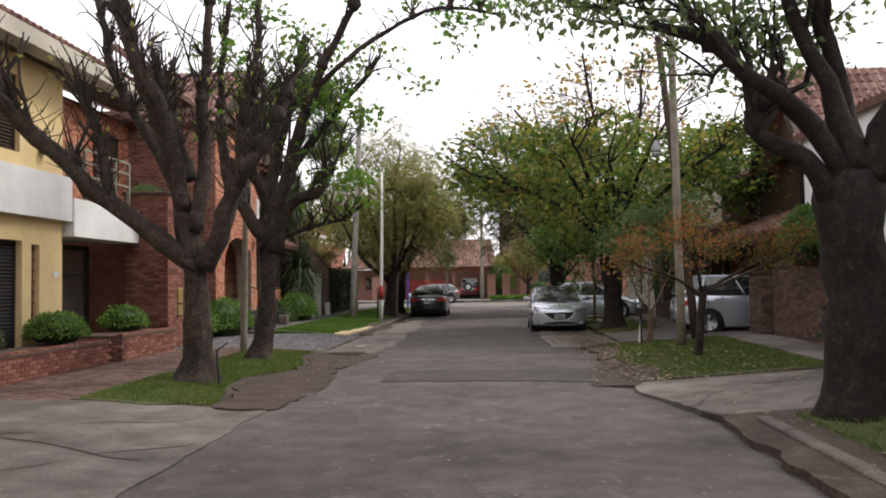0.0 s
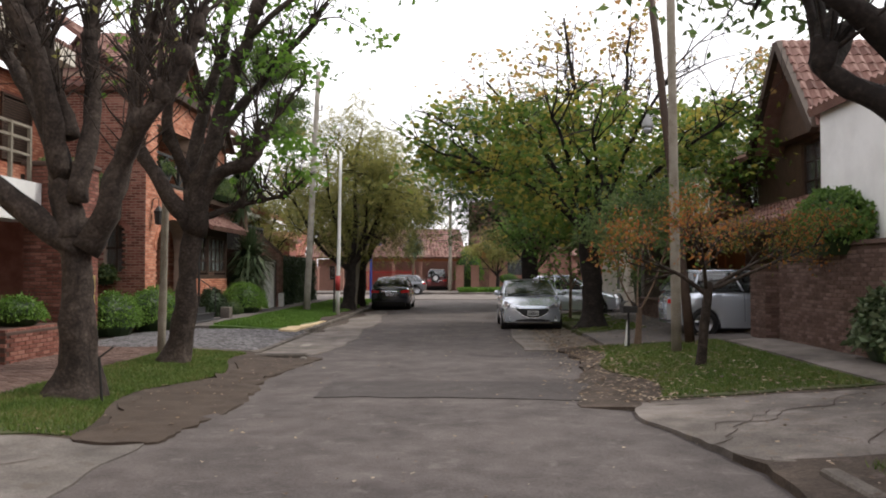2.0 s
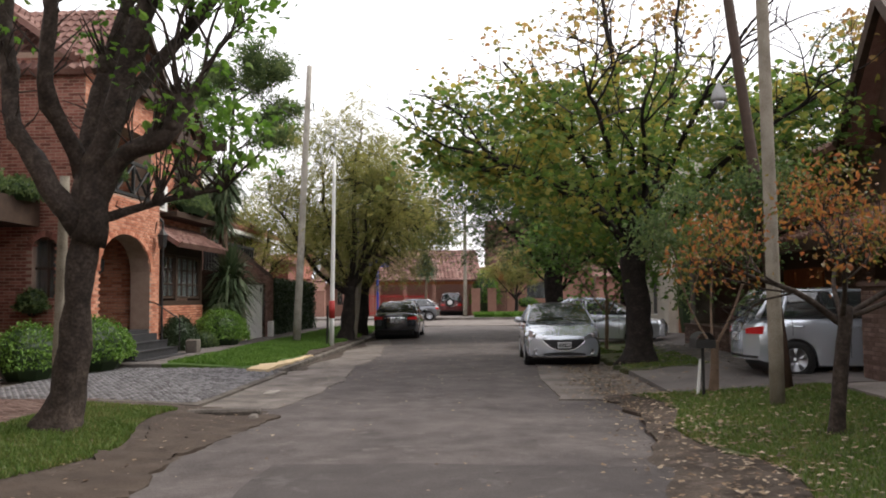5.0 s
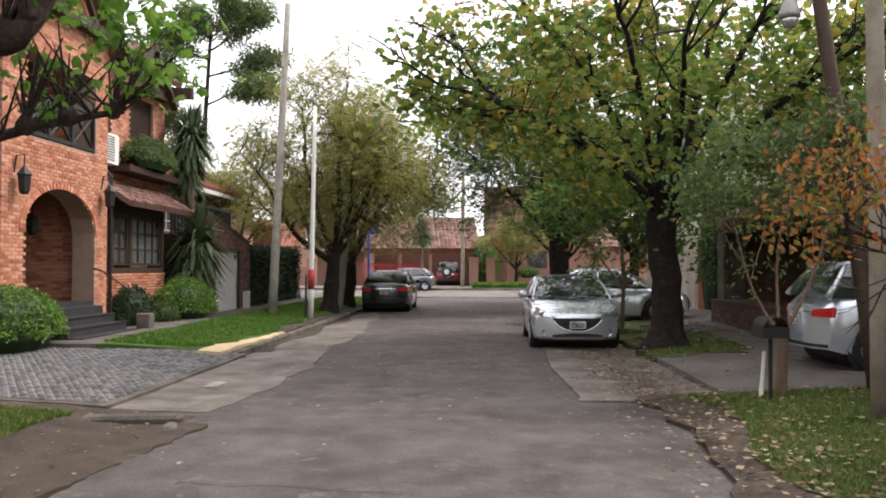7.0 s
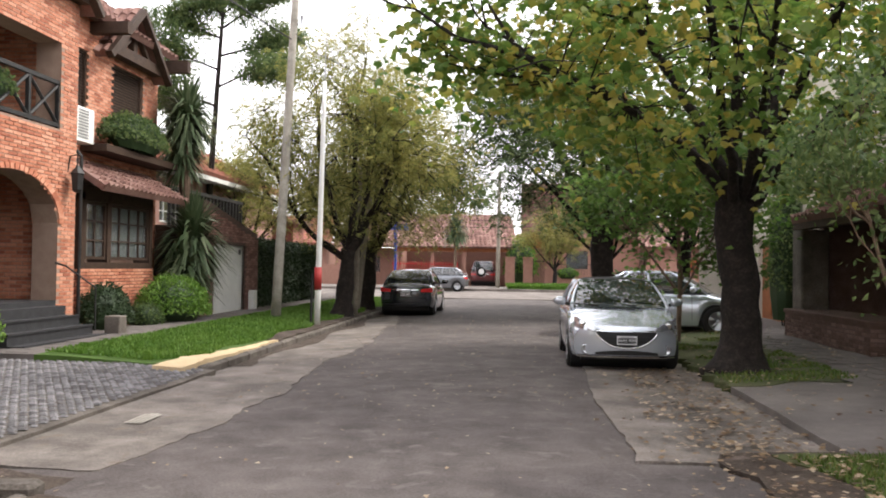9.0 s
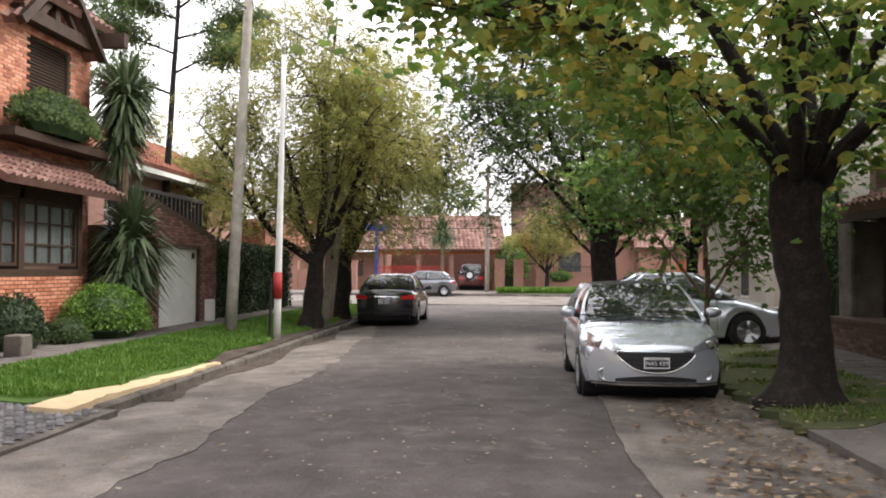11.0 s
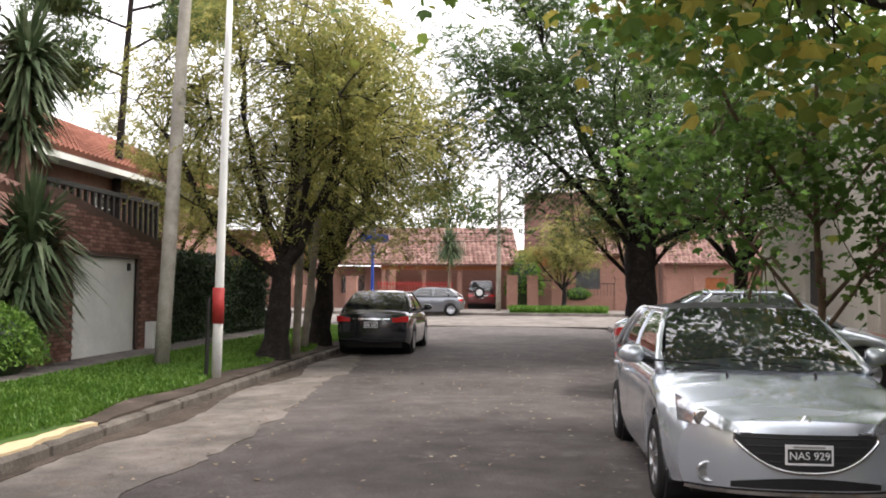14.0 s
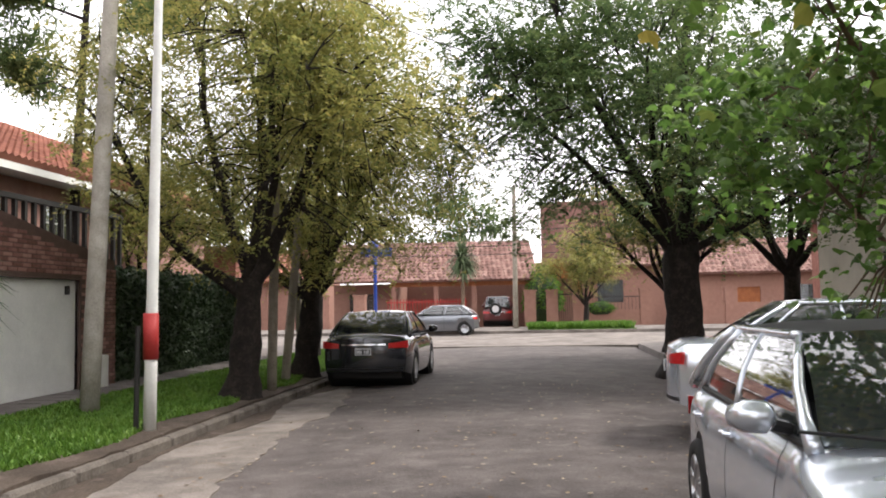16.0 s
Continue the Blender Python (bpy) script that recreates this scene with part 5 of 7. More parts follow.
def wheel(parent, x, y, r, side):
    w = part("wheel", Mesh().lathe([(r * 0.55, -0.09), (r * 0.66, -0.1), (r * 0.93, -0.1), (r, -0.075), (r, 0.075), (r * 0.93, 0.1), (r * 0.68, 0.1), (r * 0.63, 0.085), (r * 0.6, 0.03)], 28, (0, 0, 0), "x"), RUBBER, parent, "black tyre", True)
    w.location = (x, y, r)
    if side < 0:
        w.rotation_euler = (0, 0, math.pi)
    m = Mesh().lathe([(r * 0.66, 0.095), (r * 0.64, 0.1), (r * 0.6, 0.085), (r * 0.58, 0.03)], 28, (0, 0, 0), "x")
    for k in range(5):
        a = 2 * math.pi * k / 5 + 0.3
        for o in (-0.09, 0.09):
            p, q = Vector((0.07, math.cos(a) * 0.04, math.sin(a) * 0.04)), Vector((0.085, math.cos(a + o) * r * 0.61, math.sin(a + o) * r * 0.61))
            m.tube([p, p.lerp(q, 0.5) + Vector((0.012, 0, 0)), q], [0.022, 0.02, 0.02], 6)
    m.lathe([(0.055, 0.05), (0.055, 0.085), (0.04, 0.097), (0.0, 0.1)], 14, (0, 0, 0), "x")
    part("rim", m, RIM, w, "silver alloy spokes", True)
    part("brake_well", Mesh().lathe([(r * 0.56, -0.06), (r * 0.56, 0.02), (0.0, 0.02)], 20, (0, 0, 0), "x"), BLACKPLASTIC, w)


def car(name, at, turn, paint, label, L, W, H, hood, belt, s0, s1, s2, s3, tail, wb, front, r=0.305, plate_text="", plate_at="", group="parked cars", lamps="", black_roof=False):
    """A car with its nose at y = 0 and tail at y = L. hood and tail: tables of top height along the length."""
    c = thing(name, at, label, "car", group, turn)
    hw = W / 2
    cx0, cx1 = front, front + wb
    sill = 0.2

    def half(s):
        a = min(1.0, s / 0.7)
        b = min(1.0, (L - s) / 0.6)
        return hw * (0.9 + 0.1 * math.sin(a * math.pi / 2)) * (0.91 + 0.09 * math.sin(b * math.pi / 2))

    def top(s):
        return lerp_table(hood + [(s0, belt), (s3, belt + 0.03)] + tail, s)

    def shift(x, z, s):
        u = abs(x) / hw
        f = 0.34 * u ** 3 + 0.9 * max(0, z - 0.5) ** 2 + 0.5 * max(0, 0.42 - z) ** 2
        g = 0.24 * u ** 3 + 0.35 * max(0, z - 0.62) ** 2 + 0.6 * max(0, 0.45 - z) ** 2
        return s + f * math.exp(-s / 0.45) - g * math.exp(-(L - s) / 0.4)

    def low(s):
        z = sill + 0.06 * math.exp(-s / 0.3) + 0.1 * math.exp(-(L - s) / 0.4)
        for w in (cx0, cx1):
            d = abs(s - w)
            R = r + 0.055
            if d < R:
                z = max(z, r + math.sqrt(R * R - d * d))
        return z

    ss = steps(0, L, 0.045)
    prof = ((0.0, 0.955), (0.18, 0.985), (0.4, 1.0), (0.6, 0.995), (0.72, 0.985), (0.88, 0.955), (1.0, 0.9))
    tops = (0.8, 0.62, 0.4, 0.2, 0.0)

    def ring(s):
        zb, zt, w = low(s), top(s), half(s)
        edge = zt - 0.05
        pts = []
        for h, k in prof:
            z = zb + (edge - zb) * h
            pts.append((w * k, z))
        for k in tops:
            pts.append((w * k, zt - 0.05 * (k / 0.9) ** 3 + 0.012 * (1 - k)))
        return pts

    m = Mesh()
    rows = []
    for s in ss:
        p = ring(s)
        full = [(x, z) for x, z in p] + [(-x, z) for x, z in p[-2::-1]]
        rows.append([(x, shift(x, z, s), z) for x, z in full])
    m.grid(rows)
    for s in (0.0, L):
        p = ring(s)
        cap = []
        for x, z in p:
            cap.append([(x * u, shift(x * u, z, s), z) for u in (1, 0.8, 0.6, 0.4, 0.2, 0, -0.2, -0.4, -0.6, -0.8, -1)])
        m.grid(cap)
    part("body", m, paint, c, "", True)
    part("underbody", Mesh().box(-hw + 0.2, hw - 0.2, 0.35, L - 0.35, 0.16, 0.34).box(-hw + 0.09, hw - 0.09, cx0 + 0.4, cx1 - 0.4, 0.17, 0.3), BLACKPLASTIC, c)
    for w in (cx0, cx1):
        part("wheel_arch", Mesh().lathe([(r + 0.05, -hw + 0.05), (r + 0.05, hw - 0.05)], 20, (0, w, r), "x"), BLACKPLASTIC, c)
        for sx in (-1, 1):
            wheel(c, sx * (hw - 0.105), w, r, sx)
    # cabin
    rw = hw * 0.69
    zr = H - 0.035

    def rail(s, up):
        """Belt (up 0) to roof (up 1)."""
        u0 = (s - s0) / (s3 - s0)
        u1 = s1 + (s2 - s1) * u0
        x = hw * 0.9 + (rw - hw * 0.9) * up
        bow = 0.035 * math.sin(math.pi * min(1, up))
        return (x + bow, s + (u1 - s) * up, top(s) - 0.045 + (zr - 0.055 - top(s) + 0.045) * up)

    n = 18
    for sx, nm in ((1, "side_glass"), (-1, "side_glass")):
        g = Mesh()
        g.grid([[(sx * rail(s, u)[0], rail(s, u)[1], rail(s, u)[2]) for s in steps(s0 + 0.02, s3 - 0.02, (s3 - s0) / n)] for u in (0, 0.25, 0.5, 0.75, 1)])
        part(nm, g.outward((0, L / 2, 0.6)), GLASS, c, "dark reflecting glass", True)
        for s, w in ((s0, 0.05), (s0 + (s3 - s0) * 0.5, 0.035), (s3 - (s3 - s0) * 0.13, 0.045), (s3, 0.06)):
            a = Mesh().tube([(sx * (rail(s, u)[0] - 0.005), rail(s, u)[1], rail(s, u)[2]) for u in (0, 0.25, 0.5, 0.75, 1)], [w * 0.8, w * 0.7, w * 0.62, w * 0.56, w * 0.56], 8)
            part("pillar", a, paint, c, "", True)
        rr = Mesh()
        rr.tube([(sx * (rail(s, 1)[0] - 0.01), rail(s, 1)[1], rail(s, 1)[2] + 0.012) for s in steps(s0, s3, (s3 - s0) / 10)], [0.026] * 11, 8)
        part("roof_rail", rr, paint, c, "", True)
        bl = Mesh()
        bl.tube([(sx * (rail(s, 0)[0] + 0.006), rail(s, 0)[1], rail(s, 0)[2] + 0.012) for s in steps(s0 + 0.05, s3, (s3 - s0) / 10)], [0.014] * 11, 6)
        part("window_seal", bl, BLACKPLASTIC, c)
    for nm, sa, sb, sign in (("windscreen", s0, s1, -1), ("rear_window", s3, s2, 1)):
        g = Mesh()
        rows = []
        for u in (0, 0.2, 0.4, 0.6, 0.8, 1.0):
            row = []
            za = top(sa) - 0.02
            for k in range(13):
                v = -1 + k / 6
                wx = hw * 0.87 + (rw - hw * 0.87) * u
                bulge = 0.16 * (1 - v * v) * (1 - 0.5 * u)
                row.append((wx * v, sa + (sb - sa) * u + sign * bulge + sign * 0.05 * math.sin(math.pi * u), za + (zr - 0.03 - za) * u + 0.02 * (1 - v * v) * u))
            rows.append(row)
        g.grid(rows)
        part(nm, g.outward((0, L / 2, 0.4)), GLASS, c, "curved reflecting glass", True)
    g = Mesh()
    rows = []
    for u in steps(0, 1, 0.1):
        row = []
        for k in range(13):
            v = -1 + k / 6
            b = 0.08 * (1 - v * v)
            y = s1 + (s2 - s1) * u - b * (1 - u) + b * u
            row.append((rw * v, y, zr - 0.03 + 0.02 * (1 - v * v) + 0.03 * math.sin(math.pi * u) - 0.03 * abs(v) ** 6))
        rows.append(row)
    g.grid(rows)
    part("roof", g, BLACKPLASTIC if black_roof else paint, c, "black glass roof" if black_roof else "", True)
    # black lid over the painted deck stands in for the dim cabin inside
    part("cabin_shade_lid", Mesh().box(-hw * 0.8, hw * 0.8, s0 + 0.1, s3 - 0.1, belt - 0.1, belt + 0.012), BLACKPLASTIC, c)
    for sx in (-1, 1):
        for sy in (0.45, 0.78):
            y = s0 + (s3 - s0) * sy
            part("seat", Mesh().box(sx * 0.36 - 0.24, sx * 0.36 + 0.24, y, y + 0.14, belt - 0.1, belt + 0.18, 0.04).box(sx * 0.36 - 0.12, sx * 0.36 + 0.12, y + 0.03, y + 0.12, belt + 0.17, belt + 0.34, 0.03), BLACKPLASTIC, c)
        # mirror, handles, door seams
        y = s0 + 0.32
        mm = Mesh().tube([(sx * hw * 0.9, y, belt), (sx * (hw + 0.04), y - 0.02, belt + 0.03)], [0.03, 0.03], 6)
        part("mirror_arm", mm, BLACKPLASTIC, c)
        mm = Mesh().tube([(sx * (hw + 0.0), y - 0.03, belt + 0.06), (sx * (hw + 0.03), y - 0.035, belt + 0.06), (sx * (hw + 0.12), y - 0.02, belt + 0.065), (sx * (hw + 0.17), y + 0.02, belt + 0.06), (sx * (hw + 0.175), y + 0.03, belt + 0.06)], [0.05, 0.075, 0.075, 0.05, 0.02], 10)
        part("mirror", mm, paint, c, "", True)
        for k in (0.47, 0.78):
            s = s0 + (s3 - s0) * k
            x = half(s) * 0.985
            part("door_handle", Mesh().tube([(sx * x, s - 0.09, belt - 0.16), (sx * (x + 0.03), s - 0.05, belt - 0.16), (sx * (x + 0.03), s + 0.05, belt - 0.16), (sx * x, s + 0.09, belt - 0.16)], [0.014] * 4, 6), paint, c)
        for k in (0.12, 0.5, 0.83):
            s = s0 + (s3 - s0) * k
            pts = [(sx * (x + 0.001), shift(x, z, s), z) for x, z in ring(s)[1:7]]
            sm = Mesh().grid([[(p[0], p[1] - 0.005, p[2]) for p in pts], [(p[0], p[1] + 0.005, p[2]) for p in pts]])
            part("door_seam", sm, BLACKPLASTIC, c)

    # panels that follow the nose or the tail
    def skin(x0, x1, zlo, zhi, rear=False, proud=0.008, nx=12, nz_=4):
        g = Mesh()
        rows = []
        for j in range(nz_ + 1):
            row = []
            for i in range(nx + 1):
                x = x0 + (x1 - x0) * i / nx
                a, b = zlo(x), zhi(x)
                z = a + (b - a) * j / nz_
                y = (shift(x, z, L) + proud) if rear else (shift(x, z, 0) - proud)
                row.append((x, y, z))
            rows.append(row)
        g.grid(rows)
        edge = rows[0] + [q[-1] for q in rows[1:]] + rows[-1][-2::-1] + [q[0] for q in rows[-2:0:-1]]
        edge.append(edge[0])
        d = -0.03 if rear else 0.03
        g.grid([edge, [(x, y + d, z) for x, y, z in edge]])
        return g

    def k_(v):
        return lambda x: v

    if lamps == "front":
        q = hw * 0.52
        part("grille", skin(-q, q, lambda x: 0.39 + 0.2 * (abs(x) / q) ** 2.5, k_(0.625), proud=0.006), BLACKPLASTIC, c, "black slatted grille")
        gs = Mesh()
        for zz in (0.45, 0.5, 0.55, 0.6):
            w2 = q * min(1, max(0, (zz - 0.39) / 0.2)) ** 0.4 * 0.93
            gs.tube([(x, shift(x, zz, 0) - 0.012, zz) for x in steps(-w2, w2, w2 / 6)], [0.006] * 13, 5)
        part("grille_slats", gs, BLACKPLASTIC, c)
        gr = [(x, shift(x, 0.38 + 0.2 * (abs(x) / q) ** 2.5, 0) - 0.014, 0.38 + 0.2 * (abs(x) / q) ** 2.5) for x in steps(-q, q, q / 9)]
        gt = [(x, shift(x, 0.632, 0) - 0.014, 0.632) for x in steps(q, -q, q / 9)]
        loop = gr + gt + [gr[0]]
        part("grille_surround", Mesh().tube(loop, [0.013] * len(loop), 6), CHROME, c, "chrome surround", True)
        part("lower_intake", skin(-q * 1.05, q * 1.05, lambda x: 0.27, lambda x: 0.345 - 0.035 * (abs(x) / q) ** 2), BLACKPLASTIC, c)
        part("lip", skin(-hw * 0.86, hw * 0.86, k_(0.225), k_(0.25), proud=0.014), CHROME, c)
        for sx in (-1, 1):
            a, b = sx * hw * 0.48, sx * hw * 0.9
            lo = lambda x: 0.62 + 0.05 * (abs(x) / hw - 0.48) / 0.42
            hi = lambda x: 0.65 + 0.19 * max(0, (abs(x) / hw - 0.48) / 0.42) ** 0.75
            hl = part("headlight", skin(min(a, b), max(a, b), lo, hi, proud=0.022, nx=10), LAMPGLASS, c, "clear swept headlight", True)
            x = sx * hw * 0.74
            part("reflector", Mesh().lathe([(0.05, 0.0), (0.055, -0.012), (0.035, -0.016), (0.0, -0.01)], 16, (x, shift(x, 0.71, 0) - 0.018, 0.71), "y"), CHROME, hl, "", True)
            x = sx * hw * 0.7
            part("fog_lamp", Mesh().lathe([(0.075, 0.03), (0.075, 0.0), (0.062, -0.008), (0.055, 0.002), (0.0, 0.006)], 18, (x, shift(x, 0.35, 0), 0.35), "y"), LAMPGLASS, c, "round fog lamp in a chrome ring", True)
        bd = shift(0, 0.73, 0.0)
        part("badge", Mesh().tube([(-0.035, bd - 0.006, 0.69), (0.0, bd - 0.004, 0.745), (0.03, bd - 0.006, 0.715), (0.012, bd - 0.006, 0.69)], [0.008] * 4, 6), CHROME, c, "small chrome badge")
        for sx in (0.25, -0.35):
            part("wiper", Mesh().tube([(sx, s0 - 0.12, belt + 0.005), (sx - 0.5, s0 - 0.02, belt + 0.04)], [0.012, 0.008], 5), BLACKPLASTIC, c)
        for sx in (-0.32, 0.32):
            part("washer_nozzle", Mesh().tube([(sx, s0 - 0.22, top(s0 - 0.22) - 0.01), (sx, s0 - 0.2, top(s0 - 0.2) + 0.02)], [0.014, 0.008], 6), BLACKPLASTIC, c)
    else:
        for sx in (-1, 1):
            a, b = sx * hw * 0.55, sx * hw * 0.92
            part("headlight", skin(min(a, b), max(a, b), k_(0.63), k_(0.75), proud=0.01), LAMPGLASS, c, "clear headlight", True)
        part("grille", skin(-0.45, 0.45, k_(0.42), k_(0.6)), BLACKPLASTIC, c)
    for sx in (-1, 1):
        a, b = sx * hw * 0.55, sx * hw * 0.95
        part("tail_light", skin(min(a, b), max(a, b), lambda x: 0.74, lambda x: 0.76 + 0.12 * (abs(x) / hw), True, 0.012), REDLENS, c, "red tail light", True)
    part("rear_bumper_trim", skin(-hw * 0.85, hw * 0.85, k_(0.33), k_(0.37), True, 0.01), BLACKPLASTIC, c)
    part("boot_trim", skin(-0.42, 0.42, k_(0.795), k_(0.82), True, 0.012), CHROME, c, "chrome strip")
    for rear in (False, True):
        z = 0.5 if not rear else (0.68 if lamps != "bumper_plate" else 0.5)
        y = shift(0, z, L) + 0.015 if rear else shift(0, z, 0) - 0.02
        e = 1 if rear else -1
        p = part("number_plate", Mesh().box(-0.15, 0.15, min(y, y + e * 0.008), max(y, y + e * 0.008), z - 0.065, z + 0.065), PLATE, c, "white-framed black number plate")
        y2 = y + e * 0.008
        part("plate_field", Mesh().box(-0.136, 0.136, min(y2, y2 + e * 0.004), max(y2, y2 + e * 0.004), z - 0.05, z + 0.038), PLATEBLACK, p)
        part("plate_band", Mesh().box(-0.1, 0.1, min(y2, y2 + e * 0.005), max(y2, y2 + e * 0.005), z + 0.045, z + 0.056), METALGREY, p)
        y3 = y2 + e * 0.006
        if plate_text and plate_at == ("rear" if rear else "front"):
            cu = bpy.data.curves.new("plate_text", "FONT")
            cu.body, cu.size, cu.align_x, cu.align_y, cu.extrude = plate_text, 0.07, "CENTER", "CENTER", 0.001
            t = new("plate_text", cu)
            cu.materials.append(PLATE)
            t.parent = p
            t.matrix_basis = pose(0, y3, z - 0.006, 90, 0, 180 if rear else 0)
        else:
            b = Mesh()
            for k in (-0.1, -0.066, -0.03, 0.036, 0.07, 0.104):
                b.box(k - 0.012, k + 0.012, min(y3, y3 + e * 0.002), max(y3, y3 + e * 0.002), z - 0.036, z + 0.024)
            part("plate_marks", b, PLATE, p)["kind"] = "stuff"
    return c


HATCH = dict(L=3.97, W=1.74, H=1.46, hood=[(0, 0.7), (0.25, 0.78), (0.7, 0.9)], belt=0.98, s0=1.0, s1=1.75, s2=3.2, s3=3.72, tail=[(3.8, 0.98), (3.97, 0.9)], wb=2.54, front=0.8)
SEDAN = dict(L=4.25, W=1.72, H=1.46, hood=[(0, 0.68), (0.25, 0.76), (0.8, 0.9)], belt=0.96, s0=1.1, s1=1.85, s2=2.95, s3=3.6, tail=[(3.75, 1.0), (4.1, 0.99), (4.25, 0.92)], wb=2.46, front=0.85)
car("car", (1.89, 26.25, roadz(2, 27.5) + 0.01), 0, SILVER, "silver compact hatchback parked facing the walker", lamps="front", plate_text="NAS 929", plate_at="front", r=0.31, black_roof=True, **HATCH)
car("car", (-3.3, 43.3, roadz(-3.3, 41) + 0.02), 180, BLACKPAINT, "dark grey sedan parked at the kerb with its rear showing", plate_text="", **SEDAN)
car("car", (5.65, 33.1, gz(33) + 0.1), 79, SILVER, "silver sedan parked across the sidewalk behind the hatchback", r=0.32, **SEDAN)
VAN = dict(L=4.0, W=1.66, H=1.54, hood=[(0, 0.7), (0.25, 0.85), (0.6, 0.98)], belt=1.02, s0=0.85, s1=1.6, s2=3.55, s3=3.85, tail=[(3.9, 0.98), (4.0, 0.9)], wb=2.46, front=0.8)
car("car", (8.55, 22.4, rightz(5.0, 21) + 0.0), 90, SILVER, "silver minivan parked nose-in at the carport", **VAN)
car("car", (-6.9, 64.2, gz(64) + 0.02), -90, GREYPAINT, "grey hatchback parked on the far side of the cross street", **HATCH)
JEEP = dict(L=4.2, W=1.8, H=1.8, hood=[(0, 0.9), (0.2, 1.0), (0.6, 1.05)], belt=1.1, s0=1.2, s1=1.6, s2=4.0, s3=4.15, tail=[(4.17, 1.08), (4.2, 1.0)], wb=2.5, front=0.8)
jp = car("car", (-2.5, 77.6, gz(72) + 0.15), 180, MAROON, "maroon off-road car under the far carport with a spare wheel", r=0.36, **JEEP)
part("spare_wheel_cover", Mesh().lathe([(0.34, 0.0), (0.36, 0.06), (0.34, 0.16), (0.0, 0.17)], 20, (0.1, 4.16, 1.0), "y"), RUBBER, jp, "black spare wheel")
part("spare_wheel_disc", Mesh().lathe([(0.2, 0.0), (0.2, 0.02), (0.0, 0.03)], 16, (0.1, 4.33, 1.0), "y"), PLATE, jp, "pale disc on the spare wheel")


# ---- poles, wires and street furniture ----
def pole(name, base, top, r0, r1, material, label, n=12):
    p = thing(name, base, label, "pole")
    d = Vector(top) - Vector(base)
    part("shaft", Mesh().tube([Vector((0, 0, -0.2)), *[d * k / 8 for k in range(1, 9)]], [r0 + (r1 - r0) * k / 8 for k in range(9)], n, True, 0.06), material, p, "", True)
    return p, d


pb, d = pole("utility_pole", (-5.97, 34.2, gz(34) + 0.22), (-5.56, 34.2, 9.3), 0.13, 0.085, PALEWOOD, "tall weathered grey wooden utility pole on the lawn")
part("insulator", Mesh().tube([d * 0.835 + Vector((0.08, 0, 0)), d * 0.835 + Vector((0.2, 0, 0)), d * 0.85 + Vector((0.2, 0, 0.08))], [0.015, 0.015, 0.035], 6), BLACKIRON, pb)
pc, d = pole("signal_pole", (-4.65, 33.2, gz(33) + 0.2), (-4.55, 33.2, 6.1), 0.078, 0.045, WHITEPAINT, "slim pole painted white with a red band")
for z, h in ((0.75, 0.55),):
    part("red_band", Mesh().lathe([(0.09, z), (0.09, z + h)], 16, (0.012, 0, 0)), REDPAINT, pc, "red painted band", True)
part("stake", Mesh().tube([(-0.12, -0.1, -0.1), (-0.1, -0.1, 1.15)], [0.035, 0.03], 8), BLACKIRON, pc, "dark iron stake")
part("aerial_rod", Mesh().tube([(0.1, 0, 5.8), (0.12, 0, 6.9), (0.32, 0.0, 7.1)], [0.014, 0.012, 0.01], 6), METALGREY, pc)
pole("wooden_post", (-5.6, 18.2, leftz(-5.6, 18.2)), (-5.54, 18.2, 3.3), 0.075, 0.065, OLDWOOD, "short weathered wooden post on the pavement")
pole("utility_pole", (3.95, 18.55, rightz(3.95, 18.55)), (3.87, 18.5, 7.4), 0.095, 0.075, OLDWOOD, "weathered grey utility pole on the verge")
pd, d = pole("utility_pole", (4.6, 20.0, rightz(4.6, 20.0)), (4.15, 21.4, 7.8), 0.1, 0.08, DARKWOOD, "leaning dark wooden pole with a street lamp")
q = d * 0.62
part("lamp_arm", Mesh().tube([q, q + Vector((-0.2, 0, 0.12)), q + Vector((-0.38, 0, 0.1))], [0.014, 0.014, 0.014], 6), METALGREY, pd)
part("lamp_shade", Mesh().lathe([(0.13, 0.0), (0.13, 0.05), (0.1, 0.16), (0.05, 0.24), (0.03, 0.3)], 16, tuple(q + Vector((-0.38, 0, -0.14)))), METALGREY, pd, "grey enamel shade", True)
part("lamp_globe", Mesh().lathe([(0.0, -0.14), (0.07, -0.12), (0.1, -0.05), (0.11, 0.0)], 16, tuple(q + Vector((-0.38, 0, -0.14)))), LAMPGLASS, pd, "clear glass globe", True)
pole("utility_pole", (-1.3, 68.8, gz(69) + 0.1), (-1.25, 68.8, 8.0), 0.15, 0.1, OLDWOOD, "far utility pole on the cross street")
for x, y, tx, h in ((-4.62, 37.7, 0.1, 4.6), (-4.85, 39.2, 0.35, 3.8), (-5.2, 41.6, -0.2, 3.6)):
    pole("wooden_post", (x, y, lawnz(x, y)), (x + tx, y, h), 0.085, 0.075, OLDWOOD, "leaning bare wooden post by the street trees")

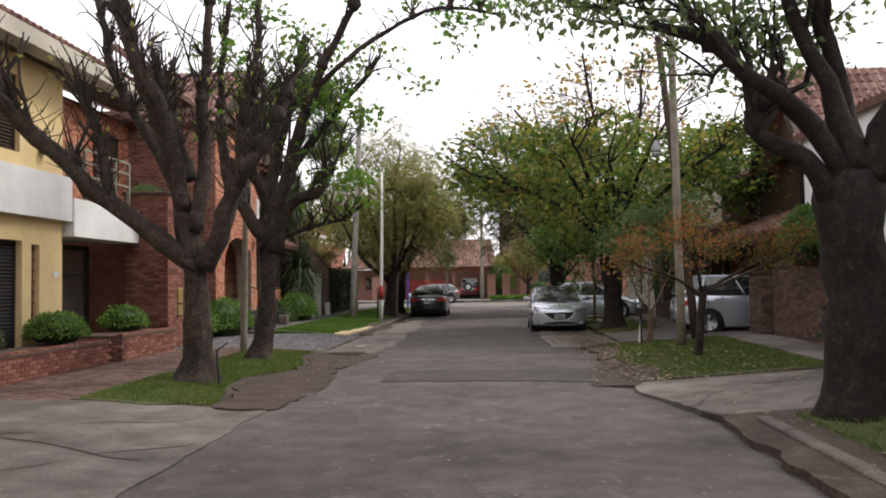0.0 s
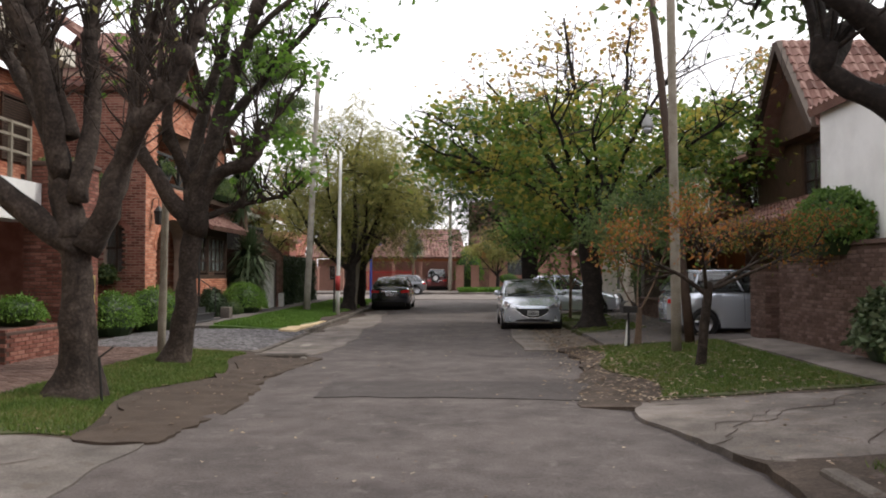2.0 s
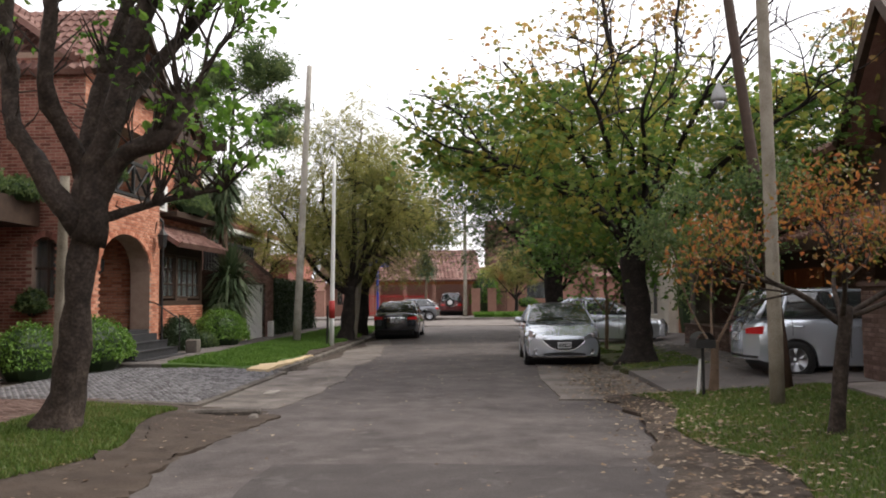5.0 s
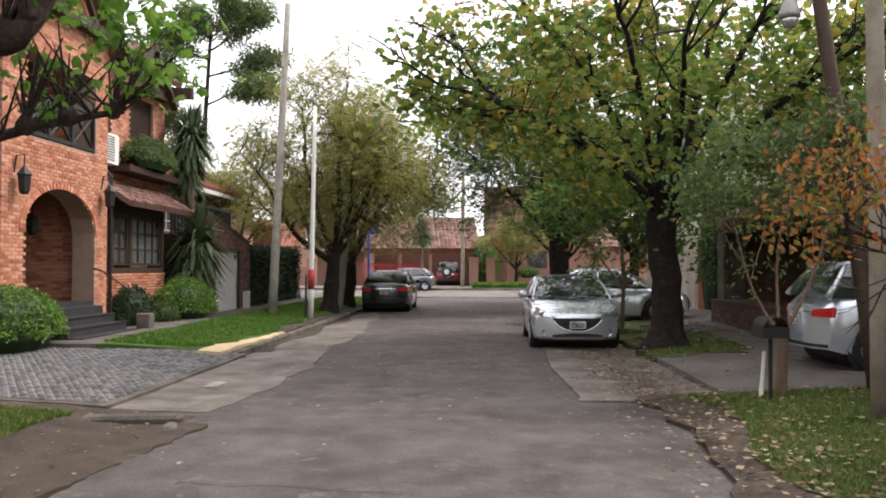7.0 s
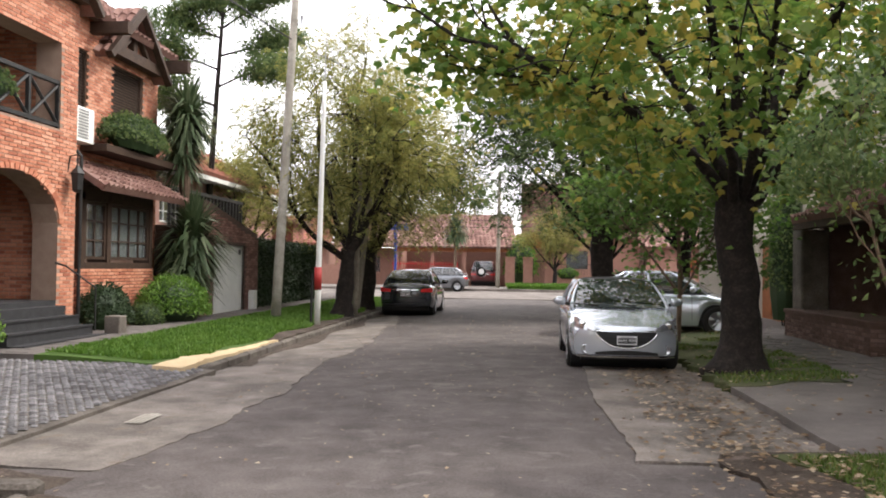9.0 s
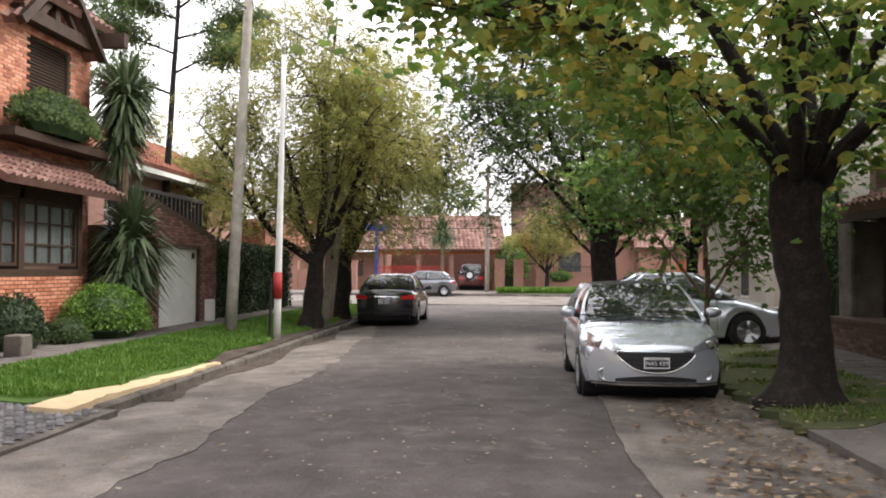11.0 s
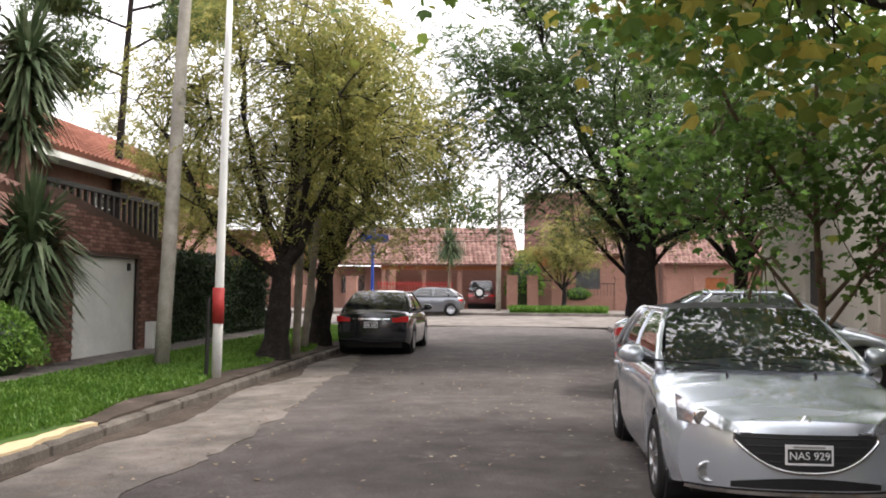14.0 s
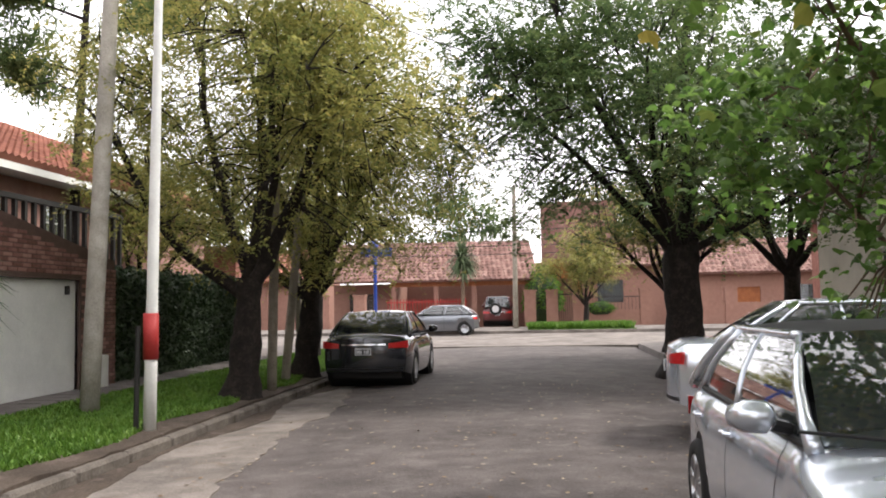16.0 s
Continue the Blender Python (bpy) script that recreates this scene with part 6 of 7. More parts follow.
wm = thing("overhead_wire", (0, 0, 6.5), "black overhead cable sagging between poles and houses", "cable")
for a, b, sag, r in (((-9.5, 14, 9.6), (-5.65, 34.2, 7.4), 0.5, 0.018), ((-5.6, 34.2, 7.6), (-4.55, 33.2, 6.7), 0.1, 0.012), ((-4.55, 33.2, 6.7), (1.0, 44, 7.2), 0.5, 0.012), ((-30, 70, 6.2), (30, 70, 6.8), 0.8, 0.02), ((-30, 70.2, 5.4), (30, 70.2, 5.9), 0.8, 0.02), ((-30, 70.4, 4.9), (30, 70.4, 5.5), 0.8, 0.02)):
    a, b = Vector(a), Vector(b)
    part("cable", Mesh().tube([a.lerp(b, i / 20) - Vector((0, 0, 6.5 + sag * 4 * (i / 20) * (1 - i / 20))) for i in range(21)], [r] * 21, 5), BLACKPLASTIC, wm)

mb = thing("mailbox", (3.28, 19.7, rightz(3.28, 19.7)), "black metal mailbox on a thin post in the grass", "mailbox")
part("post", Mesh().tube([(0, 0, -0.1), (0, 0, 0.8)], [0.025, 0.022], 8), BLACKIRON, mb)
bx = Mesh()
bx.grid([[(0.2 * math.cos(a) * 0.7, y, 0.82 + 0.02 + 0.13 * max(0.0, math.sin(a)) + (0.0 if math.sin(a) >= 0 else -0.08)) for a in steps(-0.3, math.pi + 0.3, 0.3)] for y in (-0.2, 0.2)])
bx.box(-0.14, 0.14, -0.2, 0.2, 0.74, 0.86)
part("box", bx, BLACKIRON, mb)
part("prop", Mesh().tube([(-0.02, 0.3, -0.1), (0.05, 0.35, 0.55)], [0.025, 0.02], 6), WHITEPAINT, mb, "pale wooden prop")

st = thing("tree_stake", (-4.28, 12.7, leftz(-4.28, 12.7)), "bent black iron rod leaning at the tree foot", "stake")
part("rod", Mesh().tube([(0, 0, -0.1), (-0.05, 0, 0.55), (0.12, 0, 0.68)], [0.018, 0.018, 0.01], 6), BLACKIRON, st)
bs = thing("bus_stop_sign", (-5.6, 52.0, gz(52) + 0.2), "blue street-name sign on a blue post at the corner", "street sign")
part("post", Mesh().tube([(0, 0, -0.2), (0, 0, 3.4)], [0.06, 0.06], 10), BLUEPAINT, bs)
part("plate", Mesh().box(-0.5, 0.6, -0.02, 0.02, 3.0, 3.28), BLUEPAINT, bs)
part("plate", Mesh().box(-0.02, 0.02, -0.5, 0.5, 3.32, 3.58), BLUEPAINT, bs)

# ---- house with the yellow front ----
G = 0.1
h1 = thing("house", (0, 0, 0), "two-storey yellow plaster house with a white balcony and dark roof", "house")
part("wall", wall_x(Mesh(), -9.1, -8.6, 0.5, 16.1, 0, 5.9, [(13.0, 14.7, 0.2, 2.5), (15.0, 15.28, 0.65, 2.45), (12.6, 14.6, 4.1, 5.5)]), YELLOW, h1)
part("side_wall", Mesh().box(-15, -9.1, 15.7, 16.1, 0, 5.9).box(-15, -9.1, 0.5, 0.9, 0, 5.9).box(-15, -14.7, 0.9, 15.7, 0, 5.9), YELLOW, h1)
shutter(h1, -8.75, 13.0, 14.7, 0.2, 2.5, BLACKIRON)
shutter(h1, -8.72, 12.6, 14.6, 4.1, 5.5, DARKWOOD)
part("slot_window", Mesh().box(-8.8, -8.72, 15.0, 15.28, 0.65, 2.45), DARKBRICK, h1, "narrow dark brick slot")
for z in steps(0.75, 2.35, 0.2):
    part("slot_bar", Mesh().box(-8.72, -8.69, 15.0, 15.28, z, z + 0.025), BLACKIRON, h1)
part("street_number", Mesh().box(-8.6, -8.585, 15.75, 15.95, 1.85, 1.95), WHITEPAINT, h1, "small white number plate")
bal = part("balcony", Mesh().box(-9.0, -8.42, 0.5, 16.15, 2.95, 3.82).box(-9.0, -8.38, 16.15, 19.15, 2.66, 3.42), WHITE, h1, "smooth white balcony parapet")
part("balcony_floor", Mesh().box(-13, -9.0, 16.15, 19.15, 2.7, 2.9), WHITE, h1)
rl = Mesh()
for z in (3.95, 4.25, 4.5):
    rl.box(-8.62, -8.57, 16.2, 19.1, z, z + 0.05)
for y in steps(16.25, 19.05, 0.7):
    rl.box(-8.63, -8.56, y, y + 0.06, 3.4, 4.55)
part("railing", rl, OLDWOOD, h1, "weathered timber railing")
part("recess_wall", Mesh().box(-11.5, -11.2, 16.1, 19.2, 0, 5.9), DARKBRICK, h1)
gt = part("entrance_gate", Mesh().box(-9.65, -9.55, 16.2, 16.3, 0.1, 2.6).box(-9.65, -9.55, 19.0, 19.1, 0.1, 2.6).box(-9.65, -9.55, 16.3, 19.0, 2.5, 2.6).box(-9.64, -9.57, 17.6, 17.68, 0.1, 2.5).box(-9.64, -9.57, 16.3, 19.0, 1.9, 1.95), BLACKIRON, h1, "dark glazed metal entrance door")
part("pane", Mesh().box(-9.62, -9.6, 16.3, 19.0, 0.1, 2.5), WINDOWGLASS, gt)
part("door_handle", Mesh().tube([(-9.5, 17.55, 0.9), (-9.5, 17.55, 1.7)], [0.02, 0.02], 8), BRASS, gt, "long brass pull")
part("wall_lamp", Mesh().lathe([(0.0, 0.0), (0.1, 0.03), (0.11, 0.1), (0.03, 0.16)], 14, (-8.5, 15.3, 4.15)), BLACKIRON, h1)
wn_ = Mesh()
for y in steps(16.6, 18.9, 0.16):
    wn_.box(-11.15, -11.1, y, y + 0.03, 3.5, 5.4)
part("window_bars", wn_, BLACKIRON, h1)
roof_slope(h1, (-8.0, 0.0, 6.2), (-8.0, 19.6, 6.2), (-12, 19.6, 8.2), (-12, 0.0, 8.2), TILE)
part("fascia", Mesh().box(-8.35, -7.95, 0.0, 19.6, 5.85, 6.15), CREAM, h1, "weathered roof fascia")
part("soffit", Mesh().box(-9.1, -8.35, 0.0, 19.6, 5.88, 5.96), DARKWOOD, h1)
# planters in front
pl = thing("planter", (-7.55, 12.0, 0), "long low brick planter along the pavement", "planter", "brick planters")
part("core", Mesh().box(-0.9, -0.005, -3.5, 3.85, 0.0, 0.55).box(-0.93, 0.02, -3.5, 3.87, 0.553, 0.6, 0.012), DARKMORTAR, pl)
pl2 = thing("planter", (-7.42, 16.0, 0), "raised square brick planter beside the entrance", "planter", "brick planters")
part("core", Mesh().box(-1.1, -0.005, 0.2, 2.9, 0.0, 0.62).box(-1.12, 0.02, 0.18, 2.92, 0.623, 0.68, 0.012), DARKMORTAR, pl2)
# tall brick fin between the houses
fin = thing("brick_pier", (0, 0, 0), "tall dark red brick pier beside the entrance", "pillar")
part("core", Mesh().box(-8.75, -7.7, 19.2, 20.2, 0, 3.8).box(-8.8, -7.65, 19.15, 20.25, 3.8, 3.88, 0.02), DARKMORTAR, fin)
brick_faces(fin, -8.75, -7.7, 19.2, 20.2, 0.05, 3.8, DARKBRICK)
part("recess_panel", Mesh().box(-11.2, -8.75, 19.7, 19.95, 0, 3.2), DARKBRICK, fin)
mbx = part("letter_box", Mesh().box(-7.7, -7.65, 19.75, 20.0, 1.25, 1.6, 0.008).box(-7.7, -7.65, 19.75, 20.0, 0.95, 1.2, 0.008), BRASS, fin, "two brass letter boxes")

# ---- orange brick house with porch, bay window and half-timbered gables ----
h2 = thing("house", (0, 0, 0), "orange brick Tudor-style house with an arched porch and dark timber", "house")
part("porch_wall", wall_x(Mesh(), -8.9, -8.4, 24.6, 28.8, 0, 7.0, [(25.35, 28.2, 0, 4.1), (25.35, 28.2, 4.11, 5.75)]), MORTAR, h2)
part("arch_spandrel", arch_fill(Mesh(), -8.897, -8.403, 25.35, 28.2, 2.35, 0.85, 4.1), MORTAR, h2)
part("side_wall", wall_y(Mesh(), -12, -8.9, 24.6, 24.9, 0, 7.0, [(-9.5, -8.92, 1.7, 3.0)]), MORTAR, h2)
part("side_wall", wall_y(Mesh(), -12, -8.9, 28.5, 28.8, 0, 7.0), MORTAR, h2)
part("back_wall", wall_x(Mesh(), -10.4, -10.1, 24.9, 28.5, 0, 7.0, [(26.0, 27.2, 0.9, 3.0), (25.6, 28.0, 4.3, 6.3)]), MORTAR, h2)
part("porch_ceiling", Mesh().box(-10.1, -8.9, 24.9, 28.5, 3.55, 4.0), CREAM, h2)


def skip_front(a, b):
    y, z = 24.6 + a, 0.05 + b
    return in_arch(y, z, 25.35, 28.2, 0, 2.35, 0.85) or (25.35 < y < 28.2 and 4.1 < z < 5.75)


brick_faces(h2, -8.9, -8.4, 24.6, 28.8, 0.05, 6.95, BRICK, "x", skip_x=skip_front)


def skip_south(a, b):
    x, z = -12 + a, 0.05 + b
    return in_arch(x, z, -9.5, -8.92, 1.7, 2.7, 0.29)


# south face: shade put into the colour with the darker brick
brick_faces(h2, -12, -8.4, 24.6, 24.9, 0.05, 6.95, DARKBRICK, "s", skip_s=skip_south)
# brick arches
ar = Mesh()
for i in range(34):
    a = math.pi * (i + 0.5) / 34
    c, r_, k = Vector((-8.39, 26.775, 2.35)), 1.425, 0.85 / 1.425
    d, e = Vector((0, math.cos(a), math.sin(a) * k)), Vector((0, -math.sin(a), math.cos(a) * k)).normalized() * 0.052
    p, q = c + d * r_, c + d * (r_ + 0.17)
    ar.add([p - e, p + e, q + e, q - e] + [v + Vector((0.02, 0, 0)) for v in (p - e, p + e, q + e, q - e)], [(4, 5, 6, 7), (0, 1, 5, 4), (1, 2, 6, 5), (2, 3, 7, 6), (3, 0, 4, 7)])
part("arch_bricks", ar, BRICK, h2)["kind"] = "stuff"
ar = Mesh()
for i in range(14):
    a = math.pi * (i + 0.5) / 14
    c = Vector((-9.21, 24.59, 2.7))
    d, e = Vector((math.cos(a), 0, math.sin(a))), Vector((-math.sin(a), 0, math.cos(a))) * 0.035
    p, q = c + d * 0.29, c + d * 0.42
    ar.add([p - e, p + e, q + e, q - e] + [v + Vector((0, -0.02, 0)) for v in (p - e, p + e, q + e, q - e)], [(7, 6, 5, 4), (4, 5, 1, 0), (5, 6, 2, 1), (6, 7, 3, 2), (7, 4, 0, 3)])
# same shaded tone as the south face around it
part("arch_bricks", ar, DARKBRICK, h2)["kind"] = "stuff"
part("arched_window", Mesh().box(-9.52, -8.9, 24.78, 24.84, 1.7, 3.0), WINDOWGLASS, h2, "dark arched window")
part("window_frame", Mesh().box(-9.235, -9.185, 24.74, 24.78, 1.7, 3.0).box(-9.5, -8.92, 24.74, 24.78, 2.3, 2.35), DARKWOOD, h2)
part("entrance_door", Mesh().box(-10.1, -10.04, 26.0, 27.2, 0.9, 3.0).box(-10.04, -10.02, 26.15, 26.5, 1.1, 2.8).box(-10.04, -10.02, 26.7, 27.05, 1.1, 2.8), DARKWOOD, h2)
inner = Mesh()
brick_mesh(inner, (-10.1, 24.9, 0.9), (0, 1, 0), (0, 0, 1), (1, 0, 0), 3.6, 2.65, lambda a, b: 1.05 < a < 2.35 and b < 2.15)
brick_mesh(inner, (-10.1, 28.5, 0.9), (1, 0, 0), (0, 0, 1), (0, -1, 0), 1.2, 2.65, never)
brick_mesh(inner, (-10.1, 28.5, 4.1), (1, 0, 0), (0, 0, 1), (0, -1, 0), 1.2, 2.8, never)
part("porch_brickwork", inner, BRICK, h2)["kind"] = "stuff"
pl_ = part("porch_lantern", Mesh().lathe([(0.05, 0), (0.12, 0.06), (0.14, 0.3), (0.05, 0.42), (0.0, 0.46)], 6, (-9.3, 27.3, 2.3)), BLACKIRON, h2, "black hanging porch lantern")
part("lantern_chain", Mesh().tube([(-9.3, 27.3, 2.7), (-9.3, 27.3, 3.56)], [0.012, 0.012], 5), BLACKIRON, pl_)
# balcony over the porch with crossed timber rails
for z in (4.95, 4.15):
    part("balcony_rail", Mesh().box(-8.5, -8.42, 25.3, 28.25, z, z + 0.075), BLACKIRON, h2)
for y in steps(25.35, 28.2, 0.95):
    part("baluster", Mesh().box(-8.497, -8.423, y - 0.035, y + 0.035, 4.1, 5.0), BLACKIRON, h2)
for y in steps(25.35, 27.25, 0.95):
    rl = Mesh()
    rl.tube([(-8.46, y, 4.2), (-8.46, y + 0.95, 4.95)], [0.035, 0.035], 6).tube([(-8.46, y, 4.95), (-8.46, y + 0.95, 4.2)], [0.035, 0.035], 6)
    part("crossed_brace", rl, BLACKIRON, h2)
window(h2, -10.08, 25.6, 28.0, 4.3, 6.3)
# steps up to the porch
stp = part("entrance_steps", Mesh().box(-8.4, -7.35, 25.5, 28.1, 0, 0.3).box(-8.4, -7.62, 25.5, 28.1, 0.3, 0.47).box(-8.4, -7.89, 25.5, 28.1, 0.47, 0.64).box(-8.4, -8.15, 25.5, 28.1, 0.64, 0.81).box(-10.1, -8.4, 25.36, 28.19, 0, 0.9), STEP, h2, "black stone steps")
part("nosing", Mesh().box(-7.37, -7.33, 25.5, 28.1, 0.28, 0.31).box(-7.64, -7.6, 25.5, 28.1, 0.45, 0.48).box(-7.91, -7.87, 25.5, 28.1, 0.62, 0.65), STEP, stp)
part("hand_rail", Mesh().tube([(-7.6, 28.15, 0.35), (-7.6, 28.15, 1.15), (-8.2, 28.15, 1.55), (-8.4, 28.15, 1.6)], [0.018] * 4, 6), BLACKIRON, h2)
part("gate_post", Mesh().box(-7.5, -7.2, 28.3, 28.6, 0, 0.62, 0.02), KERB, h2, "low pale stone post")
# lanterns
for x, y, z in ((-8.2, 28.5, 3.25), (-8.2, 25.0, 3.25)):
    ln = part("lantern", Mesh().lathe([(0.06, 0), (0.1, 0.05), (0.13, 0.34), (0.15, 0.36), (0.05, 0.48), (0.0, 0.55)], 6, (x, y, z - 0.3)), BLACKIRON, h2, "black iron wall lantern")
    part("lantern_arm", Mesh().tube([(-8.4, y, z + 0.1), (-8.35, y, z + 0.4), (x, y, z + 0.42), (x, y, z + 0.24)], [0.015] * 4, 6), BLACKIRON, ln)
# wing with the bay window
w = Mesh()
wall_x(w, -9.3, -8.95, 28.8, 33.6, 0, 6.9, [(29.6, 32.4, 1.6, 3.0), (29.5, 30.2, 4.6, 6.1), (31.2, 32.8, 4.6, 6.1)])
w.box(-12, -9.3, 33.3, 33.6, 0, 6.9)
part("wing_wall", w, MORTAR, h2)


def skip_wing(a, b):
    y, z = 28.8 + a, 0.05 + b
    return (29.3 < y < 32.7 and 1.6 < z < 3.4) or (29.5 < y < 30.2 and 4.6 < z < 6.1) or (31.2 < y < 32.8 and 4.6 < z < 6.1)


brick_faces(h2, -9.3, -8.95, 28.8, 33.6, 0.05, 6.85, BRICK, "x", skip_x=skip_wing)
shutter(h2, -9.05, 29.5, 30.2, 4.6, 6.1)
shutter(h2, -9.05, 31.2, 32.8, 4.6, 6.1)
bay = part("bay_window", Mesh().box(-9.0, -8.55, 29.35, 32.6, 0.2, 1.62).box(-9.0, -8.55, 29.35, 29.5, 1.62, 3.05).box(-9.0, -8.55, 32.45, 32.6, 1.62, 3.05).box(-9.0, -8.55, 30.4, 30.55, 1.62, 3.05).box(-9.0, -8.55, 29.35, 32.6, 2.9, 3.2), DARKWOOD, h2, "dark timber bay window")
bs_ = Mesh()
brick_mesh(bs_, (-8.55, 29.3, 0.2), (0, 1, 0), (0, 0, 1), (1, 0, 0), 3.35, 1.35, never)
brick_mesh(bs_, (-9.0, 29.3, 0.2), (1, 0, 0), (0, 0, 1), (0, -1, 0), 0.45, 1.35, never)
part("bay_bricks", bs_, BRICK, bay)["kind"] = "stuff"
window(h2, -8.62, 29.52, 30.38, 1.68, 2.88, cols=2, rows=3)
window(h2, -8.62, 30.57, 32.43, 1.68, 2.88, cols=4, rows=3)
part("curtain", Mesh().grid([[(-8.72 + 0.02 * math.sin(y * 60), y, z) for y in steps(30.6, 32.4, 0.04)] for z in (1.7, 2.86)]), CURTAIN, h2, "white curtains behind the glass")
roof_slope(h2, (-7.95, 29.1, 3.15), (-7.95, 33.3, 3.15), (-8.95, 33.0, 3.75), (-8.95, 29.3, 3.75), TILE, "bay_roof", 0.2, 0.2)
part("downpipe", Mesh().tube([(-8.35, 28.9, 0.3), (-8.35, 28.9, 3.7), (-8.6, 28.95, 3.95)], [0.035] * 3, 8), BLACKIRON, h2)
ac = part("air_conditioner", Mesh().box(-8.94, -8.55, 29.05, 29.75, 4.05, 4.75, 0.02), WHITEPAINT, h2, "white air-conditioning unit")
fn = Mesh()
for z in steps(4.12, 4.66, 0.06):
    fn.box(-8.55, -8.54, 29.12, 29.5, z, z + 0.03)
part("fan_grille", fn, METALGREY, ac)
part("ledge", Mesh().box(-8.95, -8.35, 29.9, 33.5, 3.95, 4.1), DARKWOOD, h2)
# roofs: eaves and two half-timbered gables
roof_slope(h2, (-8.55, 24.2, 6.85), (-8.55, 33.9, 6.85), (-11.5, 34.0, 9.0), (-11.5, 24.2, 9.0), TILE)
for yc, hw_, z0, x in ((26.7, 2.1, 6.75, -8.25), (31.9, 1.3, 6.35, -8.75)):
    zt = z0 + hw_ * 0.85
    part("gable_wall", Mesh().add([(x - 0.15, yc - hw_, z0), (x - 0.15, yc + hw_, z0), (x - 0.15, yc, zt), (x - 0.4, yc - hw_, z0), (x - 0.4, yc + hw_, z0), (x - 0.4, yc, zt)], [(0, 1, 2), (5, 4, 3), (0, 3, 4, 1)]), BRICK, h2)
    for sg in (-1, 1):
        e = (yc + sg * (hw_ + 0.22), z0 - 0.2)
        roof_slope(h2, (x + 0.15, e[0], e[1]), (x - 3.0, e[0], e[1]), (x - 3.0, yc, zt + 0.1), (x + 0.15, yc, zt + 0.1), TILE, "gable_roof")
        part("bargeboard", Mesh().tube([(x + 0.17, e[0], e[1] - 0.06), (x + 0.17, yc, zt + 0.02)], [0.11, 0.11], 4), DARKWOOD, h2)
    part("tie_beam", Mesh().box(x - 0.15, x + 0.1, yc - hw_, yc + hw_, z0 - 0.12, z0 + 0.12).box(x - 0.14, x + 0.02, yc - 0.09, yc + 0.09, z0, zt), DARKWOOD, h2)
    for sg in (-1, 1):
        part("brace", Mesh().tube([(x + 0.0, yc + sg * hw_ * 0.6, z0), (x + 0.0, yc + sg * 0.1, zt - 0.5)], [0.08, 0.08], 4), DARKWOOD, h2)
part("eave_bracket", Mesh().box(-8.95, -8.1, 30.2, 30.4, 6.5, 6.75), DARKWOOD, h2)
part("eave_bracket", Mesh().box(-8.95, -8.1, 33.4, 33.6, 6.4, 6.7), DARKWOOD, h2)
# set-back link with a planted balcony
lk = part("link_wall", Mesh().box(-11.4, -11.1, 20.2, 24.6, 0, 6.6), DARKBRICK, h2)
part("link_balcony", Mesh().box(-11.1, -9.3, 20.25, 24.5, 3.2, 3.45).box(-9.4, -9.3, 20.25, 24.5, 3.45, 3.75), DARKWOOD, h2)
brick_faces(h2, -11.4, -11.1, 20.2, 24.6, 3.5, 6.55, BRICK, "x", skip_x=lambda a, b: 2.15 < a < 3.65 and 0.85 < b < 2.55)
shutter(h2, -11.06, 22.4, 23.8, 4.4, 6.0)
roof_slope(h2, (-10.5, 19.8, 6.6), (-10.5, 24.6, 6.6), (-13.5, 24.6, 8.4), (-13.5, 19.8, 8.4), TILE)
for at, rx, ry, rz, n in (((-9.35, 22.0, 3.65), 0.45, 1.0, 0.55, 2600), ((-9.4, 23.9, 3.65), 0.4, 0.6, 0.4, 1500), ((-8.45, 31.4, 4.1), 0.35, 1.5, 0.65, 3600), ((-8.6, 26.3, 4.4), 0.25, 0.7, 0.4, 1200), ((-9.4, 24.45, 1.35), 0.33, 0.25, 0.4, 900)):
    bush(at, rx, ry, rz * 0.85, LEAF_DARK, n, 0.085, "green hanging plants in a balcony planter box", int(n), "balcony_plant", "balcony plants")

# ---- garage wall ----
gw = thing("garage", (0, 0, 0), "dark brick garage with a white up-and-over door", "garage")
w = Mesh()
wall_x(w, -8.1, -7.78, 34.2, 38.3, 0.0, 2.35, [(34.6, 37.1, 0.1, 2.15)])
w.add([(-7.78, 33.8, 2.35), (-7.78, 38.3, 2.35), (-7.78, 34.0, 3.1), (-8.1, 33.8, 2.35), (-8.1, 38.3, 2.35), (-8.1, 34.0, 3.1)], [(0, 1, 2), (5, 4, 3), (1, 4, 5, 2), (2, 5, 3, 0)])
w.box(-8.3, -7.78, 33.8, 34.2, 0, 2.35).box(-13, -8.3, 33.85, 34.1, 0, 2.6)
part("wall", w, DARKMORTAR, gw)


def skip_gar(a, b):
    y, z = 33.8 + a, 0.15 + b
    return (34.55 < y < 37.15 and z < 2.2) or z > 3.1 - 0.75 * max(0, (y - 34.0)) / 4.3


brick_faces(gw, -8.1, -7.78, 33.8, 38.3, 0.15, 3.1, GARAGEBRICK, "x", skip_x=skip_gar)
part("coping", Mesh().tube([(-7.94, 33.8, 3.12), (-7.94, 34.2, 3.12), (-7.94, 38.3, 2.4)], [0.19, 0.19, 0.19], 4), DARKMORTAR, gw)
gd = part("garage_door", Mesh().box(-7.92, -7.86, 34.6, 37.1, 0.22, 2.15, 0.01), WHITEPAINT, gw, "white painted sheet-metal door with faint stains")
part("door_frame", wall_x(Mesh(), -7.94, -7.82, 34.54, 37.16, 0.15, 2.21, [(34.6, 37.1, 0.1, 2.15)]), WHITEPAINT, gd)
part("latch", Mesh().box(-7.86, -7.83, 36.75, 36.88, 1.9, 2.05, 0.01), BLACKIRON, gd)
part("meter_box", Mesh().box(-7.78, -7.6, 37.45, 37.75, 0.2, 0.85, 0.015), WHITEPAINT, gw, "small white meter box")
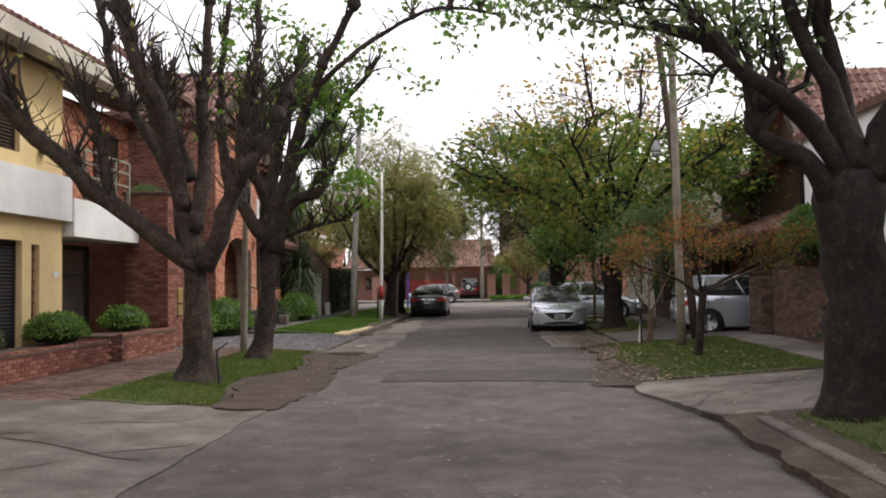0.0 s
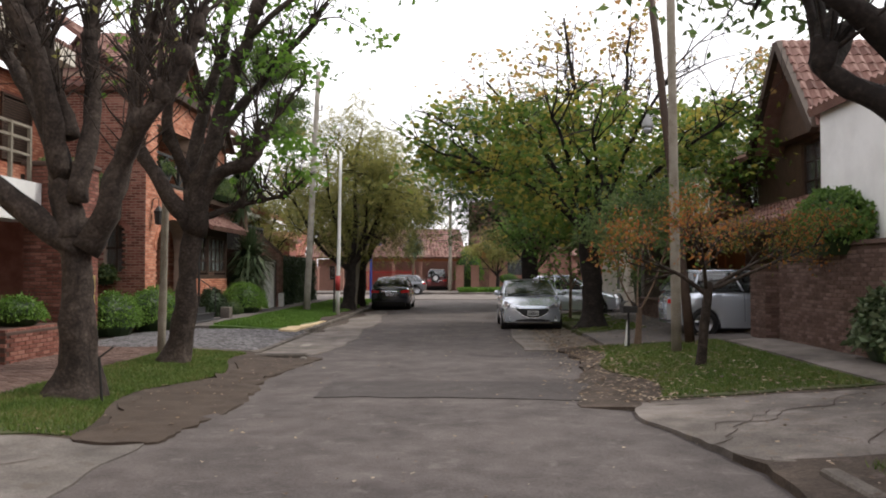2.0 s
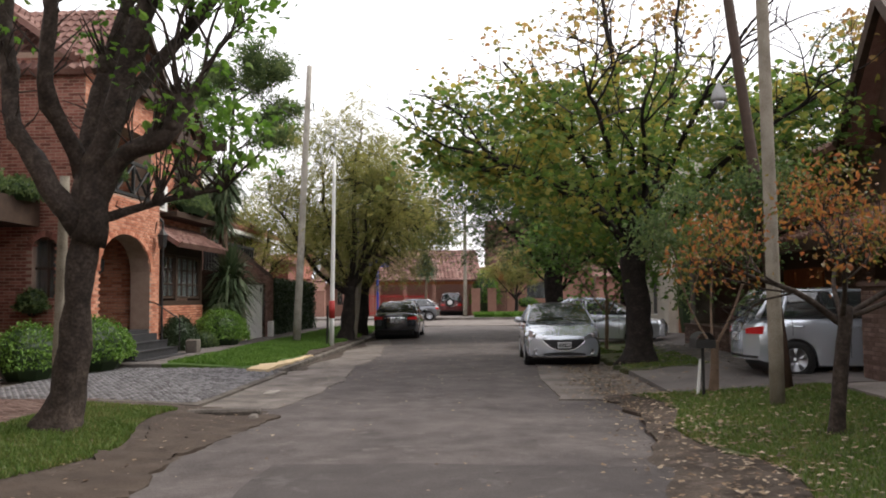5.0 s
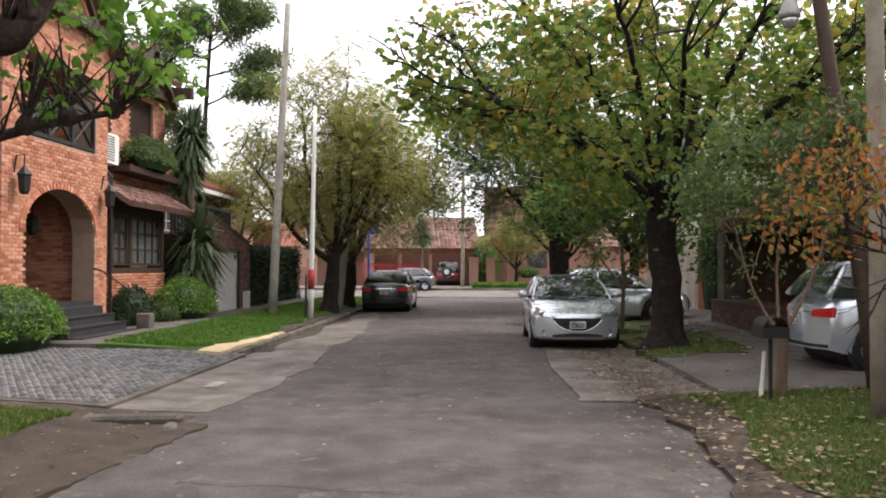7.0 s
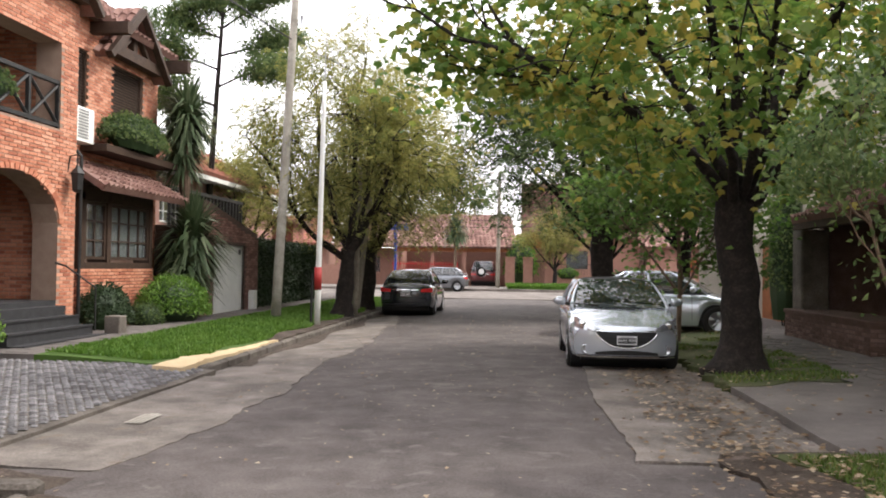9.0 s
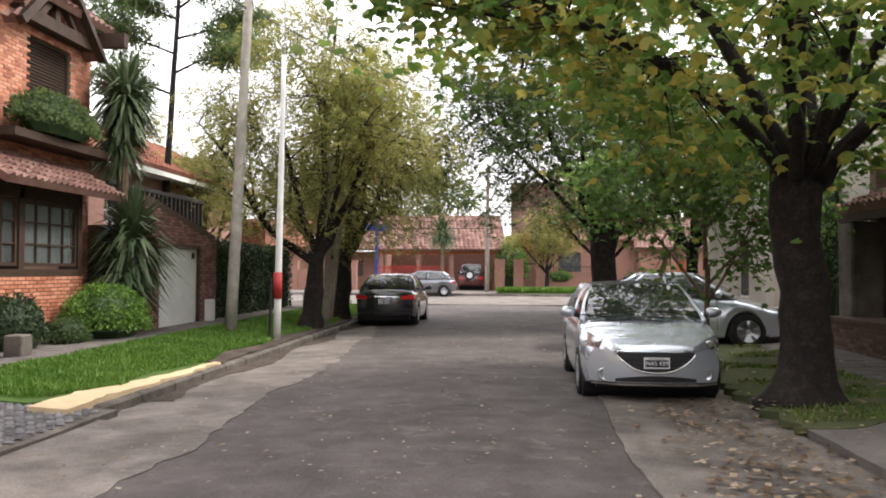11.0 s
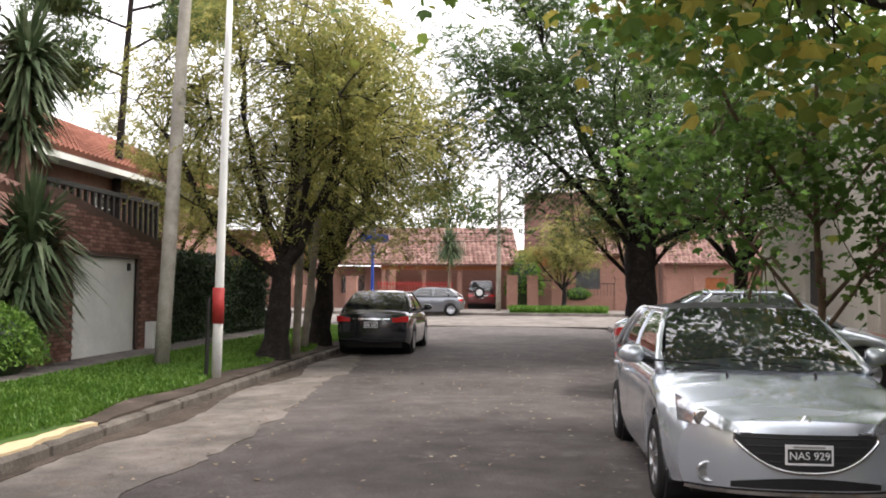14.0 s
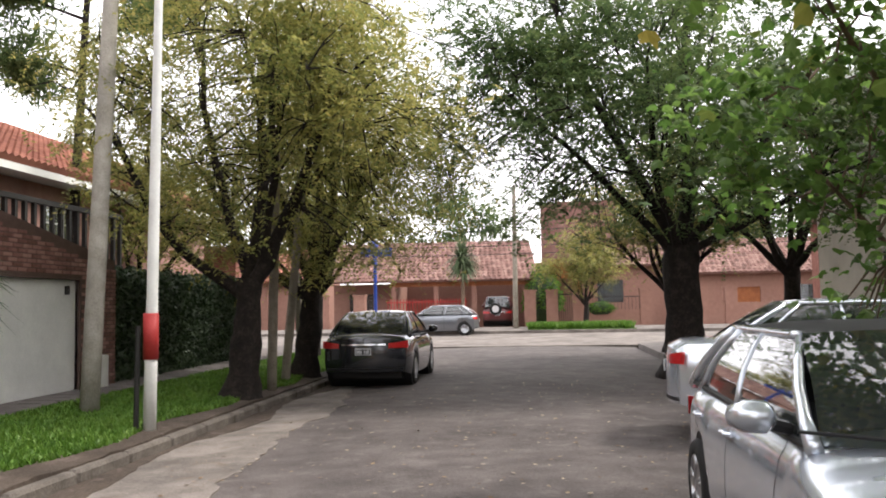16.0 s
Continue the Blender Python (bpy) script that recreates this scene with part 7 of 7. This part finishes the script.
lw = thing("garden_wall", (0, 0, 0), "low brick garden wall with a soldier course beside the shrub", "wall")
part("core", Mesh().box(-8.6, -7.7, 33.0, 33.75, 0, 1.0), DARKMORTAR, lw)
brick_faces(lw, -8.6, -7.7, 33.0, 33.75, 0.15, 0.9, GARAGEBRICK)
# house behind the hedge
hb = thing("house", (0, 0, 0), "brick house behind the hedge with a red tiled roof", "house")
part("wall", wall_x(Mesh(), -11.2, -10.9, 35.5, 50, 0, 4.5, [(38.2, 39.6, 2.9, 4.0), (41, 42.4, 2.9, 4.0)]).box(-18, -11.2, 35.5, 35.8, 0, 4.5).box(-18, -11.2, 49.7, 50, 0, 4.5), GARAGEBRICK, hb)
part("eave", Mesh().box(-10.9, -10.3, 35.3, 50.2, 4.45, 4.7), WHITEPAINT, hb, "white eave board")
roof_slope(hb, (-10.25, 35.2, 4.7), (-10.25, 50.3, 4.7), (-14.5, 50.3, 6.8), (-14.5, 35.2, 6.8), REDTILE)
for y in (38.2, 41.0):
    window(hb, -11.0, y, y + 1.4, 2.9, 4.0, material=WHITEPAINT)
tb = Mesh()
for y in steps(35.8, 41.8, 0.3):
    tb.box(-9.6, -9.52, y, y + 0.08, 2.6, 3.7)
tb.box(-9.62, -9.5, 35.7, 41.9, 2.55, 2.65).box(-9.62, -9.5, 35.7, 41.9, 3.7, 3.8).box(-10.9, -9.5, 35.7, 41.9, 2.4, 2.55)
part("balustrade", tb, BLACKIRON, hb, "dark iron terrace balustrade")

# ---- right side: white gable house behind the wall ----
rw_ = thing("garden_wall", (0, 0, 0), "brown brick garden wall grown over with creeper", "wall")
part("core", Mesh().box(6.35, 6.6, 4.0, 19.95, 0, 2.1).box(6.3, 6.65, 4.0, 19.95, 2.1, 2.17), DARKMORTAR, rw_)
brick_faces(rw_, 6.35, 6.6, 9.0, 19.9, 0.3, 2.1, BROWNBRICK, "x", side=-1)
rp = thing("brick_pier", (0, 0, 0), "brown brick carport pier with a flat cap", "pillar")
part("core", Mesh().box(6.1, 7.1, 20.0, 20.9, 0, 1.75).box(6.05, 7.15, 19.96, 20.95, 1.75, 1.82), DARKMORTAR, rp)
brick_faces(rp, 6.1, 7.1, 20.0, 20.9, 0.25, 1.75, BROWNBRICK, side=-1)
hw1 = thing("house", (0, 0, 0), "plain white rendered house behind the garden wall", "house")
part("wall", Mesh().box(6.66, 14, 6.0, 18.6, 0, 4.7), WHITE, hw1)
roof_slope(hw1, (6.5, 5.6, 4.7), (6.5, 18.8, 4.7), (10.5, 18.8, 6.3), (10.5, 5.6, 6.3), TILE)
part("chimney", Mesh().box(8.8, 9.6, 15.6, 16.4, 4.2, 7.4).box(8.7, 9.7, 15.5, 16.5, 7.4, 7.55).box(8.9, 9.5, 15.7, 16.3, 7.7, 7.8), DARKBRICK, hw1, "brick chimney with a cap")
h3 = thing("house", (0, 0, 0), "dark timber-gabled house with brown tile roofs and a carport", "house")
part("wall", wall_x(Mesh(), 8.2, 8.5, 19.8, 31.2, 0, 5.0, [(20.2, 25.0, 0.3, 2.4), (27.6, 30.4, 0.3, 2.3), (21.6, 23.4, 3.4, 4.8), (26.5, 28.0, 3.4, 4.6)]).box(8.5, 15, 19.8, 20.1, 0, 5).box(8.5, 15, 31.0, 31.2, 0, 5).box(14.8, 15, 20.1, 31.0, 0, 5), BROWNWOOD, h3)
wall_bits = Mesh()
brick_mesh(wall_bits, (8.2, 25.0, 0.3), (0, 1, 0), (0, 0, 1), (-1, 0, 0), 2.6, 3.0, never)
part("brickwork", wall_bits, BROWNBRICK, h3)["kind"] = "stuff"
part("porch_side_wall", Mesh().box(6.5, 8.2, 31.25, 31.5, 0, 3.6), BROWNBRICK, h3)
roof_slope(h3, (7.5, 19.0, 5.0), (7.5, 21.2, 5.0), (10.5, 21.2, 6.9), (10.5, 19.0, 6.9), TILE, "side_roof")
part("inner_wall", Mesh().box(11.5, 11.7, 20.1, 31.0, 0, 4.9), DARKBRICK, h3)
window(h3, 8.3, 21.6, 23.4, 3.4, 4.8, -1)
window(h3, 8.3, 26.5, 28.0, 3.4, 4.6, -1)
part("gable_wall", Mesh().add([(7.9, 21.0, 4.9), (7.9, 24.4, 4.9), (7.9, 22.7, 7.0), (8.2, 21.0, 4.9), (8.2, 24.4, 4.9), (8.2, 22.7, 7.0)], [(2, 1, 0), (3, 4, 5), (0, 1, 4, 3)]), BROWNWOOD, h3)
part("gable_vent", Mesh().lathe([(0.28, -0.06), (0.28, 0.02), (0.22, 0.02), (0.22, -0.03), (0.0, -0.03)], 20, (7.86, 22.7, 6.2), "x"), BLACKIRON, h3, "round attic vent")
for sg in (-1, 1):
    y = 22.7 + sg * 2.0
    roof_slope(h3, (7.4, y, 4.75), (13, y, 4.75), (13, 22.7, 7.15), (7.4, 22.7, 7.15), TILE, "gable_roof")
    part("bargeboard", Mesh().tube([(7.4, y, 4.68), (7.4, 22.7, 7.08)], [0.12, 0.12], 4), DARKWOOD, h3)
roof_slope(h3, (7.3, 25.4, 4.7), (7.3, 31.6, 4.7), (11.5, 31.6, 6.6), (11.5, 25.4, 6.6), TILE)
roof_slope(h3, (6.3, 19.6, 2.75), (6.3, 26.0, 2.75), (8.2, 26.0, 3.5), (8.2, 19.6, 3.5), TILE, "carport_roof")
roof_slope(h3, (5.9, 27.2, 2.75), (5.9, 31.5, 2.75), (8.2, 31.5, 3.7), (8.2, 27.2, 3.7), TILE, "porch_roof")
part("porch_beam", Mesh().box(5.95, 6.15, 27.2, 31.5, 2.5, 2.72).box(6.3, 6.45, 19.7, 26, 2.5, 2.72).box(6.32, 6.44, 25.8, 25.95, 0.2, 2.5), DARKWOOD, h3)
part("stone_pillar", Mesh().box(5.95, 6.5, 30.9, 31.5, 0.2, 2.5, 0.03), KERB, h3, "rough grey stone pillar")
part("panel_door", Mesh().box(8.22, 8.3, 27.6, 30.4, 0.3, 2.3).box(8.18, 8.22, 27.7, 28.4, 0.4, 2.2).box(8.18, 8.22, 28.6, 29.3, 0.4, 2.2).box(8.18, 8.22, 29.5, 30.2, 0.4, 2.2), ORANGEWOOD, h3, "varnished timber door")
pr = thing("planter", (5.75, 27.0, 0.2), "dark brick planter along the sidewalk", "planter")
part("core", Mesh().box(0.0, 0.9, 0.0, 4.3, 0.0, 0.6).box(-0.03, 0.93, -0.03, 4.33, 0.6, 0.67, 0.012), DARKMORTAR, pr)
bk = Mesh()
brick_mesh(bk, (0.0, 0.0, 0.05), (0, 1, 0), (0, 0, 1), (-1, 0, 0), 4.3, 0.56, never)
brick_mesh(bk, (0.0, 0.0, 0.05), (1, 0, 0), (0, 0, 1), (0, -1, 0), 0.9, 0.56, never)
part("brickwork", bk, BROWNBRICK, pr)["kind"] = "stuff"
# cream house
h4 = thing("house", (0, 0, 0), "cream two-storey house with a varnished timber gate and louvred window", "house")
part("wall", wall_x(Mesh(), 6.8, 7.1, 33.5, 45.0, 0, 6.3, [(34.2, 37.2, 0.3, 2.5), (40.2, 41.4, 0.9, 2.6), (34.6, 36.2, 3.6, 5.0)]).box(7.1, 14, 33.5, 33.8, 0, 6.3).box(7.1, 14, 44.7, 45.0, 0, 6.3), CREAM, h4)
part("parapet", Mesh().box(6.7, 14.1, 33.4, 45.1, 6.3, 6.45), WHITE, h4)
part("side_jamb", Mesh().box(6.6, 6.8, 37.3, 38.0, 0, 2.9), CREAM, h4)
part("timber_gate", Mesh().box(6.92, 7.0, 34.2, 37.2, 0.3, 2.5).box(6.89, 6.92, 34.35, 35.2, 0.45, 2.35).box(6.89, 6.92, 35.35, 36.15, 0.45, 2.35).box(6.89, 6.92, 36.3, 37.05, 0.45, 2.35), ORANGEWOOD, h4, "panelled varnished gate")
shutter(h4, 6.92, 40.2, 41.4, 0.9, 2.6, WHITEPAINT, "louvred_window")
shutter(h4, 6.95, 34.6, 36.2, 3.6, 5.0, ORANGEWOOD)

# ---- far side of the cross street ----
f1 = thing("house", (0, 0, 0), "low brick house with a long brown tiled roof", "house")
part("wall", wall_y(Mesh(), -13, -9.0, 76, 76.3, 0, 3.0, [(-12, -10.4, 1.2, 2.4)]).box(-9, 0, 80, 80.3, 0, 3).box(-9.2, -8.9, 76, 80, 0, 3), FARBRICK, f1)
part("beam", Mesh().box(-9, -0.3, 74.0, 74.3, 2.75, 3.1), ORANGEWOOD, f1, "varnished carport beam")
for x in (-8.8, -6.2, -3.9, -0.6):
    part("carport_post", Mesh().box(x - 0.14, x + 0.14, 74.0, 74.28, 0.2, 2.75), FARBRICK, f1)
# dark block added behind the pane to stand in for the unlit interior
part("dark_window_backing", Mesh().box(-12.6, -9.9, 76.5, 78.5, 0.9, 2.8), BLACKIRON, f1)
part("window", Mesh().box(-12, -10.4, 76.1, 76.14, 1.2, 2.4), WINDOWGLASS, f1)
roof_slope(f1, (-13.5, 73.6, 3.1), (0.0, 73.6, 3.1), (-0.6, 78, 5.7), (-13.0, 78, 5.7), TILE, row=0.36, col=0.3)
fe = thing("fence", (-9, 71.5, gz(73) + 0.1), "red iron fence between brick posts", "fence")
for x in steps(0.3, 4.8, 0.18):
    part("bar", Mesh().tube([(x, 0, 0), (x, 0, 1.7)], [0.03, 0.03], 5), REDPAINT, fe)
part("rail", Mesh().box(0.2, 4.9, -0.02, 0.02, 0.25, 0.31).box(0.2, 4.9, -0.02, 0.02, 1.5, 1.56), REDPAINT, fe)
for x in (-14.5, -12.6, -10.5, -0.55, 0.7, 2.2, 5.95, 9.0, 10.6):
    p = thing("brick_pier", (x, 72.2, gz(72) + 0.12), "orange brick gate pier on the far pavement", "pillar", "far gate piers")
    part("core", Mesh().box(-0.33, 0.33, -0.3, 0.3, -0.1, 2.0 if x > -5 else 1.9).box(-0.38, 0.38, -0.35, 0.35, 2.0 if x > -5 else 1.9, 2.1 if x > -5 else 2.0), FARBRICK, p)
f2 = thing("garden_wall", (0, 0, 0), "low pink-orange brick garden wall with iron railings", "wall")
part("core", Mesh().box(2.5, 5.65, 72.0, 72.3, 0, 1.2).box(-14.2, -12.9, 72.0, 72.3, 0, 1.7).box(9.3, 30, 72, 72.3, 0, 1.5), FARBRICK, f2)
rl = Mesh()
for x in steps(2.6, 5.6, 0.2):
    rl.tube([(x, 72.15, 1.2), (x, 72.15, 1.95)], [0.015, 0.015], 4)
rl.box(2.5, 5.65, 72.13, 72.17, 1.9, 1.95)
part("railing", rl, BLACKIRON, f2)
f3 = thing("house", (0, 0, 0), "orange brick house with a timber porch gable", "house")
part("wall", wall_y(Mesh(), -0.2, 9, 77, 77.3, 0, 4.2, [(3.6, 5.2, 1.6, 3.0)]).box(-0.2, 0.1, 77.3, 84, 0, 4.2), FARBRICK, f3)
part("window", Mesh().box(3.6, 5.2, 77.08, 77.14, 1.6, 3.0).box(4.36, 4.44, 77.02, 77.08, 1.6, 3.0), WINDOWGLASS, f3)
# added dark block keeps the window dim, in place of a shaded room
part("dark_window_backing", Mesh().box(3.2, 5.6, 77.5, 78.4, 1.3, 3.3), DARKWOOD, f3)
part("upper_wall", Mesh().box(0.2, 5.0, 78.5, 84, 4.2, 8.2), TILE, f3, "tall dark shingled upper wall")
roof_slope(f3, (4.6, 76.4, 3.9), (9.4, 76.4, 3.9), (9.0, 80, 5.8), (4.8, 80, 5.8), TILE, row=0.36, col=0.3)
part("porch_gable", Mesh().add([(-0.1, 75.2, 3.1), (2.6, 75.2, 3.1), (1.25, 75.2, 4.3), (-0.1, 77, 3.1), (2.6, 77, 3.1), (1.25, 77, 4.3)], [(0, 1, 2), (5, 4, 3), (0, 2, 5, 3), (2, 1, 4, 5), (1, 0, 3, 4)]), ORANGEWOOD, f3, "varnished timber porch gable")
part("porch_post", Mesh().box(0.0, 0.18, 75.2, 75.38, 0.2, 3.1), ORANGEWOOD, f3)
part("porch_post", Mesh().box(2.3, 2.48, 75.2, 75.38, 0.2, 3.1), ORANGEWOOD, f3)
gte = thing("iron_gate", (1.45, 72.2, gz(72) + 0.15), "dark iron garden gate between brick piers", "gate")
gm = Mesh().box(-0.5, 0.5, -0.02, 0.02, 0.1, 0.16).box(-0.5, 0.5, -0.02, 0.02, 1.75, 1.81)
for x in steps(-0.48, 0.48, 0.12):
    gm.tube([(x, 0, 0.0), (x, 0, 1.95)], [0.015, 0.015], 4)
part("gate_leaf", gm, BLACKIRON, gte)
for x0, x1, h_, mm, rf in ((-34, -14.5, 3.4, FARBRICK, REDTILE), (9.2, 22, 3.4, FARBRICK, TILE), (23, 40, 4.0, CREAM, TILE)):
    f = thing("house", (0, 0, 0), "plain low house along the cross street", "house", "far houses")
    part("wall", wall_y(Mesh(), x0, x1, 76, 76.3, 0, h_, [(x0 + 2, x0 + 4, 0.2, 2.4), (x0 + 6, x0 + 8, 1.2, 2.5)]).box(x0, x0 + 0.3, 76.3, 84, 0, h_).box(x1 - 0.3, x1, 76.3, 84, 0, h_), mm, f)
    part("garage_door", Mesh().box(x0 + 2, x0 + 4, 76.1, 76.16, 0.2, 2.4), ORANGEWOOD, f)
    # dark block added as the unlit inside behind this window
    part("dark_window_backing", Mesh().box(x0 + 5.7, x0 + 8.3, 76.5, 77.5, 1.0, 2.8), DARKWOOD, f)
    part("window", Mesh().box(x0 + 6, x0 + 8, 76.1, 76.14, 1.2, 2.5), WINDOWGLASS, f)
    roof_slope(f, (x0 - 0.4, 75.4, h_ - 0.1), (x1 + 0.4, 75.4, h_ - 0.1), (x1, 80, h_ + 2.2), (x0, 80, h_ + 2.2), rf, row=0.36, col=0.3)
# dark posts and bin at the right-hand corner
bn = thing("concrete_post", (3.7, 47.6, rightz(3.7, 47.6)), "pale square concrete post near the corner", "post")
part("shaft", Mesh().box(-0.12, 0.12, -0.12, 0.12, -0.1, 2.6, 0.02), KERB, bn)

# plain houses that close the street behind the walker and along its sides
for x0, x1, y0, y1, h_, mm, lb in ((-16, -9, -30, -1, 5.5, CREAM, "plain cream house behind the start"), (8, 16, -30, 4, 5.0, BRICK, "plain brick house behind the start"), (-20, 20, -46, -40, 6, CREAM, "plain houses closing the street behind"), (-16, -10.2, 51.0, 52.8, 3.5, DARKBRICK, "brick corner wall"), (8.8, 16, 45.2, 52.0, 4.0, DARKBRICK, "dark brick corner house")):
    f = thing("house", (0, 0, 0), lb + " of the street", "house")
    part("wall", Mesh().box(x0, x1, y0, y1, -0.1, h_), mm, f)
    part("roof_slab", Mesh().box(x0 - 0.3, x1 + 0.3, y0 - 0.3, y1 + 0.3, h_, h_ + 0.2), TILE, f)

# trees that close the distance above the far roofs
for k, (x, y) in enumerate(((-16, 88), (-7, 92), (6, 90), (15, 88), (-28, 86), (28, 86))):
    tree("background_tree", (x, y, 0.2), "large dark tree behind the far houses", (3, 0.3, 0.25, 0, 0),
         [([(0, 0, 2.8), (dx * 0.5, dy * 0.5, 4.6), (dx, dy, dz)], 0.14, 0.05) for dx, dy, dz in ((-3, 0, 6), (3, 0, 6.2), (0, -2, 7), (0.5, 1.5, 8), (-1.5, 0.5, 7.6), (1.6, -0.5, 7.4))], DARKBARK, LEAF_DARK if k % 2 else LEAF_OLIVE, 12, 0.6, 0.32, 90 + k, 3, 1.4, narrow=0.5, each=4, group="background trees")

# ---- separate pieces: bricks, pavers, cobbles ----


def brick_pieces(parent, name, spots, size, material):
    """Alike bricks as objects that share one mesh."""
    w, d, h = size
    data = Mesh().box(-w / 2, w / 2, -d / 2, d / 2, -h / 2, h / 2, 0.006).data(name, material)
    for p, turn in spots:
        ob = new(name, data)
        ob.parent = parent
        ob.matrix_basis = pose(*p, random.uniform(-0.6, 0.6), random.uniform(-0.6, 0.6), turn)


spots = []
for r in range(7):
    y = -2.0 + (0.12 if r % 2 else 0)
    while y < 3.8:
        spots.append(((-0.012, y + 0.11, 0.13 + r * 0.072), 90))
        y += 0.24
brick_pieces(pl, "brick", spots[:180], (0.225, 0.05, 0.058), DARKBRICK_PIECE)
brick_pieces(pl, "cap_brick", [((-0.055, -3.4 + 0.075 * k, 0.605), 0) for k in range(97)], (0.11, 0.062, 0.06), DARKBRICK_PIECE)
spots = []
for r in range(8):
    x = -1.05 + (0.12 if r % 2 else 0)
    while x < -0.12:
        spots.append(((x + 0.11, 0.205, 0.1 + r * 0.072), 0))
        x += 0.24
    y = 0.22 + (0.12 if r % 2 else 0)
    while y < 2.8:
        spots.append(((-0.012, y + 0.11, 0.1 + r * 0.072), 90))
        y += 0.24
brick_pieces(pl2, "brick", spots, (0.225, 0.05, 0.058), DARKBRICK_PIECE)
brick_pieces(pl2, "cap_brick", [((-0.055, 0.22 + 0.075 * k, 0.685), 0) for k in range(36)], (0.11, 0.062, 0.06), DARKBRICK_PIECE)


def paving(name, x0, x1, y0, y1, w, d, zf, material, label, seed, jitter=0.008, h=0.03):
    """Small stones laid in rows, joined."""
    rng = random.Random(seed)
    V, F = [], []
    r = 0
    y = y0
    while y < y1 - d:
        x = x0 + (w / 2 if r % 2 else 0)
        while x < x1 - w:
            g = 0.007
            a, b = x + g + rng.uniform(0, jitter), x + w - g - rng.uniform(0, jitter)
            c, e = y + g + rng.uniform(0, jitter), y + d - g - rng.uniform(0, jitter)
            z = zf((a + b) / 2, (c + e) / 2) + h + rng.uniform(-0.006, 0.006)
            q = min(0.02, (b - a) * 0.2)
            k = len(V)
            t1, t2 = rng.uniform(-0.003, 0.003), rng.uniform(-0.003, 0.003)
            V += [(a, c, z - h), (b, c, z - h), (b, e, z - h), (a, e, z - h), (a + q, c + q, z + t1), (b - q, c + q, z + t2), (b - q, e - q, z - t1), (a + q, e - q, z - t2)]
            F += [(k + 4, k + 5, k + 6, k + 7), (k, k + 1, k + 5, k + 4), (k + 1, k + 2, k + 6, k + 5), (k + 2, k + 3, k + 7, k + 6), (k + 3, k, k + 4, k + 7)]
            x += w
        y += d
        r += 1
    m = Mesh()
    m.v, m.f = V, F
    return tagged(part(name, m, material), label, "paving", "", "stuff")


PAVE_JOINED = mat("brick_paving_joined", [(0.075, 0.045, 0.036), (0.12, 0.075, 0.06), (0.17, 0.115, 0.095)], 4, 0.9, 0.3, 60, "island", 0.3)
paving("paving_bricks", -7.5, -5.65, 10.7, 19.5, 0.22, 0.11, leftz, PAVE_JOINED, "brown brick pavers of the pavement", 1, 0.004, 0.012)
paving("cobblestones", -8.0, -4.15, 19.5, 24.9, 0.105, 0.085, leftz, COBBLE, "grey rounded cobblestones of the forecourt", 2, 0.014, 0.016)
paving("sidewalk_tiles", -7.75, -6.78, 25.0, 52, 0.4, 0.4, lambda x, y: gz(y) + 0.205, WALKSTONE, "square grey sidewalk tiles", 3, 0.004, 0.012)
paving("sidewalk_tiles", 4.8, 5.7, 20.5, 36, 0.4, 0.4, lambda x, y: rightz(x, y) + 0.02, WALKSTONE, "square dark sidewalk tiles", 4, 0.004, 0.01)
